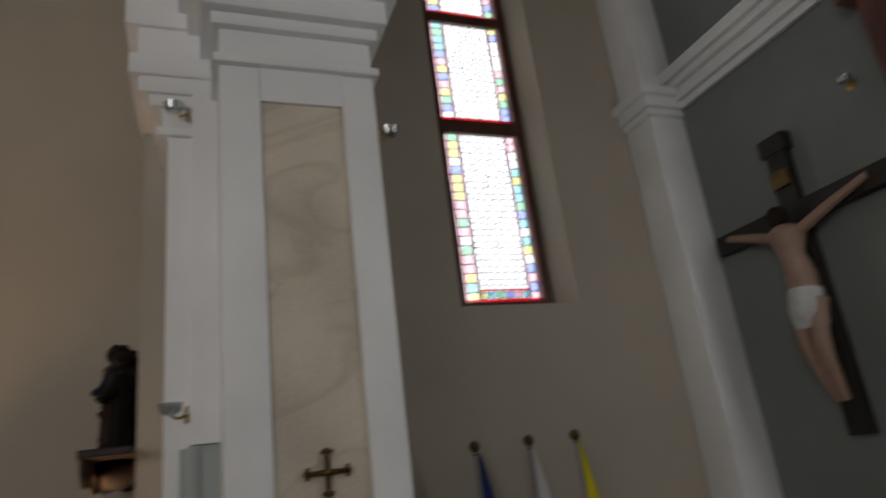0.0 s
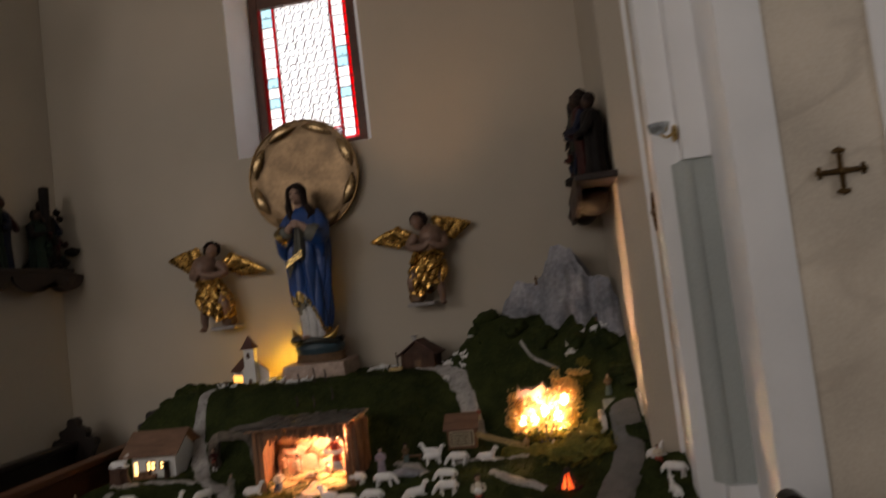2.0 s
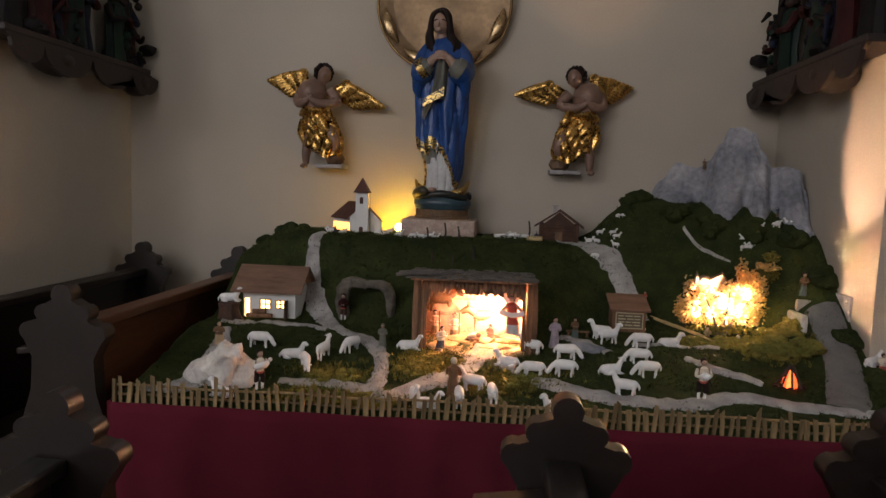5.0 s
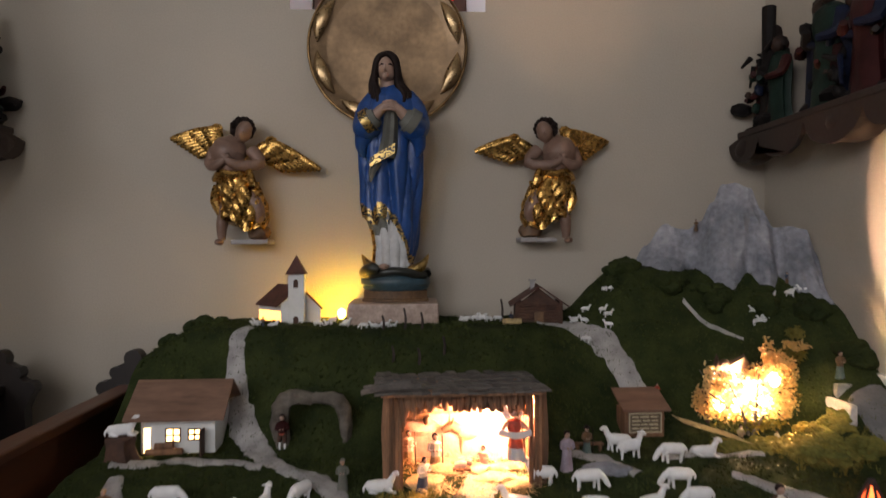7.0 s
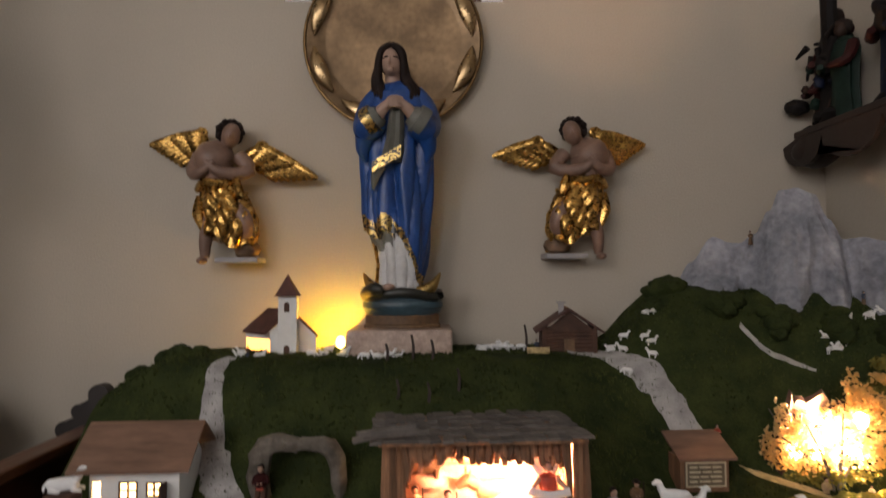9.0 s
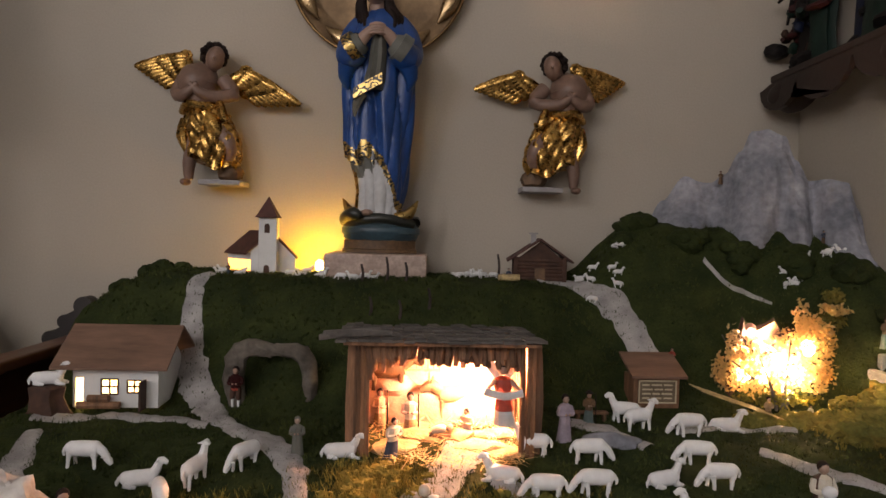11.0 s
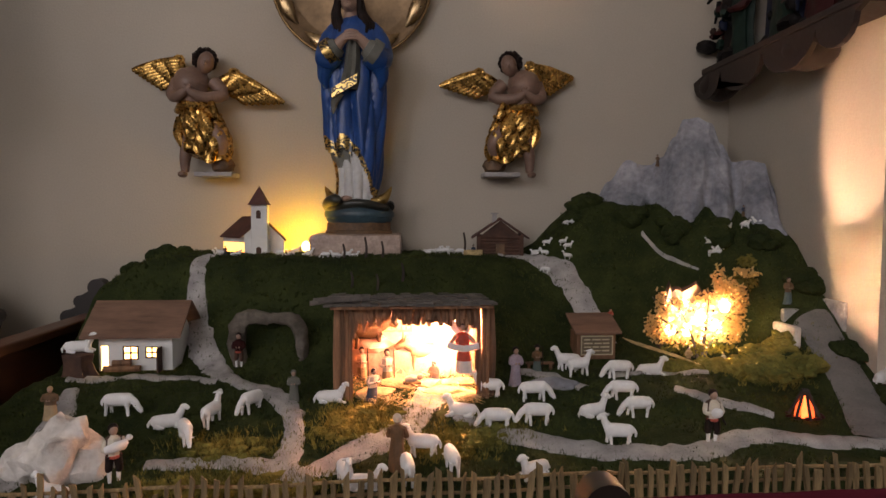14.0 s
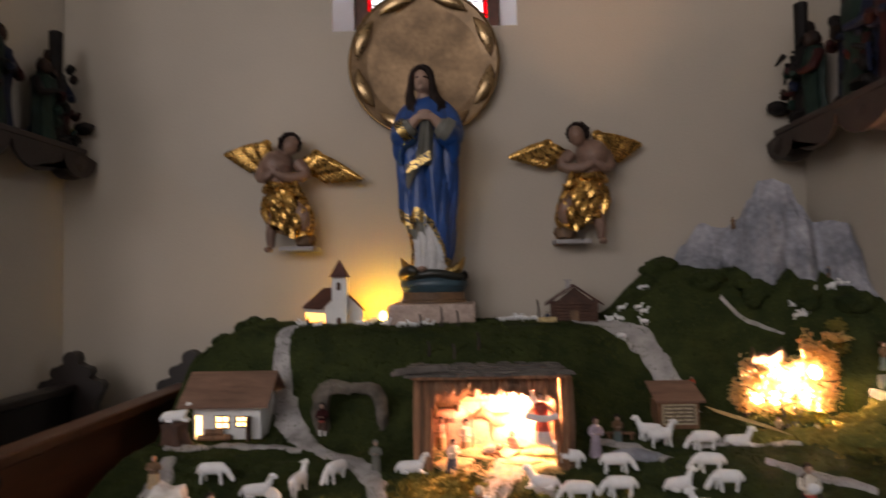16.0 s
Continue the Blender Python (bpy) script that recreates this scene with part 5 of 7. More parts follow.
    for s in (-1, 1):       # parted hair in three strands a side
        for k in range(3):
            tube(bm, [(hx + 0.002, hy - 0.030 + 0.014 * k, hz + 0.066), (hx + s * 0.036, hy - 0.024 + 0.014 * k, hz + 0.044), (hx + s * 0.050, hy - 0.010 + 0.012 * k, hz - 0.01), (hx + s * (0.052 + 0.006 * k), hy + 0.004, hz - 0.065), (cx + s * (0.058 + 0.012 * k), cy - 0.056 + 0.012 * k, base + 0.79), (cx + s * (0.058 + 0.012 * k), cy - 0.082 + 0.012 * k, base + 0.745 + 0.012 * k)], [0.010, 0.015, 0.017, 0.018, 0.018, 0.006], 9, 9)
    thing("madonna_statue", bm, [M["blue"], M["dress"], M["gold"], M["flesh"], M["brass"], M["brown"], M["globe"], M["snake"], M["greengrey"], M["hair"], M["ornament"]],
          "painted statue in blue gilt-edged cloak on dark globe", "statue")


madonna()


def disc():
    ob = empty("halo_disc", (0.0, -0.055, 2.505), "large round gilded wooden halo disc on wall", "disc")
    bm = bmesh.new()
    rot = Matrix.Rotation(radians(90), 4, "X")
    lathe(bm, [(0.36, -0.045), (0.375, -0.03), (0.375, 0.0), (0.368, 0.005), (0.33, -0.004), (0.295, -0.014), (0.285, -0.015), (0.20, -0.020), (0.12, -0.022), (0.001, -0.022)], 72)
    bmesh.ops.transform(bm, matrix=rot, verts=bm.verts)
    part("dish", bm, M["oldgold"], ob, "dull gilded dish")
    bm = bmesh.new()
    tube(bm, [(0.376 * math.cos(2 * math.pi * k / 64), -0.006, 0.376 * math.sin(2 * math.pi * k / 64)) for k in range(65)], 0.007, 6)
    part("rim", bm, M["bronze"], ob, "dark rim")
    for k in range(8):
        a = math.pi / 4 * k + math.pi / 8
        bm = bmesh.new()
        pts = [(0.334 * math.cos(a + d), -0.008 - 0.012 * math.cos(d / 0.33 * math.pi / 2), 0.334 * math.sin(a + d)) for d in (x * 0.33 / 6 for x in range(-6, 7))]
        tube(bm, pts, [0.002 + 0.031 * math.cos((i - 6) / 6 * math.pi / 2) for i in range(13)], 12, 0, 0.45)
        part("petal", bm, M["brightgold"], ob, "bright gilded leaf-shaped boss")
    return ob


disc()


def wing(bm, root, scroll, tip, slot):
    """A gilded wing: a scrolled shoulder, two rows of short coverts and long rounded feathers that fan to the tip."""
    r, s, t = Vector(root), Vector(scroll), Vector(tip)
    low = r + (s - r) * 0.45 + Vector((0, 0, -0.040))
    along = t - s
    tube(bm, [r + Vector((0, 0, -0.02)), (r + s) / 2 + Vector((0, -0.010, -0.004)), s], [0.030, 0.026, 0.018], 12, slot, 0.7)
    curl = [s + Vector((0.026 * math.cos(a) * (1 - 0.07 * k) * (1 if along.x > 0 else -1), -0.012, 0.022 * math.sin(a) * (1 - 0.07 * k))) for k, a in enumerate(radians(-60 + 45 * q) for q in range(9))]
    tube(bm, curl, 0.011, 8, slot)
    tube(bm, [s + Vector((0, 0, 0.006)), s + along * 0.4 + Vector((0, -0.006, 0.014)), s + along * 0.75 + Vector((0, -0.002, 0.010)), t], [0.016, 0.013, 0.010, 0.004], 10, slot, 0.8)
    for rank, (count, reach, fan, y) in enumerate(((8, 1.0, 0.46, 0.0), (8, 0.62, 0.22, -0.012), (7, 0.36, 0.12, -0.022))):
        for k in range(count):
            f = k / (count - 1)
            a = s.lerp(low, 0.05 + 0.80 * f) + Vector((0, y, 0))
            e = (s + along * reach).lerp(low + along * (fan + 0.02), f ** 1.15) + Vector((0, y * 0.5, -0.008 * f))
            mid = (a + e) / 2 + Vector((0, -0.010, 0.004))
            tube(bm, [a, a.lerp(mid, 0.7), mid.lerp(e, 0.6), e], [0.010, 0.017, 0.018, 0.009], 8, slot, 0.38)


def angel(x, z, w, outer, outer_tip, inner, inner_tip):
    """Carved angel on a small slab, its weight on the outer leg; w is the way it looks, 1 to the east, -1 to the west."""
    bm = bmesh.new()
    y = -0.10

    def P(a, d, h):
        return (x + w * a, y + d, z + h)
    block(bm, x + w * 0.035 - 0.085, -0.15, z, x + w * 0.035 + 0.085, -0.002, z + 0.022, 3, 0.003)
    ball(bm, P(0.065, 0, 0.055), 0.050, 4, 2, (1.1, 0.8, 0.85), 0.35, 4)
    ball(bm, P(0.065, -0.02, 0.098), 0.030, 3, 2, (1.3, 0.9, 0.6), 0.3, 6)
    # standing leg and its foot, then the bent leg that crosses before it
    tube(bm, [P(-0.050, 0, 0.25), P(-0.078, -0.014, 0.17), P(-0.098, -0.018, 0.09), P(-0.100, -0.015, 0.02)], [0.036, 0.034, 0.027, 0.017], 12, 0)
    ball(bm, P(-0.108, -0.03, 0.010), 0.026, 0, 2, (0.8, 1.4, 0.6))
    tube(bm, [P(-0.02, -0.01, 0.26), P(0.060, -0.052, 0.19), P(0.080, -0.050, 0.13), P(0.055, -0.03, 0.09)], [0.036, 0.034, 0.027, 0.018], 12, 0)
    # gilded cloth: tight at the waist, swinging out over the hip, its hem falling towards the inner side
    n, m, loops = 96, 44, []
    for i in range(m + 1):
        f = i / m
        rx = 0.064 + 0.052 * math.sin(min(f * 1.35, 1.0) * 1.9) - 0.014 * f
        cx = -0.050 + 0.050 * f + 0.016 * math.sin(f * 3)
        loop = []
        for j in range(n):
            t = 2 * math.pi * j / n
            sweep = 5.0 * f * (1 + 0.4 * math.cos(t))
            k = 1 + (0.06 + 0.16 * min(1, f * 2)) * (abs(math.sin(3 * t + sweep)) ** 0.7 - 0.6) + 0.11 * (abs(math.sin(5.5 * t - 7 * f + 0.6)) ** 0.8 - 0.6) + 0.05 * noise.noise(Vector((math.cos(t) * 3, math.sin(t) * 3, f * 6)))
            if math.sin(t) < 0:     # the knee swells the cloth
                k += 0.22 * math.exp(-((math.cos(t) - 0.35) / 0.35) ** 2 - ((f - 0.62) / 0.25) ** 2)
            drop = 0.345 - f * (0.258 + 0.035 * math.cos(t) + 0.022 * math.sin(4 * t + 0.8))
            loop.append(P(cx + rx * k * math.cos(t), (0.058 + 0.028 * math.sin(min(1, f * 1.3) * 2.2)) * k * math.sin(t), drop))
        loops.append(loop)
    rings(bm, loops, 1)
    tube(bm, [P(-0.135, -0.01, 0.30), P(-0.09, -0.062, 0.325), P(-0.03, -0.072, 0.315), P(0.03, -0.03, 0.335)], [0.014, 0.020, 0.020, 0.014], 8, 1)
    tube(bm, [P(0.03, -0.05, 0.345), P(0.045, -0.064, 0.30), P(0.06, -0.06, 0.265), P(0.078, -0.05, 0.285)], [0.015, 0.020, 0.018, 0.006], 8, 1)
    tube(bm, [P(-0.125, 0, 0.27), P(-0.128, -0.02, 0.20), P(-0.10, -0.03, 0.12)], [0.02, 0.026, 0.006], 8, 1)
    # trunk leaning back, arms crossed on the breast
    tube(bm, [P(-0.055, 0, 0.315), P(-0.062, -0.006, 0.365), P(-0.068, -0.01, 0.425), P(-0.048, -0.004, 0.465), P(-0.032, -0.01, 0.495)], [0.062, 0.066, 0.084, 0.066, 0.030], 16, 0)
    for s, (sx, ex) in ((-1, (-0.130, -0.150)), (1, (0.030, 0.078))):
        tube(bm, [P(sx, 0, 0.44), P(ex, -0.02, 0.375), P(-0.062 + s * 0.045, -0.07, 0.36), P(-0.062 - s * 0.018, -0.088, 0.405)], [0.032, 0.029, 0.024, 0.012], 10, 0)
    tube(bm, [P(-0.035, 0, 0.465), P(-0.004, -0.018, 0.52)], [0.032, 0.026], 10, 0)
    turn = Euler((0.15, 0.30 * w, 0))
    ball(bm, P(0.008, -0.038, 0.518), 0.043, 0, 3, (0.86, 0.95, 1.18), turn=turn)
    ball(bm, P(0.016, -0.078, 0.512), 0.008, 0, 1, (1, 1.2, 1.3))
    ball(bm, P(-0.006, 0.006, 0.543), 0.048, 2, 3, (1.02, 0.95, 0.92), 0.3, 8)
    for k in range(13):             # curls that frame the face
        a = -2.35 + 0.39 * k
        ball(bm, P(-0.002 - 0.046 * math.sin(a), -0.016 - 0.012 * (k % 2), 0.535 + 0.044 * math.cos(a)), 0.016, 2, 1)
    wing(bm, P(-0.115, 0.035, 0.43), outer, outer_tip, 1)
    wing(bm, P(0.03, 0.035, 0.43), inner, inner_tip, 1)
    thing("carved_angel", bm, [M["skin"], M["gold"], M["hair"], M["slab"], M["brown"]], "carved wooden angel with gilded wings on wall slab", "statue", group="wall angels")


angel(-0.665, 1.565, 1, (-0.795, -0.07, 2.105), (-1.02, -0.06, 2.06), (-0.545, -0.085, 2.045), (-0.315, -0.08, 1.915))
angel(0.745, 1.575, -1, (0.845, -0.07, 2.105), (1.065, -0.06, 2.055), (0.605, -0.085, 2.065), (0.415, -0.08, 2.005))


# ---- side shelves with dark carved groups ----
def group_shelf(side):
    x = 1.868 if side > 0 else -1.90
    s = -1 if side > 0 else 1           # the way into the chapel
    ob = empty("carved_shelf", (x, -0.55, 2.05), "scalloped brown wooden wall shelf below carved figures", "shelf", group="side shelves")
    bm = bmesh.new()
    y0, y1 = -0.66, 0.45
    block(bm, 0.002 * s, y0, 0.02, 0.19 * s, y1, 0.05, bevel=0.006)
    part("board", bm, M["shelf"], ob, "moulded shelf board", smooth=False)
    bm = bmesh.new()
    pts = [(y1, 0.02)]
    for cyc, (c, w, dd) in enumerate(((0.40, 0.14, 0.10), (0.10, 0.17, 0.11), (-0.25, 0.17, 0.11), (-0.52, 0.10, 0.09))):
        pts += [(c + w * math.cos(math.pi * k / 8), 0.0 - dd * math.sin(math.pi * k / 8)) for k in range(9)]
    pts.append((y0, 0.02))
    extrude_shape(bm, pts, 0.02 * s, 0, "x", 0.165 * s)
    part("apron", bm, M["shelf"], ob, "scalloped apron", smooth=False)
    bm = bmesh.new()
    ball(bm, (0.11 * s, 0.42, -0.03), 0.10, 0, 3, (0.9, 0.9, 0.75), 0.15, 2)
    part("console", bm, M["shelf"], ob, "bulging carved console")
    bm = bmesh.new()
    ball(bm, (0.10 * s, -0.25, -0.03), 0.10, 0, 3, (0.9, 1.2, 0.75), 0.15, 6)
    part("console", bm, M["shelf"], ob, "bulging carved console")
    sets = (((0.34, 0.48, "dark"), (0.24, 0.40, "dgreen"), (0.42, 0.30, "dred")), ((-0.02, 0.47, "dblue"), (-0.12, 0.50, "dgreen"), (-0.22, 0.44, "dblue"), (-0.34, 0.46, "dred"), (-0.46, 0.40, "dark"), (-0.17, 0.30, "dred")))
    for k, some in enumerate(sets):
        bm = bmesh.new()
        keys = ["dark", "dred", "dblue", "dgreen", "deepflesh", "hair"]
        rnd = random.Random(40 + k + side)
        ymid = sum(a for a, *_ in some) / len(some)
        for q in range(9):
            ball(bm, (x + s * rnd.uniform(0.05, 0.14), -0.55 + ymid + rnd.uniform(-0.12, 0.12) * (1 + k), 2.10 + rnd.uniform(0, 0.05)), rnd.uniform(0.03, 0.055), 0, 2, (1, 1, 0.7), 0.4, q)
        for i, (yy, h, key) in enumerate(some):
            px, py, pz = x + s * (0.07 + 0.03 * (i % 2)), -0.55 + yy, 2.10
            w, ang = h * 0.17, rnd.uniform(0, 6)
            loops = []
            for f, r in ((0, 1.0), (0.12, 0.92), (0.3, 0.82), (0.5, 0.85), (0.66, 0.95), (0.76, 0.85), (0.82, 0.35)):
                loops.append([(px + 0.75 * w * r * (1 + 0.14 * math.sin(5 * t + 9 * f + ang)) * math.cos(t), py + w * r * (1 + 0.14 * math.sin(6 * t + ang)) * math.sin(t), pz + h * f) for t in (2 * math.pi * j / 22 for j in range(22))])
            rings(bm, loops, keys.index(key))
            ball(bm, (px + s * 0.012, py, pz + h * 0.90), h * 0.075, 4, 2, (0.9, 0.9, 1.15))
            ball(bm, (px, py, pz + h * 0.925), h * 0.085, 5, 2, (0.9, 0.95, 1.0), 0.3, i)
            for q in (-1, 1):
                tube(bm, [(px, py + q * w * 0.8, pz + h * 0.72), (px + s * 0.04, py + q * w * 1.1, pz + h * 0.55), (px + s * 0.08, py + q * w * 0.4, pz + h * (0.5 + 0.12 * rnd.random()))], [w * 0.35, w * 0.3, w * 0.18], 8, keys.index(rnd.choice(["dred", "dark", "dblue", key])))
        for q in range(26):
            h0 = rnd.uniform(0.02, 0.40)
            yy = -0.55 + ymid + rnd.uniform(-0.10, 0.10) * (1 + 1.1 * k)
            px = x + s * rnd.uniform(0.07, 0.15)
            if q % 2:
                ball(bm, (px, yy, 2.10 + h0), rnd.uniform(0.014, 0.028), rnd.choice((0, 0, 1, 2, 3, 4, 5)), 2, (1, 1, 1.2), 0.4, q)
            else:
                e = (px + s * rnd.uniform(-0.02, 0.03), yy + rnd.uniform(-0.07, 0.07), 2.10 + max(0.01, h0 + rnd.uniform(-0.12, 0.10)))
                tube(bm, [(px, yy, 2.10 + h0), e], [rnd.uniform(0.008, 0.018), 0.006], 6, rnd.choice((0, 0, 1, 2, 4)))
        if k == 0:
            tube(bm, [(x + s * 0.12, -0.55 + 0.30, 2.3), (x + s * 0.10, -0.55 + 0.33, 2.66)], [0.028, 0.032], 8, 0)
            ball(bm, (x + s * 0.14, -0.55 + 0.50, 2.22), 0.045, 0, 2, (1.2, 1, 0.8), 0.3, 3)
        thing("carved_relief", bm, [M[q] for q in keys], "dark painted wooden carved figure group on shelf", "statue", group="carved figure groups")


group_shelf(1)
group_shelf(-1)


# ---- model buildings ----
before = set(scene.objects)


def on(x, y, lift=0.0):
    return ground(x, y) + rough(x, y) + lift


def stick(bm, a, b, w, d, slot=0):
    """A split stick of uneven width from a to b."""
    a, b = Vector(a), Vector(b)
    mid = (a + b) / 2 + Vector((random.uniform(-1, 1), random.uniform(-1, 1), 0)) * w * 0.25
    tube(bm, [a, mid, b], [w * 0.5, w * 0.55, w * 0.42], 5, slot, d / w)


def stable():
    x0, x1, yf, yb = 0.012, 0.472, -1.175, -0.90
    zf = 0.80
    st = empty("model_stable", (0.236, -1.04, zf), "open wooden model stable with shingle roof lit inside", "model stable")
    o = Vector((0.236, -1.04, zf))
    random.seed(11)
    H = 0.30
    back = bmesh.new()
    block(back, x0 - o.x, yb - o.y, 0, x1 - o.x, yb + 0.012 - o.y, H - 0.016)
    part("back_wall", back, M["pink"], st, "pinkish plastered inner wall", smooth=False)
    bm = bmesh.new()
    block(bm, x0 + 0.012 - o.x, yb - 0.09 - o.y, 0, x1 - 0.012 - o.x, yb - o.y, 0.13, bevel=0.02)
    ball(bm, (x0 + 0.09 - o.x, yb - 0.05 - o.y, 0.13), 0.06, 0, 2, (1.2, 0.8, 0.6), 0.3)
    part("inner_ledge", bm, M["pink"], st, "rough pink plaster ledge")
    for s, x in ((-1, x0), (1, x1)):
        bm = bmesh.new()
        block(bm, x - 0.006 - o.x, yf + 0.01 - o.y, 0, x + 0.006 - o.x, yb - o.y, H - 0.015)
        part("side_wall", bm, M["wood"], st, "slatted side wall", smooth=False)
        for k in range(7):
            bm = bmesh.new()
            yy = yf + 0.02 + (yb - yf - 0.02) * k / 6.5 - o.y
            stick(bm, (x + s * 0.009 - o.x, yy, 0), (x + s * 0.009 - o.x, yy, H - 0.005 - 0.005 * k), 0.032, 0.012)
            part("slat", bm, M["wood"], st)
    for k in range(3):
        for s, x in ((1, x0), (-1, x1)):
            bm = bmesh.new()
            xx = x + s * (0.004 + 0.013 * k) - o.x
            stick(bm, (xx, yf - o.y, 0), (xx + random.uniform(-0.003, 0.003), yf - o.y, H - 0.01), 0.015, 0.013)
            part("slat", bm, M["wood"], st)
    for rank, nf in enumerate((34, 30)):
        for k in range(nf):
            xx = x0 + 0.03 + (x1 - x0 - 0.06) * (k + 0.5 * rank) / nf
            u = ((k + 0.5 * rank) / nf - 0.5) * 2
            ln = 0.044 + 0.040 * abs(u) ** 5 + random.uniform(-0.012, 0.020) + 0.008 * rank
            bm = bmesh.new()
            stick(bm, (xx - o.x + random.uniform(-0.007, 0.007), yf - o.y + 0.010 * rank, H - 0.003), (xx - o.x + random.uniform(-0.010, 0.010), yf - 0.004 - o.y + 0.010 * rank, H - ln), 0.016, 0.008)
            part("slat", bm, M["wood"], st)
    # roof boards and shingles
    bm = bmesh.new()
    rings(bm, [[(x - o.x, y - o.y, z) for y, z in ((-1.225, H - 0.004), (-0.88, H - 0.016), (-0.88, H - 0.006), (-1.225, H + 0.004))] for x in (x0 - 0.03, x1 + 0.005)])
    part("roof_board", bm, M["wood"], st, smooth=False)
    shapes = []
    for k in range(5):
        bm = bmesh.new()
        w, ln = random.uniform(0.022, 0.036), random.uniform(0.085, 0.11)
        rings(bm, [[(-w / 2, 0, -0.003), (w / 2, 0, -0.003), (w / 2 * 0.9, 0.002, 0.004), (-w / 2, 0, 0.003)], [(-w / 2 + random.uniform(-0.004, 0.004), ln, -0.003), (w / 2, ln, -0.003), (w / 2, ln, 0.002), (-w / 2, ln, 0.002)]])
        shapes.append(finish("shingle", bm, M["shingle"], False))
    for r in range(5):
        yy, zz = -1.235 + 0.072 * r, H + 0.008 - 0.002 * r
        n = 19
        for k in range(n):
            xx = x0 - 0.035 + (x1 - x0 + 0.04) * k / (n - 1)
            shared("shingle", random.choice(shapes), st, Matrix.LocRotScale((xx - o.x, yy - o.y + random.uniform(-0.012, 0.008), zz + random.uniform(0, 0.004)), Euler((radians(-4.5 + random.uniform(-2, 3)), random.uniform(-0.08, 0.08), random.uniform(-0.13, 0.13))), None))
    for a, b in (((-0.075, -1.25, H + 0.018), (0.07, -1.18, H + 0.030)), ((-0.06, -1.24, H + 0.025), (0.10, -1.22, H + 0.028)), ((-0.07, -1.20, H + 0.02), (0.08, -1.12, H + 0.022))):
        bm = bmesh.new()
        stick(bm, Vector(a) - Vector((o.x, o.y, 0)), Vector(b) - Vector((o.x, o.y, 0)), 0.016, 0.006)
        part("loose_lath", bm, M["shingle"], st)
    # hay rack
    bm = bmesh.new()
    block(bm, 0.10 - o.x, -0.975 - o.y, 0.225, 0.24 - o.x, -0.967 - o.y, 0.232)
    block(bm, 0.10 - o.x, -0.975 - o.y, 0.18, 0.24 - o.x, -0.967 - o.y, 0.187)
    for k in range(9):
        block(bm, 0.103 + 0.0165 * k - o.x, -0.973 - o.y, 0.187, 0.107 + 0.0165 * k - o.x, -0.969 - o.y, 0.225)
    part("hay_rack", bm, M["straw"], st, "pale wooden hay rack", smooth=False)
    bm = bmesh.new()
    ball(bm, (0.372 - o.x, -1.055 - o.y, 0.220), 0.016, 0, 2)
    part("bulb", bm, M["bulb"], st, "lit warm bulb").visible_shadow = False


stable()

# straw bed
verts, faces = [], []
rnd = random.Random(3)
for k in range(900):
    x, y = rnd.uniform(0.03, 0.46), rnd.uniform(-1.26, -0.93)
    if y < -1.17 and not 0.10 < x < 0.45:
        continue
    z = max(0.803, on(x, y)) + 0.004 + 0.02 * rnd.random()
    a, ln, tl = rnd.uniform(0, 6.28), rnd.uniform(0.02, 0.06), rnd.uniform(-0.25, 0.3)
    dx, dy, w = math.cos(a) * ln, math.sin(a) * ln, 0.0011
    n0 = len(verts)
    verts += [(x - dy / ln * w, y + dx / ln * w, z), (x + dy / ln * w, y - dx / ln * w, z), (x + dx + dy / ln * w, y + dy - dx / ln * w, z + tl * ln), (x + dx - dy / ln * w, y + dy + dx / ln * w, z + tl * ln), (x, y, z - 0.002)]
    faces += [(n0, n0 + 1, n0 + 2, n0 + 3), (n0, n0 + 4, n0 + 1)]
me = bpy.data.meshes.new("straw_bed")
me.from_pydata(verts, [], faces)
me.materials.append(M["straw"])
tagged(new("straw_bed", me), "loose golden straw spread over the stable floor", "straw", kind="stuff")
bm = bmesh.new()
for k in range(12):
    x, y = random.uniform(0.10, 0.42), random.uniform(-1.18, -0.98)
    ball(bm, (x, y, max(0.80, on(x, y)) - 0.002), random.uniform(0.03, 0.05), 0, 2, (1.3, 1, 0.35), 0.4, k)
thing("straw_heap", bm, M["straw"], "low golden straw heap in the stable", "straw", kind="stuff")


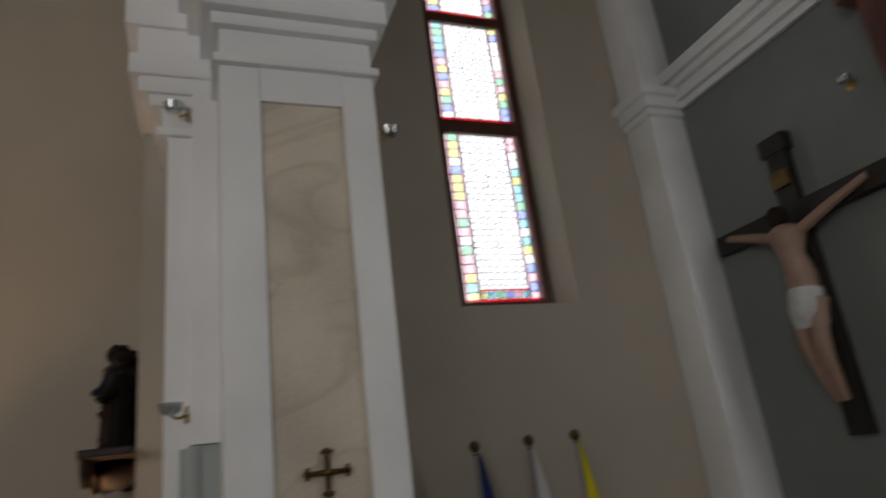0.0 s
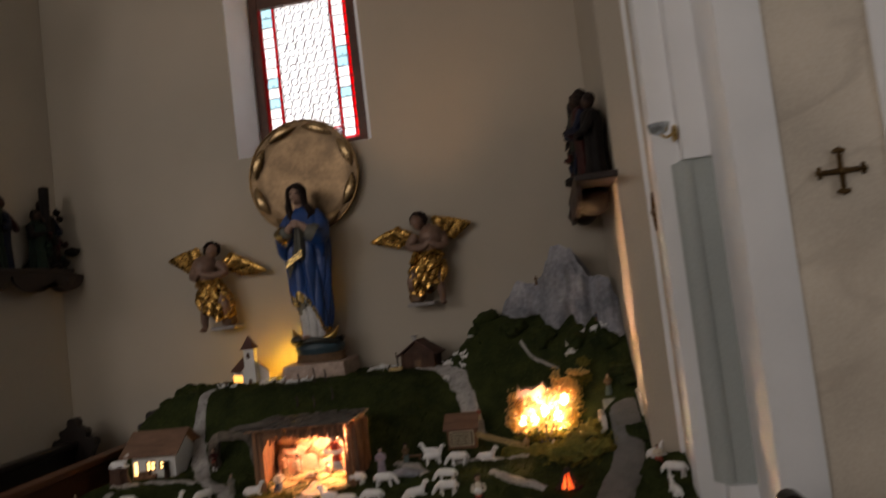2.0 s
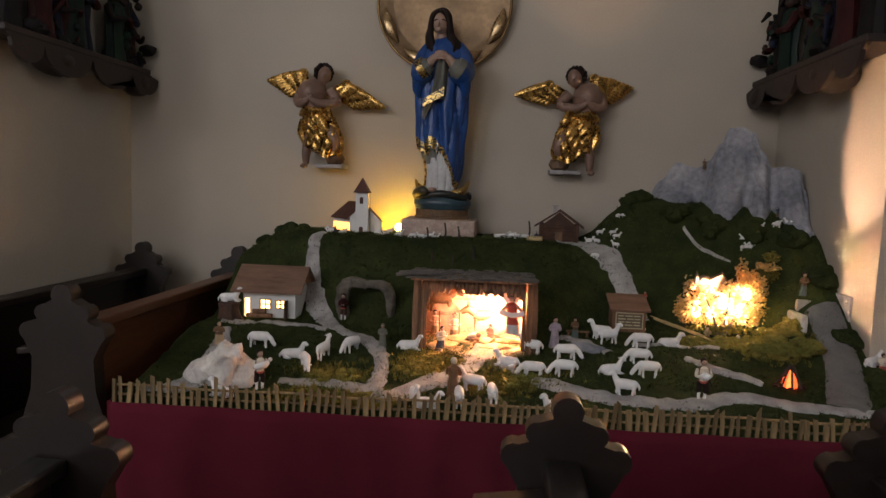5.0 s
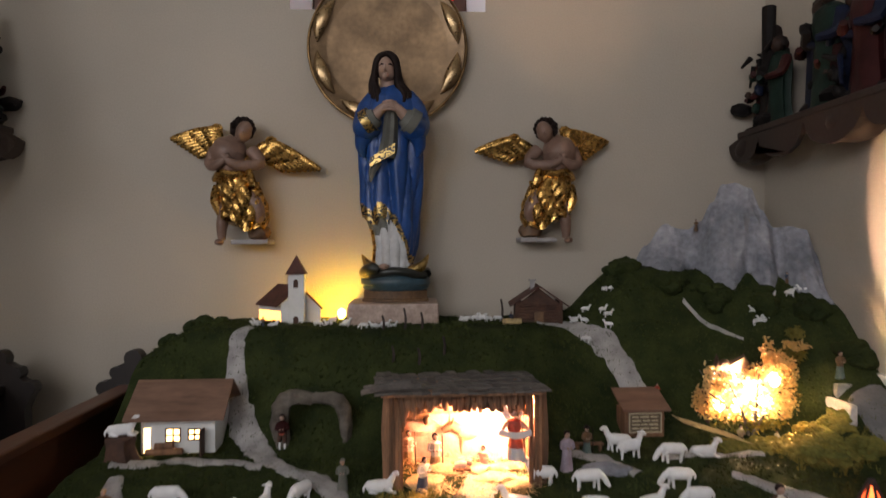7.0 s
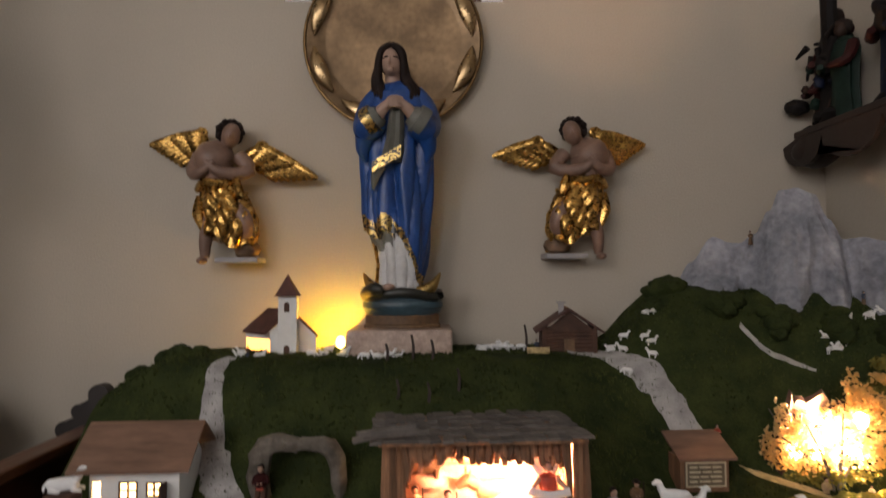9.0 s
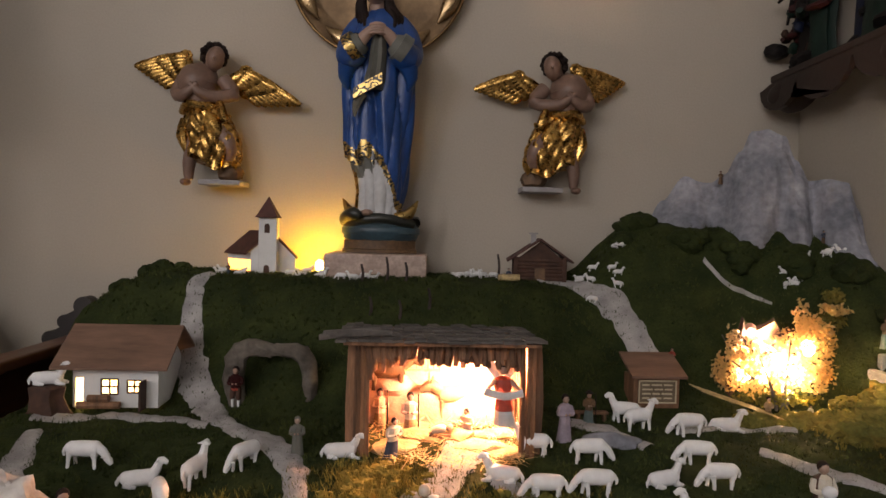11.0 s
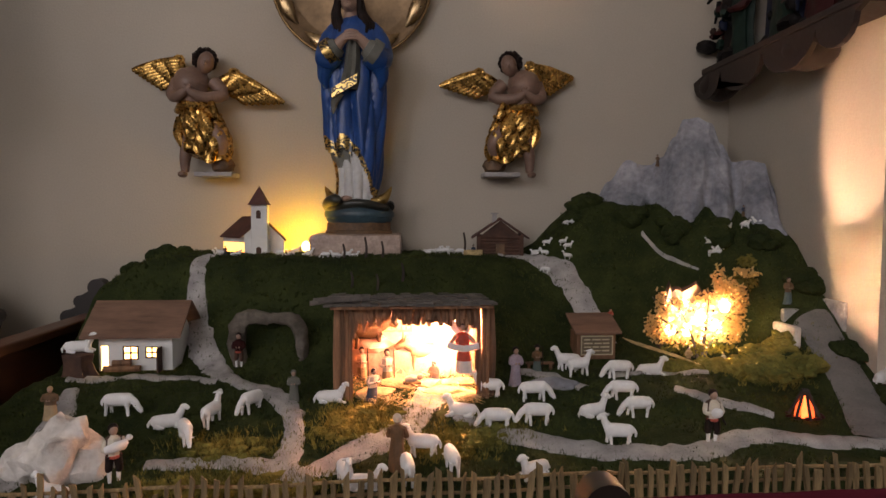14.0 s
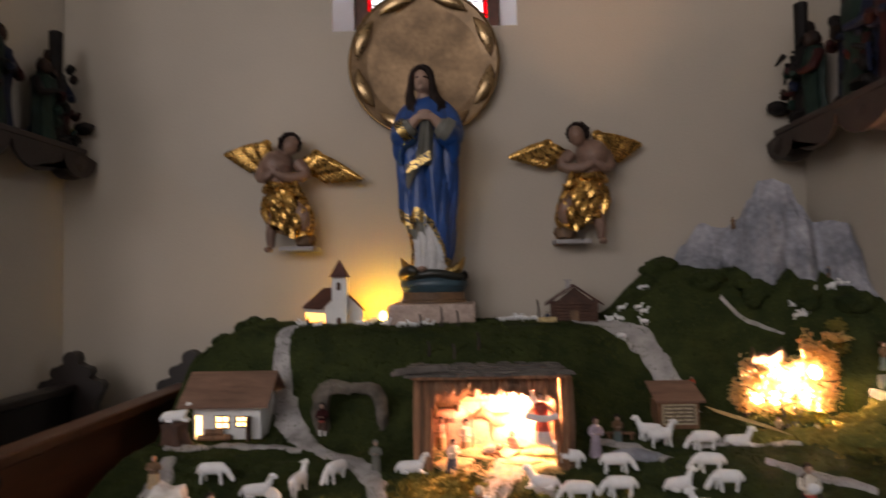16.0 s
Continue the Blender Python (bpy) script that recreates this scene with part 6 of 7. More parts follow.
def farmhouse():
    x0, x1, yf, yb = -0.835, -0.59, -0.86, -0.66
    z0 = 0.835
    o = Vector(((x0 + x1) / 2, (yf + yb) / 2, z0))
    h = empty("model_farmhouse", o, "white model farmhouse with brown roof and lit windows", "model house")
    W, D = (x1 - x0) / 2, (yb - yf) / 2
    H = 0.125
    openings = ((-0.104, 0.012, 0.0, 0.088), (-0.017, 0.024, 0.040, 0.085), (0.054, 0.020, 0.045, 0.082))
    # front wall with openings cut through it
    bm = bmesh.new()
    xs = [-W]
    for cx, hw, a, b in openings:
        xs += [cx - hw, cx + hw]
    xs.append(W)
    for i in range(0, len(xs), 2):
        block(bm, xs[i], -D, 0, xs[i + 1], -D + 0.012, H)
    for cx, hw, a, b in openings:
        if a:
            block(bm, cx - hw, -D, 0, cx + hw, -D + 0.012, a)
        block(bm, cx - hw, -D, b, cx + hw, -D + 0.012, H)
    part("front_wall", bm, M["paint"], h, "white painted front wall", smooth=False)
    bm = bmesh.new()
    block(bm, -W, D - 0.012, 0, W, D, H)
    part("back_wall", bm, M["paint"], h, smooth=False)
    for x in (-W, W - 0.012):
        bm = bmesh.new()
        extrude_shape(bm, [(-D + 0.012, 0), (D - 0.012, 0), (D - 0.012, H + 0.010), (0, H + 0.085), (-D + 0.012, H + 0.010)], 0.012, 0, "x", x)
        part("gable_wall", bm, M["paint"], h, "white painted gable wall", smooth=False)
    for s in (-1, 1):
        bm = bmesh.new()
        e = D + 0.045
        rings(bm, [[(x, s * yy, z) for yy, z in ((0, H + 0.098), (e, H - 0.005), (e, H + 0.003), (0, H + 0.108))] for x in (-W - 0.045, W + 0.04)])
        part("roof", bm, M["roof"], h, "brown board roof slope", smooth=False)
    for cx, hw, a, b in openings:
        bm = bmesh.new()
        block(bm, cx - hw, -D + 0.008, a, cx + hw, -D + 0.010, b)
        part("pane" if a else "doorway", bm, M["litpane"], h, "lit window pane" if a else "lit doorway", smooth=False)
        if not a:
            continue
        bm = bmesh.new()
        for x in (cx - hw, cx, cx + hw):
            block(bm, x - 0.002, -D - 0.003, a, x + 0.002, -D + 0.002, b)
        for z in (a, (a + b) / 2, b):
            block(bm, cx - hw, -D - 0.0035, z - 0.002, cx + hw, -D + 0.0015, z + 0.002)
        part("window_frame", bm, M["log"], h, "thin brown glazing bars", smooth=False)
    bm = bmesh.new()
    block(bm, W - 0.04, -D - 0.045, 0, W - 0.034, -D, 0.085)
    part("door", bm, M["log"], h, "open brown door", smooth=False)
    for k, (x, y, z) in enumerate(((-0.07, -D - 0.02, 0.012), (-0.01, -D - 0.018, 0.012), (-0.04, -D - 0.02, 0.032))):
        bm = bmesh.new()
        tube(bm, [(x - 0.03, y, z), (x + 0.03, y, z)], 0.011, 8)
        part("log", bm, M["wood"], h, "stacked firewood log")


farmhouse()


def chapel():
    o = Vector((-0.43, -0.21, 1.185))
    h = empty("model_church", o, "white model church with red steeple and lit nave", "model church", turn=0)
    bm = bmesh.new()
    block(bm, -0.005, -0.05, 0, 0.065, 0.0, 0.235, bevel=0.002)
    part("tower", bm, M["paint"], h, "white tower", smooth=False)
    bm = bmesh.new()
    rings(bm, [[(0.0275 + sx * r, -0.025 + sy * r, z) for sx, sy in ((-1, -1), (1, -1), (1, 1), (-1, 1))] for r, z in ((0.044, 0.235), (0.036, 0.248), (0.001, 0.318))])
    part("steeple", bm, M["tile"], h, "dark red pointed steeple", smooth=False)
    for nm, z0, z1, w in (("belfry_window", 0.175, 0.212, 0.010), ("door", 0.0, 0.05, 0.011)):
        bm = bmesh.new()
        pts = [(0.0275 - w, z0), (0.0275 + w, z0), (0.0275 + w, z1 - w)] + [(0.0275 + w * math.cos(math.pi * k / 6), z1 - w + w * math.sin(math.pi * k / 6)) for k in range(1, 6)] + [(0.0275 - w, z1 - w)]
        extrude_shape(bm, pts, 0.003, 0, "y", -0.0525)
        part(nm, bm, M["log"], h, smooth=False)
    bm = bmesh.new()
    extrude_shape(bm, [(-0.045, 0), (0.13, 0), (0.13, 0.085), (0.04, 0.172), (-0.045, 0.10)], 0.010, 0, "y", 0.001)
    rings(bm, [[(-0.045, 0.011, z), (-0.165, 0.12, z), (-0.157, 0.128, z), (-0.037, 0.019, z)] for z in (0.066, 0.092)])
    rings(bm, [[(0.122, 0.011, z), (0.130, 0.011, z), (0.06, 0.12, z), (0.052, 0.12, z)] for z in (0.0, 0.085)])
    part("nave", bm, M["paint"], h, "white nave walls", smooth=False)
    bm = bmesh.new()
    rings(bm, [[(-0.044, 0.012, z), (-0.163, 0.12, z), (-0.159, 0.124, z), (-0.040, 0.016, z)] for z in (0.0, 0.066)])
    part("lit_opening", bm, M["orangepane"], h, "glowing lit opening", smooth=False)
    for s, (ex, ez) in ((-1, (-0.062, 0.086)), (1, (0.142, 0.076))):
        bm = bmesh.new()
        rings(bm, [[(a - dx, b, z) for a, z in ((0.04, 0.176), (ex, ez), (ex, ez + 0.007), (0.04, 0.184))] for dx, b in ((0.0, -0.008), (0.118, 0.122))])
        part("roof", bm, M["tile"], h, "dark red nave roof slope", smooth=False)
    bm = bmesh.new()
    ball(bm, (0.215, 0.10, 0.045), 0.02, 0, 2, (1, 1, 1.3))
    part("bulb", bm, M["ybulb"], h, "lit yellow bulb").visible_shadow = False


chapel()


def cabin():
    o = Vector((0.68, -0.23, 1.185))
    h = empty("model_cabin", o, "dark log model cabin with chimney on the hill", "model cabin", turn=-8)
    for k in range(7):
        z = 0.008 + 0.0145 * k
        for y in (-0.07, 0.07):
            bm = bmesh.new()
            tube(bm, [(-0.105, y, z), (0.105, y, z)], 0.0085, 8)
            part("log", bm, M["log"], h)
        for x in (-0.095, 0.095):
            bm = bmesh.new()
            tube(bm, [(x, -0.085, z + 0.007), (x, 0.085, z + 0.007)], 0.0085, 8)
            part("log", bm, M["log"], h)
    bm = bmesh.new()
    extrude_shape(bm, [(-0.09, 0.10), (0.09, 0.10), (0, 0.172)], 0.01, 0, "y", -0.075)
    part("gable", bm, M["log"], h, smooth=False)
    for s in (-1, 1):
        bm = bmesh.new()
        rings(bm, [[(s * a, y, z) for a, z in ((0, 0.175), (0.128, 0.088), (0.13, 0.095), (0, 0.184))] for y in (-0.10, 0.09)])
        part("roof", bm, M["tile"], h, "dark board roof slope", smooth=False)
    bm = bmesh.new()
    block(bm, -0.035, -0.03, 0.16, -0.015, -0.01, 0.20)
    block(bm, -0.042, -0.037, 0.20, -0.008, -0.003, 0.206)
    part("chimney", bm, M["slab"], h, "small grey chimney", smooth=False)
    bm = bmesh.new()
    block(bm, -0.02, -0.082, 0.0, 0.02, -0.077, 0.065)
    part("door", bm, M["brown"], h, "brown door", smooth=False)


cabin()


def hut():
    o = Vector((0.945, -0.80, on(0.945, -0.80) - 0.004))
    h = empty("wayside_hut", o, "small wooden model hut with a lettered board", "model hut")
    bm = bmesh.new()
    block(bm, -0.075, -0.02, 0, 0.075, 0.07, 0.10, bevel=0.002)
    part("body", bm, M["wood"], h, "brown board walls", smooth=False)
    bm = bmesh.new()
    rings(bm, [[(x, y, z) for y, z in ((-0.045, 0.10), (0.085, 0.155), (0.085, 0.162), (-0.045, 0.108))] for x in (-0.09, 0.09)])
    part("roof", bm, M["roof"], h, "brown lean-to roof", smooth=False)
    bm = bmesh.new()
    block(bm, -0.062, -0.027, 0.018, 0.062, -0.021, 0.092)
    part("board", bm, M["board"], h, "dark notice board", smooth=False)
    fr = bmesh.new()
    for a in ((-0.062, 0.088, 0.062, 0.092), (-0.062, 0.018, 0.062, 0.022), (-0.062, 0.018, -0.058, 0.092), (0.058, 0.018, 0.062, 0.092)):
        block(fr, a[0], -0.030, a[1], a[2], -0.0265, a[3])
    part("board_frame", fr, M["ink"], h, smooth=False)
    for r in range(4):
        x = -0.05
        for k in range(3):
            w = (0.024, 0.034, 0.028)[(k + r) % 3]
            bm = bmesh.new()
            block(bm, x, -0.0285, 0.074 - 0.014 * r, x + w, -0.0272, 0.079 - 0.014 * r)
            part("lettering_bar", bm, M["ink"], h, smooth=False)
            x += w + 0.006


hut()

# rough stone gate with an arch, ramp walls, boulders
bm = bmesh.new()
arch = [(-0.350, -0.86, 0.83), (-0.372, -0.85, 0.93), (-0.355, -0.84, 1.005), (-0.29, -0.83, 1.012), (-0.235, -0.83, 1.008), (-0.175, -0.84, 1.0), (-0.145, -0.85, 0.94), (-0.152, -0.86, 0.86)]
tube(bm, arch, [0.020, 0.026, 0.032, 0.020, 0.016, 0.024, 0.026, 0.022], 18)
for v in bm.verts:
    v.co += 0.016 * noise.noise_vector(v.co * 20) + 0.008 * noise.noise_vector(v.co * 55)
thing("root_arch", bm, M["bark"], "grey gnarled root arch standing on the hillside", "arch")
bm = bmesh.new()
ball(bm, (-0.675, -1.50, 0.765), 0.115, 0, 4, (0.72, 0.6, 1.0), 0.5, 3)
ball(bm, (-0.61, -1.49, 0.75), 0.085, 0, 3, (0.75, 0.7, 1.0), 0.5, 7)
ball(bm, (-0.74, -1.50, 0.74), 0.07, 0, 3, (0.9, 0.7, 0.9), 0.5, 9)
for v in bm.verts:
    v.co += 0.016 * noise.noise_vector(v.co * 24) + 0.006 * noise.noise_vector(v.co * 70)
thing("limestone_boulder", bm, M["lime"], "rough white limestone boulder on the moss", "boulder")
bm = bmesh.new()
ball(bm, (0.70, -1.10, on(0.70, -1.10)), 0.07, 0, 3, (1.3, 0.6, 0.4), 0.4, 5)
thing("flat_stone", bm, M["rock"], "low flat grey stone in the moss", "stone")
for x in (1.645, 1.835):
    bm = bmesh.new()
    block(bm, x - 0.014, -0.98, on(x, -0.92) - 0.06, x + 0.014, -0.84, on(x, -0.92) + 0.05, bevel=0.008)
    thing("stone_post", bm, M["lime"], "pale stone bridge post at the path head", "post", group="bridge posts")
bm = bmesh.new()
block(bm, 1.66, -0.87, on(1.7, -0.9) - 0.08, 1.82, -0.845, on(1.7, -0.9) + 0.035, bevel=0.006)
thing("stone_wall", bm, M["gravel"], "low grey stone wall closing the path", "wall")

# tree stump by the farmhouse
bm = bmesh.new()
sx, sy = -0.885, -0.90
rings(bm, [[(sx + r * (1 + 0.25 * math.sin(5 * t + 1) * (1 - 8 * z)) * math.cos(t), sy + 0.8 * r * (1 + 0.2 * math.sin(4 * t)) * math.sin(t), on(sx, sy) - 0.015 + z) for t in (2 * math.pi * j / 24 for j in range(24))] for r, z in ((0.062, 0.0), (0.048, 0.025), (0.042, 0.06), (0.046, 0.088), (0.040, 0.094))])
for v in bm.verts:
    v.co += 0.006 * noise.noise_vector(v.co * 40)
thing("tree_stump", bm, M["log"], "dark gnarled tree stump beside the farmhouse", "stump")

# little bench
bench = empty("model_bench", (0.70, -0.93, on(0.70, -0.93)), "tiny brown wooden bench on the moss", "bench")
bm = bmesh.new()
block(bm, -0.05, -0.012, 0.022, 0.05, 0.012, 0.028)
part("seat", bm, M["wood"], bench, smooth=False)
for s in (-0.04, 0.04):
    bm = bmesh.new()
    block(bm, s - 0.004, -0.01, -0.006, s + 0.004, 0.01, 0.022)
    part("leg", bm, M["wood"], bench, smooth=False)
log = bmesh.new()
tube(log, [(0.50, -0.34, on(0.50, -0.34) + 0.012), (0.58, -0.36, on(0.58, -0.36) + 0.012)], 0.013, 10)
thing("hollow_log", log, M["straw"], "pale cut log trough lying on the hill", "log")
for k, (x, y, h) in enumerate(((-0.02, -0.46, 0.06), (0.07, -0.44, 0.09), (0.14, -0.45, 0.07), (0.22, -0.60, 0.07), (0.02, -0.62, 0.06), (0.52, -0.20, 0.10), (0.12, -0.63, 0.06))):
    bm = bmesh.new()
    z = on(x, y)
    tube(bm, [(x, y, z - 0.01), (x + 0.004, y, z + h * 0.5), (x - 0.003, y + 0.003, z + h)], [0.006, 0.005, 0.004], 6)
    thing("wooden_stake", bm, M["ash"], "thin dark wooden stake in the moss", "stake", group="hillside stakes")


# ---- lit bush, hay slope and camp fire ----
def leaf_bush(name, centre, size, count, leaf, m, label, seed):
    rnd = random.Random(seed)
    verts, faces = [], []
    cx, cy, cz = centre
    for k in range(count):
        d = Vector((rnd.gauss(0, 1), rnd.gauss(0, 1), rnd.gauss(0, 1))).normalized() * rnd.random() ** 0.33
        lump = 1 + 0.45 * noise.noise(d * 2.6 + Vector((seed, 0, 0)))
        p = Vector((cx + d.x * size[0] * lump, cy + d.y * size[1] * lump, cz + d.z * size[2] * lump))
        u = Vector((rnd.uniform(-1, 1), rnd.uniform(-1, 1), rnd.uniform(-1, 1))).normalized() * leaf * rnd.uniform(0.6, 1.3)
        v = u.cross(Vector((rnd.uniform(-1, 1), rnd.uniform(-1, 1), rnd.uniform(-1, 1)))).normalized() * leaf * 0.6
        n0 = len(verts)
        verts += [p - u, p + v, p + u, p - v]
        faces.append((n0, n0 + 1, n0 + 2, n0 + 3))
    me = bpy.data.meshes.new(name)
    me.from_pydata(verts, [], faces)
    me.materials.append(m)
    return me


bush = empty("lit_bush", (1.36, -0.80, 0.84), "model bush of dry moss brightly lit from within", "bush")
bm = bmesh.new()
for k in range(9):
    a = k * 0.7
    tube(bm, [(0.02 * math.cos(a), 0.02 * math.sin(a), -0.01), (0.08 * math.cos(a), 0.03 + 0.05 * math.sin(a), 0.09), (0.17 * math.cos(a), 0.05 + 0.06 * math.sin(a), 0.19 + 0.04 * math.sin(3 * a))], [0.007, 0.005, 0.002], 6)
part("twig", bm, M["bark"], bush, "bare brown twigs")
for k, (c, s, n) in enumerate((((-0.13, 0.06, 0.10), (0.06, 0.05, 0.07), 420), ((-0.08, 0.07, 0.16), (0.05, 0.05, 0.07), 380), ((-0.01, 0.07, 0.12), (0.06, 0.05, 0.05), 300), ((0.07, 0.06, 0.19), (0.07, 0.05, 0.06), 480), ((0.14, 0.05, 0.24), (0.05, 0.05, 0.06), 340), ((0.17, 0.06, 0.14), (0.05, 0.05, 0.07), 300), ((0.22, 0.08, 0.28), (0.06, 0.04, 0.035), 240), ((0.24, 0.09, 0.36), (0.035, 0.03, 0.025), 110), ((0.0, 0.09, 0.08), (0.14, 0.05, 0.06), 420), ((0.0, 0.0, 0.03), (0.15, 0.05, 0.025), 380), ((-0.07, -0.005, 0.09), (0.08, 0.03, 0.06), 330), ((0.04, -0.01, 0.12), (0.08, 0.03, 0.07), 380), ((0.13, 0.0, 0.10), (0.06, 0.03, 0.06), 280), ((-0.14, 0.03, 0.20), (0.025, 0.02, 0.06), 150), ((0.09, 0.03, 0.29), (0.03, 0.02, 0.06), 160), ((0.19, 0.03, 0.21), (0.025, 0.02, 0.06), 150), ((0.20, 0.02, 0.32), (0.06, 0.03, 0.022), 160))):
    me = leaf_bush("leaf_clump", c, s, int(n * (1.3 if k < 10 else 0.8)), 0.0095, M["foil"] if k not in (6, 7, 9) else M["dry"], "", 60 + k)
    ob = new("leaf_clump", me)
    ob.parent = bush
    tagged(ob, "dry yellow moss leaves", kind="stuff")
# glowing balls added among the leaves to give the bush its white core
for bx, by, bz in ((0.015, 0.025, 0.145), (-0.10, 0.035, 0.10), (-0.04, 0.02, 0.10), (0.12, 0.035, 0.19), (0.08, 0.02, 0.11)):
    bm = bmesh.new()
    ball(bm, (bx, by, bz), 0.021, 0, 2, (1, 1, 1.3))
    part("bulb", bm, M["bulb"], bush, "lit warm bulb").visible_shadow = False
bm = bmesh.new()
pts = [(-0.14, 0.045), (-0.10, 0.075), (-0.04, 0.095), (0.05, 0.098), (0.12, 0.085)]
loops = []
for k in range(13):
    f = k / 12 * (len(pts) - 1)
    i = min(int(f), len(pts) - 2)
    ax, ay = (pts[i][q] + (pts[i + 1][q] - pts[i][q]) * (f - i) for q in (0, 1))
    top = 0.225 + 0.07 * math.sin(k * 0.9) * noise.noise(Vector((k * 0.8, 0, 4))) + 0.03 * math.sin(k / 12 * math.pi)
    loops.append([(ax, ay, -0.05), (ax, ay - 0.004, top * 0.6), (ax * 0.94, ay - 0.03, top), (ax * 0.95, ay - 0.02, top + 0.012), (ax * 1.03, ay + 0.018, top * 0.6), (ax * 1.05, ay + 0.022, -0.05)])
rings(bm, loops)
for v in bm.verts:
    v.co += 0.008 * noise.noise_vector(v.co * 25)
part("bark_shell", bm, M["log"], bush, "curved piece of brown bark behind")
for x in (1.50, 1.56):
    me = leaf_bush("dry_shrub", (0, 0, 0.03), (0.09, 0.06, 0.05), 700, 0.006, M["dry"], "", int(x * 100))
    ob = new("dry_shrub", me)
    ob.location = (x, -0.98, on(x, -0.98))
    tagged(ob, "yellow green dry moss shrub by the path", "shrub", group="dry shrubs")
verts, faces = [], []
rnd = random.Random(8)
for k in range(420):
    x = rnd.uniform(1.02, 1.24)
    y = -0.86 - 0.10 * rnd.random()
    z = max(on(x, y), 0.93 - 0.32 * (x - 1.02)) + 0.004 * rnd.random()
    n0 = len(verts)
    verts += [(x, y, z), (x, y - 0.002, z - 0.001), (x + 0.06, y - 0.02, z - 0.022)]
    faces.append((n0, n0 + 1, n0 + 2))
me = bpy.data.meshes.new("hay_slope")
me.from_pydata(verts, [], faces)
me.materials.append(M["straw"])
tagged(new("hay_slope", me), "sloping heap of dry hay beside the hut", "hay", kind="stuff")

fx, fy = 1.435, -1.325
fire = empty("camp_fire", (fx, fy, on(fx, fy)), "red glowing model camp fire with leaning sticks", "camp fire")
for k in range(7):
    a = k * 0.9
    bm = bmesh.new()
    tube(bm, [(0.045 * math.cos(a), 0.045 * math.sin(a), 0.0), (0.006 * math.cos(a), 0.006 * math.sin(a), 0.085)], [0.005, 0.004], 6)
    part("stick", bm, M["ash"], fire, "charred stick")
for k in range(5):
    a = k * 1.26 + 0.4
    bm = bmesh.new()
    tube(bm, [(0.020 * math.cos(a), 0.020 * math.sin(a), 0.0), (0.016 * math.cos(a), 0.016 * math.sin(a), 0.03), (0.004 * math.cos(a), 0.004 * math.sin(a), 0.065)], [0.010, 0.009, 0.001], 8)
    part("flame", bm, M["ember"] if k % 2 else M["flame"], fire, "glowing flame").visible_shadow = False
bm = bmesh.new()
for k in range(10):
    a = k * 0.63
    ball(bm, (0.05 * math.cos(a), 0.04 * math.sin(a), 0.004), 0.010, 0, 1, (1.2, 1, 0.6), 0.3, k)
part("stone_ring", bm, M["dred"], fire, "reddish ring of stones")


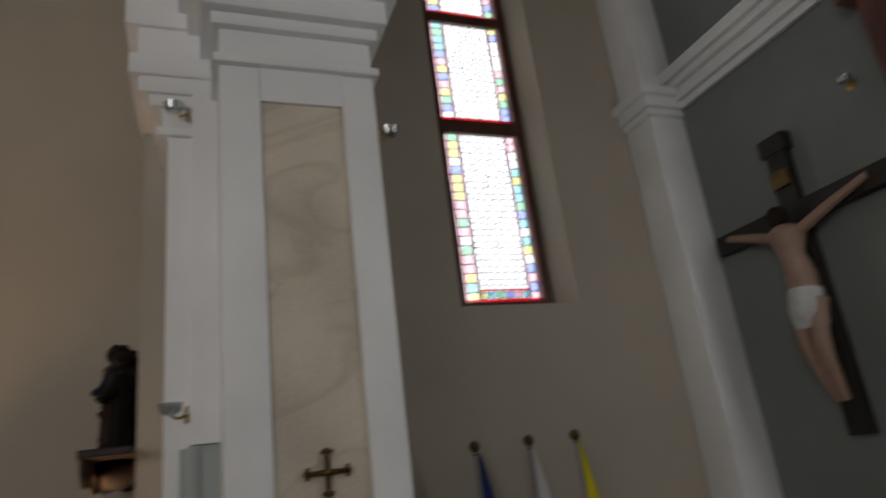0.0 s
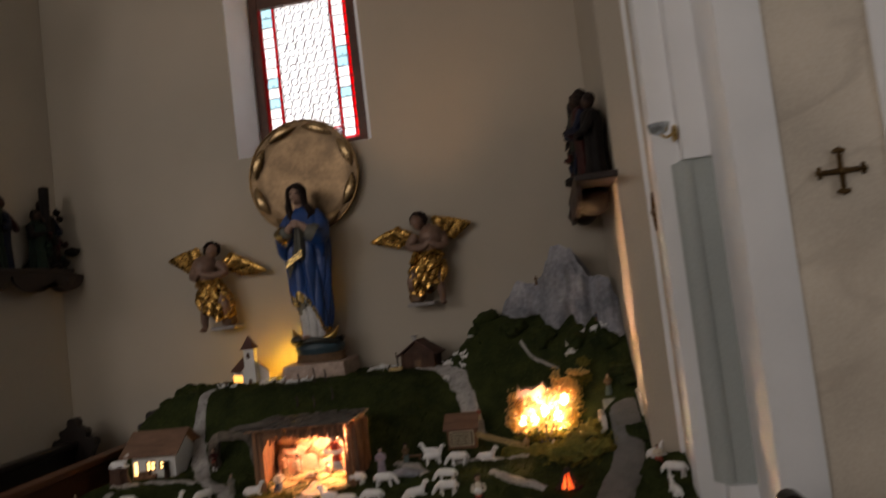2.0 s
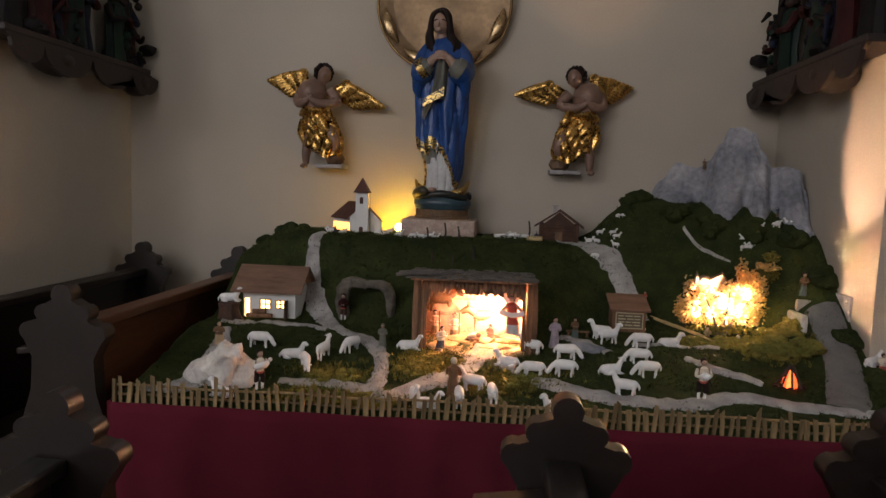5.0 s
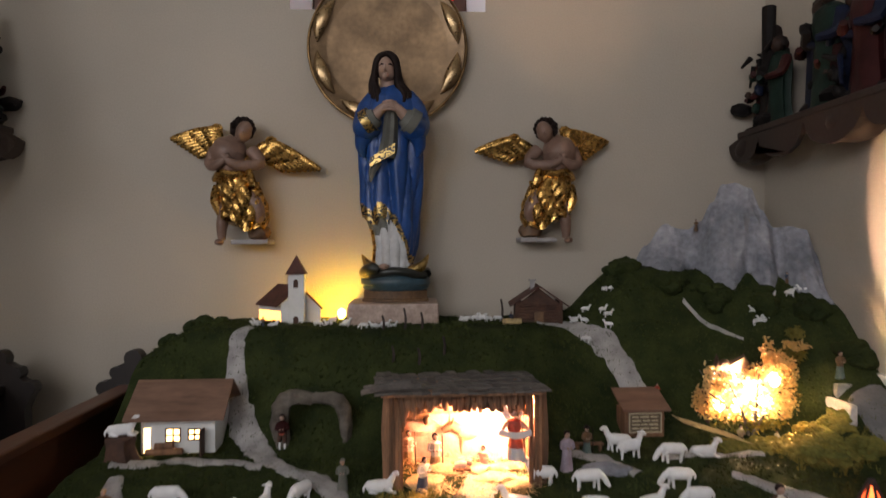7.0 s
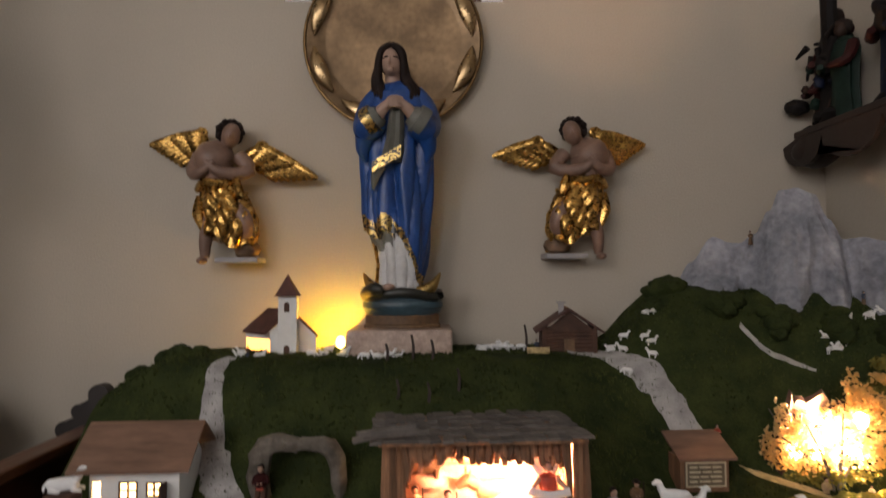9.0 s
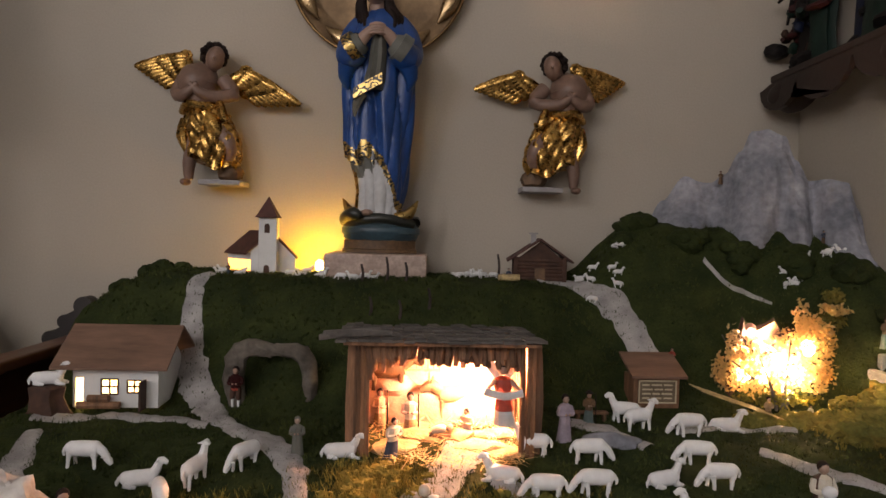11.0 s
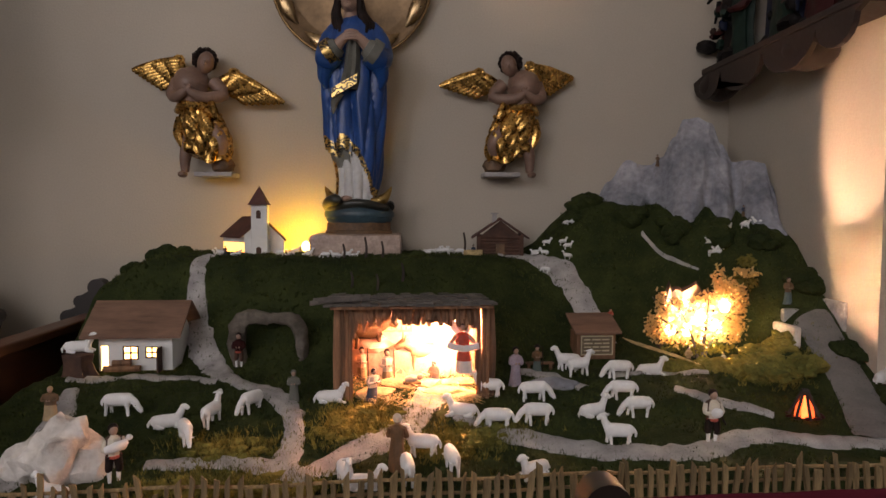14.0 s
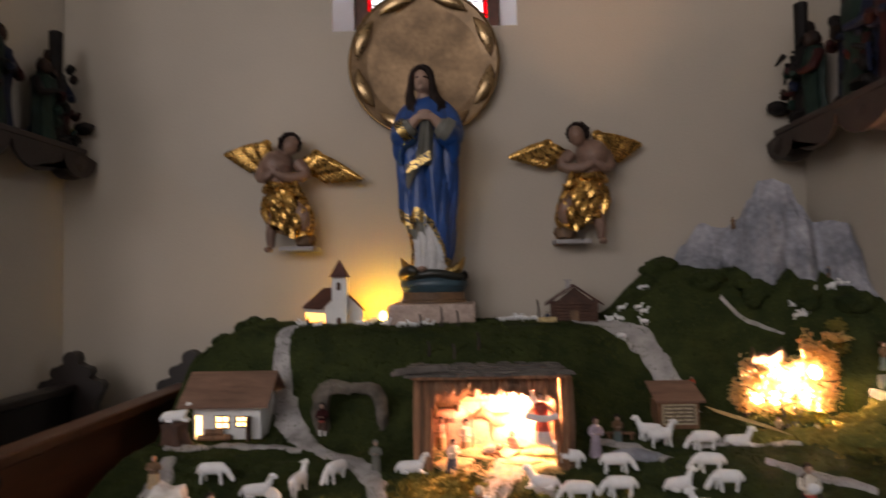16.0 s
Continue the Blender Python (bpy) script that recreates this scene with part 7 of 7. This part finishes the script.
# ---- figurines ----
def figurine(x, y, h, robe, top, label, hair="hair", turn=0.0, z=None, lean=0.0, hat=None, prop=None, wide=1.0, legs=None, vest=None):
    """A painted resin figurine with robe or breeches, arms and head, one mesh."""
    bm = bmesh.new()
    n, loops = 18, []
    prof = ((0, 0.17), (0.04, 0.165), (0.25, 0.135), (0.45, 0.115), (0.56, 0.105), (0.68, 0.135), (0.77, 0.125), (0.82, 0.05))
    for f, r in prof:
        loops.append([(h * r * wide * (1 + 0.09 * math.sin(5 * t + 4 * f)) * math.cos(t) + lean * h * f, h * r * 0.75 * (1 + 0.09 * math.sin(6 * t)) * math.sin(t), h * f) for t in (2 * math.pi * j / n for j in range(n))])
    if legs:                # breeches, stockings and shoes instead of a robe
        loops = loops[3:]
        rings(bm, loops, lambda i, j: 5 if vest and not 11 <= j <= 15 else 1)
        tube(bm, [(-h * 0.10, -h * 0.01, h * 0.47), (0, -h * 0.085, h * 0.46), (h * 0.10, -h * 0.01, h * 0.47)], h * 0.03, 8, 6)
        for s in (-1, 1):
            tube(bm, [(s * h * 0.055, 0, h * 0.48), (s * h * 0.075, -h * 0.03 * (s > 0), h * 0.27), (s * h * 0.07, 0, h * 0.22)], [h * 0.072, h * 0.062, h * 0.045], 10, 0)
            tube(bm, [(s * h * 0.07, 0, h * 0.23), (s * h * 0.068, 0.004 * h, h * 0.03)], [h * 0.038, h * 0.028], 8, 4)
        lathe(bm, [(h * 0.19, 0), (h * 0.19, h * 0.012), (h * 0.15, h * 0.03)], 14, 7)
    else:
        rings(bm, loops, lambda i, j: 0 if i < 3 else 1)
    hd = (lean * h * 0.9, -0.01 * h, h * 0.90)
    ball(bm, hd, h * 0.078, 2, 2, (0.9, 0.95, 1.15))
    ball(bm, (hd[0], hd[1] + 0.018 * h, h * 0.925), h * 0.086, 3, 2, (0.95, 0.9, 1.0))
    if hat:
        lathe(bm, [(h * 0.13, 0), (h * 0.12, h * 0.02), (h * 0.07, h * 0.03), (h * 0.06, h * 0.08), (0.001, h * 0.10)], 12, 3, (hd[0], hd[1], h * 0.95))
    for s in (-1, 1):
        tube(bm, [(s * h * 0.12 * wide + lean * h * 0.75, 0, h * 0.75), (s * h * 0.16 * wide + lean * h * 0.6, -h * 0.04, h * 0.60), (s * h * 0.05 + lean * h * 0.55, -h * 0.13, h * 0.60)], [h * 0.045, h * 0.042, h * 0.028], 8, 1)
        ball(bm, (s * h * 0.04 + lean * h * 0.55, -h * 0.14, h * 0.605), h * 0.028, 2, 1)
        ball(bm, (s * h * 0.06, -h * 0.12, h * 0.015), h * 0.045, 3, 1, (0.8, 1.4, 0.5))
    if prop == "lamb":
        tube(bm, [(-h * 0.16, -h * 0.13, h * 0.62), (0, -h * 0.17, h * 0.66), (h * 0.17, -h * 0.12, h * 0.70)], [h * 0.06, h * 0.085, h * 0.05], 10, 4)
        ball(bm, (h * 0.21, -h * 0.12, h * 0.76), h * 0.055, 4, 2, (1, 1, 0.9))
    if prop == "staff":
        tube(bm, [(h * 0.18, -h * 0.14, 0), (h * 0.16, -h * 0.13, h * 1.0)], h * 0.014, 6, 3)
    if prop == "pipes":
        ball(bm, (0, -h * 0.16, h * 0.62), h * 0.10, 4, 2, (1.1, 0.8, 0.9))
        tube(bm, [(h * 0.05, -h * 0.16, h * 0.62), (h * 0.14, -h * 0.2, h * 0.42)], h * 0.015, 6, 3)
    zz = on(x, y) if z is None else z
    return thing("figurine", bm, [M[robe], M[top], M["flesh"], M[hair], M["wool"], M[vest or top], M["red"], M["moss"]], label, "figurine", pose(x, y, zz - 0.004, 0, 0, turn), "nativity figurines")


figurine(-0.135, -1.16, 0.105, "greengrey", "greengrey", "grey green robed monk figurine on the path", hair="greengrey")
figurine(-0.517, -1.550, 0.15, "hair", "cream", "shepherd figurine in dark waistcoat carrying a white lamb", turn=35, prop="lamb", legs=True, vest="log")
figurine(-0.69, -1.49, 0.085, "tan", "brown", "seated girl figurine in brown on white boulder", z=0.868, hair="tan", wide=1.4)
figurine(0.176, -1.533, 0.150, "brown", "brown", "brown robed bearded king figurine with arms raised", hair="cream", turn=170)
figurine(0.105, -1.185, 0.105, "navy", "cream", "kneeling shepherd figurine in dark trousers", turn=40, wide=1.4, lean=0.10)
figurine(0.58, -1.08, 0.135, "lilac", "lilac", "woman figurine in pale lilac dress", turn=10)
figurine(0.68, -0.97, 0.10, "teal", "brown", "seated flute player figurine beside the bench", hat=True, prop="staff")
figurine(-0.36, -0.88, 0.125, "log", "dred", "dark red dressed shepherd figurine under the arch", legs=True, vest="dred")
figurine(1.07, -1.45, 0.16, "hair", "cream", "bagpiper shepherd figurine in dark waistcoat and breeches", prop="pipes", legs=True, vest="log")
figurine(1.70, -0.83, 0.105, "teal", "brown", "dark coated traveller figurine by stone wall")
figurine(1.42, -0.25, 0.055, "brown", "brown", "tiny climber figurine on the painted mountain", z=1.615)
figurine(1.035, -0.72, 0.06, "cream", "red", "small figurine standing behind the wayside hut", z=0.96)
figurine(0.07, -1.0, 0.125, "tan", "pink", "bearded figurine in tan cloak inside the stable", z=0.815, prop="staff")
figurine(0.155, -1.04, 0.135, "tan", "cream", "standing figurine in cream and tan robe in stable", z=0.805, prop="staff")
figurine(0.315, -1.06, 0.095, "lilac", "pink", "kneeling mother figurine in pale robe in stable", z=0.805, wide=1.4, turn=-40, lean=-0.08)
figurine(-0.53, -0.33, 0.045, "navy", "brown", "tiny villager figurine near the model church")
figurine(0.56, -0.22, 0.055, "brown", "navy", "tiny herdsman figurine beside the log cabin")
figurine(1.27, -0.90, 0.08, "brown", "tan", "small shepherd figurine before the lit bush")
figurine(1.40, -0.91, 0.05, "cream", "cream", "small white figurine before the lit bush")
figurine(1.72, -0.47, 0.05, "brown", "navy", "tiny herdsman figurine on the upper path")
figurine(1.83, -1.22, 0.09, "red", "cream", "small figurine resting near the white pier", wide=1.3)


def hanging_angel():
    bm = bmesh.new()
    x, y, z = 0.40, -1.165, 0.885
    loops = []
    for f, r in ((0, 0.028), (0.25, 0.024), (0.5, 0.018), (0.7, 0.024), (0.8, 0.020), (0.85, 0.008)):
        loops.append([(x + r * math.cos(t) * (1 + 0.12 * math.sin(5 * t)) - 0.012 * f, y + 0.8 * r * math.sin(t), z + 0.15 * f) for t in (2 * math.pi * j / 16 for j in range(16))])
    rings(bm, loops, lambda i, j: 3 if i < 1 else 0)
    ball(bm, (x - 0.012, y - 0.003, z + 0.142), 0.012, 1, 2)
    ball(bm, (x - 0.012, y + 0.003, z + 0.146), 0.013, 2, 2)
    for s in (-1, 1):
        tube(bm, [(x + s * 0.02 - 0.01, y, z + 0.115), (x + s * 0.045 - 0.01, y - 0.02, z + 0.09)], [0.007, 0.005], 8, 1)
        tube(bm, [(x + s * 0.012 - 0.01, y + 0.012, z + 0.12), (x + s * 0.035 - 0.01, y + 0.02, z + 0.16), (x + s * 0.05 - 0.01, y + 0.015, z + 0.185)], [0.008, 0.014, 0.003], 8, 3, 0.35)
    tube(bm, [(x - 0.06, y - 0.022, z + 0.092), (x - 0.01, y - 0.028, z + 0.080), (x + 0.04, y - 0.022, z + 0.088)], 0.010, 8, 3, 0.2)
    tube(bm, [(x - 0.012, y, z + 0.15), (x - 0.012, -1.172, 1.098)], 0.0012, 4, 2)
    thing("hanging_angel", bm, [M["red"], M["flesh"], M["hair"], M["dress"]], "red dressed angel figurine holding a white banner", "figurine")


hanging_angel()

cr = empty("manger", (0.235, -1.09, 0.803), "small wooden manger with swaddled baby figurine", "manger")
bm = bmesh.new()
rings(bm, [[(-0.03 * k, -0.018 * k, z), (0.03 * k, -0.018 * k, z), (0.03 * k, 0.018 * k, z), (-0.03 * k, 0.018 * k, z)] for k, z in ((0.75, 0.012), (1, 0.036))])
part("trough", bm, M["wood"], cr, "wooden trough", smooth=False)
for s in (-1, 1):
    bm = bmesh.new()
    tube(bm, [(s * 0.025, -0.02, 0.0), (s * 0.02, 0.016, 0.03)], 0.004, 6)
    tube(bm, [(s * 0.025, 0.02, 0.0), (s * 0.02, -0.016, 0.03)], 0.004, 6)
    part("leg", bm, M["wood"], cr)
bm = bmesh.new()
tube(bm, [(-0.022, 0, 0.042), (0.0, -0.002, 0.047), (0.014, 0, 0.046)], [0.008, 0.013, 0.010], 10, 0)
ball(bm, (0.026, 0, 0.050), 0.011, 1, 2)
thing("baby_figurine", bm, [M["cream"], M["flesh"]], "tiny swaddled baby figurine in the manger", "figurine", pose(0.235, -1.09, 0.803))


def beast(x, y, z, turn, m, label, horns):
    bm = bmesh.new()
    tube(bm, [(-0.05, 0, 0.055), (-0.03, 0, 0.06), (0.02, 0, 0.06), (0.045, 0, 0.065)], [0.018, 0.030, 0.028, 0.022], 12)
    tube(bm, [(0.04, 0, 0.07), (0.065, 0, 0.09), (0.078, 0, 0.088), (0.10, 0, 0.075)], [0.020, 0.018, 0.016, 0.009], 10)
    for dx in (-0.04, 0.035):
        for dy in (-0.014, 0.014):
            tube(bm, [(dx, dy, 0.05), (dx + 0.003, dy, 0.025), (dx, dy, 0.0)], [0.011, 0.007, 0.006], 8)
    for s in (-1, 1):
        tube(bm, [(0.07, s * 0.012, 0.10), (0.066, s * 0.026, 0.112 if horns else 0.125)], [0.005, 0.002], 6)
    tube(bm, [(-0.052, 0, 0.065), (-0.062, 0, 0.04), (-0.06, 0, 0.02)], [0.004, 0.003, 0.005], 6)
    thing("beast_figurine", bm, m, label, "figurine", pose(x, y, z, 0, 0, turn))


beast(0.09, -0.965, 0.925, 0, M["brown"], "brown ox figurine standing in the stable", True)
beast(0.28, -0.965, 0.85, 190, M["tan"], "grey brown donkey figurine in the stable", False)


# ---- sheep ----
def sheep_mesh(kind):
    bm = bmesh.new()
    lying = kind == "lying"
    zb = 0.020 if lying else 0.047
    tube(bm, [(-0.046, 0, zb), (-0.036, 0, zb + 0.002), (-0.01, 0, zb + 0.002), (0.02, 0, zb + 0.003), (0.036, 0, zb + 0.006), (0.043, 0, zb + 0.006)], [0.008, 0.018, 0.0205, 0.0205, 0.017, 0.008], 14, 0)
    if kind == "grazing":
        neck = [(0.032, 0, zb + 0.006), (0.050, 0, zb - 0.004), (0.062, 0, zb - 0.020)]
        head = [(0.056, 0, zb - 0.016), (0.066, 0, zb - 0.026), (0.073, 0, zb - 0.037)]
    else:
        neck = [(0.030, 0, zb + 0.008), (0.041, 0, zb + 0.026), (0.046, 0, zb + 0.040)]
        head = [(0.042, 0, zb + 0.042), (0.054, 0, zb + 0.043), (0.066, 0, zb + 0.036)]
    tube(bm, neck, [0.015, 0.011, 0.009], 10, 0)
    tube(bm, head, [0.008, 0.0095, 0.005], 10, 0)
    hx, hz = head[0][0], head[0][2]
    for s in (-1, 1):
        tube(bm, [(hx + 0.002, s * 0.006, hz + 0.003), (hx - 0.002, s * 0.018, hz + 0.001)], [0.004, 0.0015], 6, 0)
    for dx, k in ((-0.032, 1), (0.028, -1)):
        for dy in (-0.010, 0.010):
            if lying:
                tube(bm, [(dx, dy * 1.4, 0.012), (dx + 0.014, dy * 1.9, 0.006), (dx + 0.026, dy * 1.7, 0.004)], [0.010, 0.006, 0.004], 8, 0)
            else:
                sw = 0.006 * (1 if dy > 0 else -1) * k
                tube(bm, [(dx, dy, zb - 0.006), (dx + sw * 0.6, dy, 0.024), (dx + sw, dy, 0.0)], [0.0095, 0.0052, 0.0045], 8, 0)
    tube(bm, [(-0.046, 0, zb + 0.006), (-0.053, 0, zb - 0.006), (-0.052, 0, zb - 0.018)], [0.005, 0.005, 0.002], 6, 0)
    for v in bm.verts:
        v.co += 0.0012 * noise.noise_vector(v.co * 190)
    return finish("sheep", bm, M["wool"])


SHEEP = {k: sheep_mesh(k) for k in ("standing", "grazing", "lying")}


def sheep(x, y, kind, turn, size=1.0, z=None):
    ob = new("sheep", SHEEP[kind])
    zz = on(x, y) if z is None else z
    ob.matrix_world = pose(x, y, zz - 0.003, 0, 0, turn) @ Matrix.Diagonal((size * 0.92, size * 0.82, size * 0.94, 1))
    where = "on the moss" if size > 0.8 else "far up the hillside"
    tagged(ob, f"white resin {kind} sheep figurine {where}", "sheep figurine", "nativity sheep" if size > 0.8 else "small hillside sheep")


for x, y, kind, turn in ((-0.63, -1.226, "grazing", -5), (-0.476, -1.286, "lying", 10), (-0.40, -1.37, "grazing", -65), (-0.351, -1.288, "standing", 75), (-0.253, -1.212, "grazing", -120),
                         (-0.63, -1.61, "lying", 160), (-0.022, -1.175, "lying", 0), (0.475, -1.165, "standing", 178), (0.378, -1.276, "lying", 165), (0.473, -1.333, "grazing", 180),
                         (0.616, -1.193, "grazing", 0), (0.593, -1.332, "grazing", 180), (0.82, -1.0, "standing", 12), (0.80, -0.94, "standing", 175), (0.947, -1.053, "grazing", 182),
                         (1.076, -1.011, "lying", -5), (0.905, -1.194, "grazing", 176), (0.775, -1.292, "lying", 15), (0.917, -1.295, "grazing", 184), (0.802, -1.434, "standing", 172),
                         (0.245, -1.477, "standing", 170), (0.20, -1.59, "grazing", 95), (0.316, -1.55, "grazing", 98), (0.045, -1.585, "standing", -75), (0.09, -1.61, "lying", -10),
                         (0.53, -1.57, "lying", -150), (1.60, -0.965, "lying", 185), (1.83, -1.16, "lying", 30), (1.88, -1.30, "grazing", 160), (1.85, -1.42, "lying", 100)):
    sheep(x, y, kind, turn)
sheep(-0.885, -0.90, "lying", 10, 1.0, on(-0.885, -0.90) + 0.082)
random.seed(21)
for cx, cy, n, sx, sy in ((0.90, -0.33, 10, 0.10, 0.10), (0.43, -0.20, 12, 0.09, 0.06), (1.62, -0.53, 9, 0.16, 0.03), (-0.24, -0.30, 5, 0.07, 0.03), (-0.53, -0.31, 4, 0.06, 0.03), (-0.03, -0.40, 5, 0.08, 0.02)):
    for k in range(n):
        x = min(cx + random.uniform(-sx, sx), 1.82)
        sheep(x, cy + random.uniform(-sy, sy), random.choice(("standing", "grazing", "lying")), random.choice((0, 180)) + random.uniform(-40, 40), 0.42)


# ---- paling fence along the table edge ----
fence = empty("paling_fence", (0.5, TY - 0.002, 0.70), "low split hazel paling fence along the table edge", "fence")
random.seed(9)
pales = []
for k in range(9):
    bm = bmesh.new()
    w, hgt, sl = random.uniform(0.011, 0.017), random.uniform(0.075, 0.098), random.uniform(-0.012, 0.012)
    rings(bm, [[(-w / 2, -0.004, -0.015), (w / 2, -0.003, -0.015), (w / 2 * 0.8, 0.004, -0.015), (-w / 2, 0.003, -0.015)],
               [(-w / 2 + 0.002, -0.004, hgt * 0.5), (w / 2 + 0.001, -0.004, hgt * 0.5), (w / 2, 0.004, hgt * 0.5), (-w / 2, 0.004, hgt * 0.5)],
               [(-w / 2, -0.003, hgt - 0.006 + sl), (w / 2, -0.003, hgt - 0.006 - sl), (w / 2, 0.003, hgt - 0.006 - sl), (-w / 2, 0.003, hgt - 0.006 + sl)]])
    pales.append(finish("pale", bm, M["bark2"], False))
n = 112
for k in range(n):
    x = TX0 + 0.01 + (TX1 - TX0 - 0.03) * k / (n - 1) - 0.5
    shared("pale", random.choice(pales), fence, Matrix.LocRotScale((x + random.uniform(-0.003, 0.003), random.uniform(-0.003, 0.003), random.uniform(-0.010, 0.006)), Euler((random.uniform(-0.08, 0.08), random.uniform(-0.11, 0.11), random.uniform(-0.5, 0.5))), (random.uniform(0.75, 1.2), 1, random.uniform(0.78, 1.12))))
for z in (0.022, 0.055):
    bm = bmesh.new()
    tube(bm, [(TX0 - 0.5 + 0.01 + (TX1 - TX0 - 0.02) * k / 30, 0.009 + 0.002 * math.sin(k * 2.1), z + 0.003 * math.sin(k * 1.3)) for k in range(31)], 0.0045, 6)
    part("rail", bm, M["bark2"], fence, "thin split rail")


lay(before)


# ---- floor slabs ----
slabs = []
for k in range(3):
    bm = bmesh.new()
    block(bm, -0.247, -0.247, -0.05, 0.247, 0.247, -0.0015 * k, bevel=0.005)
    slabs.append(finish("slab", bm, M["floor"], False))
k = 0
for i in range(-6, 9):
    for j in range(-14, -2):
        shared("slab", slabs[(i * 7 + j * 3) % 3], floor, Matrix.Translation((i * 0.5 + 0.25, j * 0.5 + 0.25, 0)))
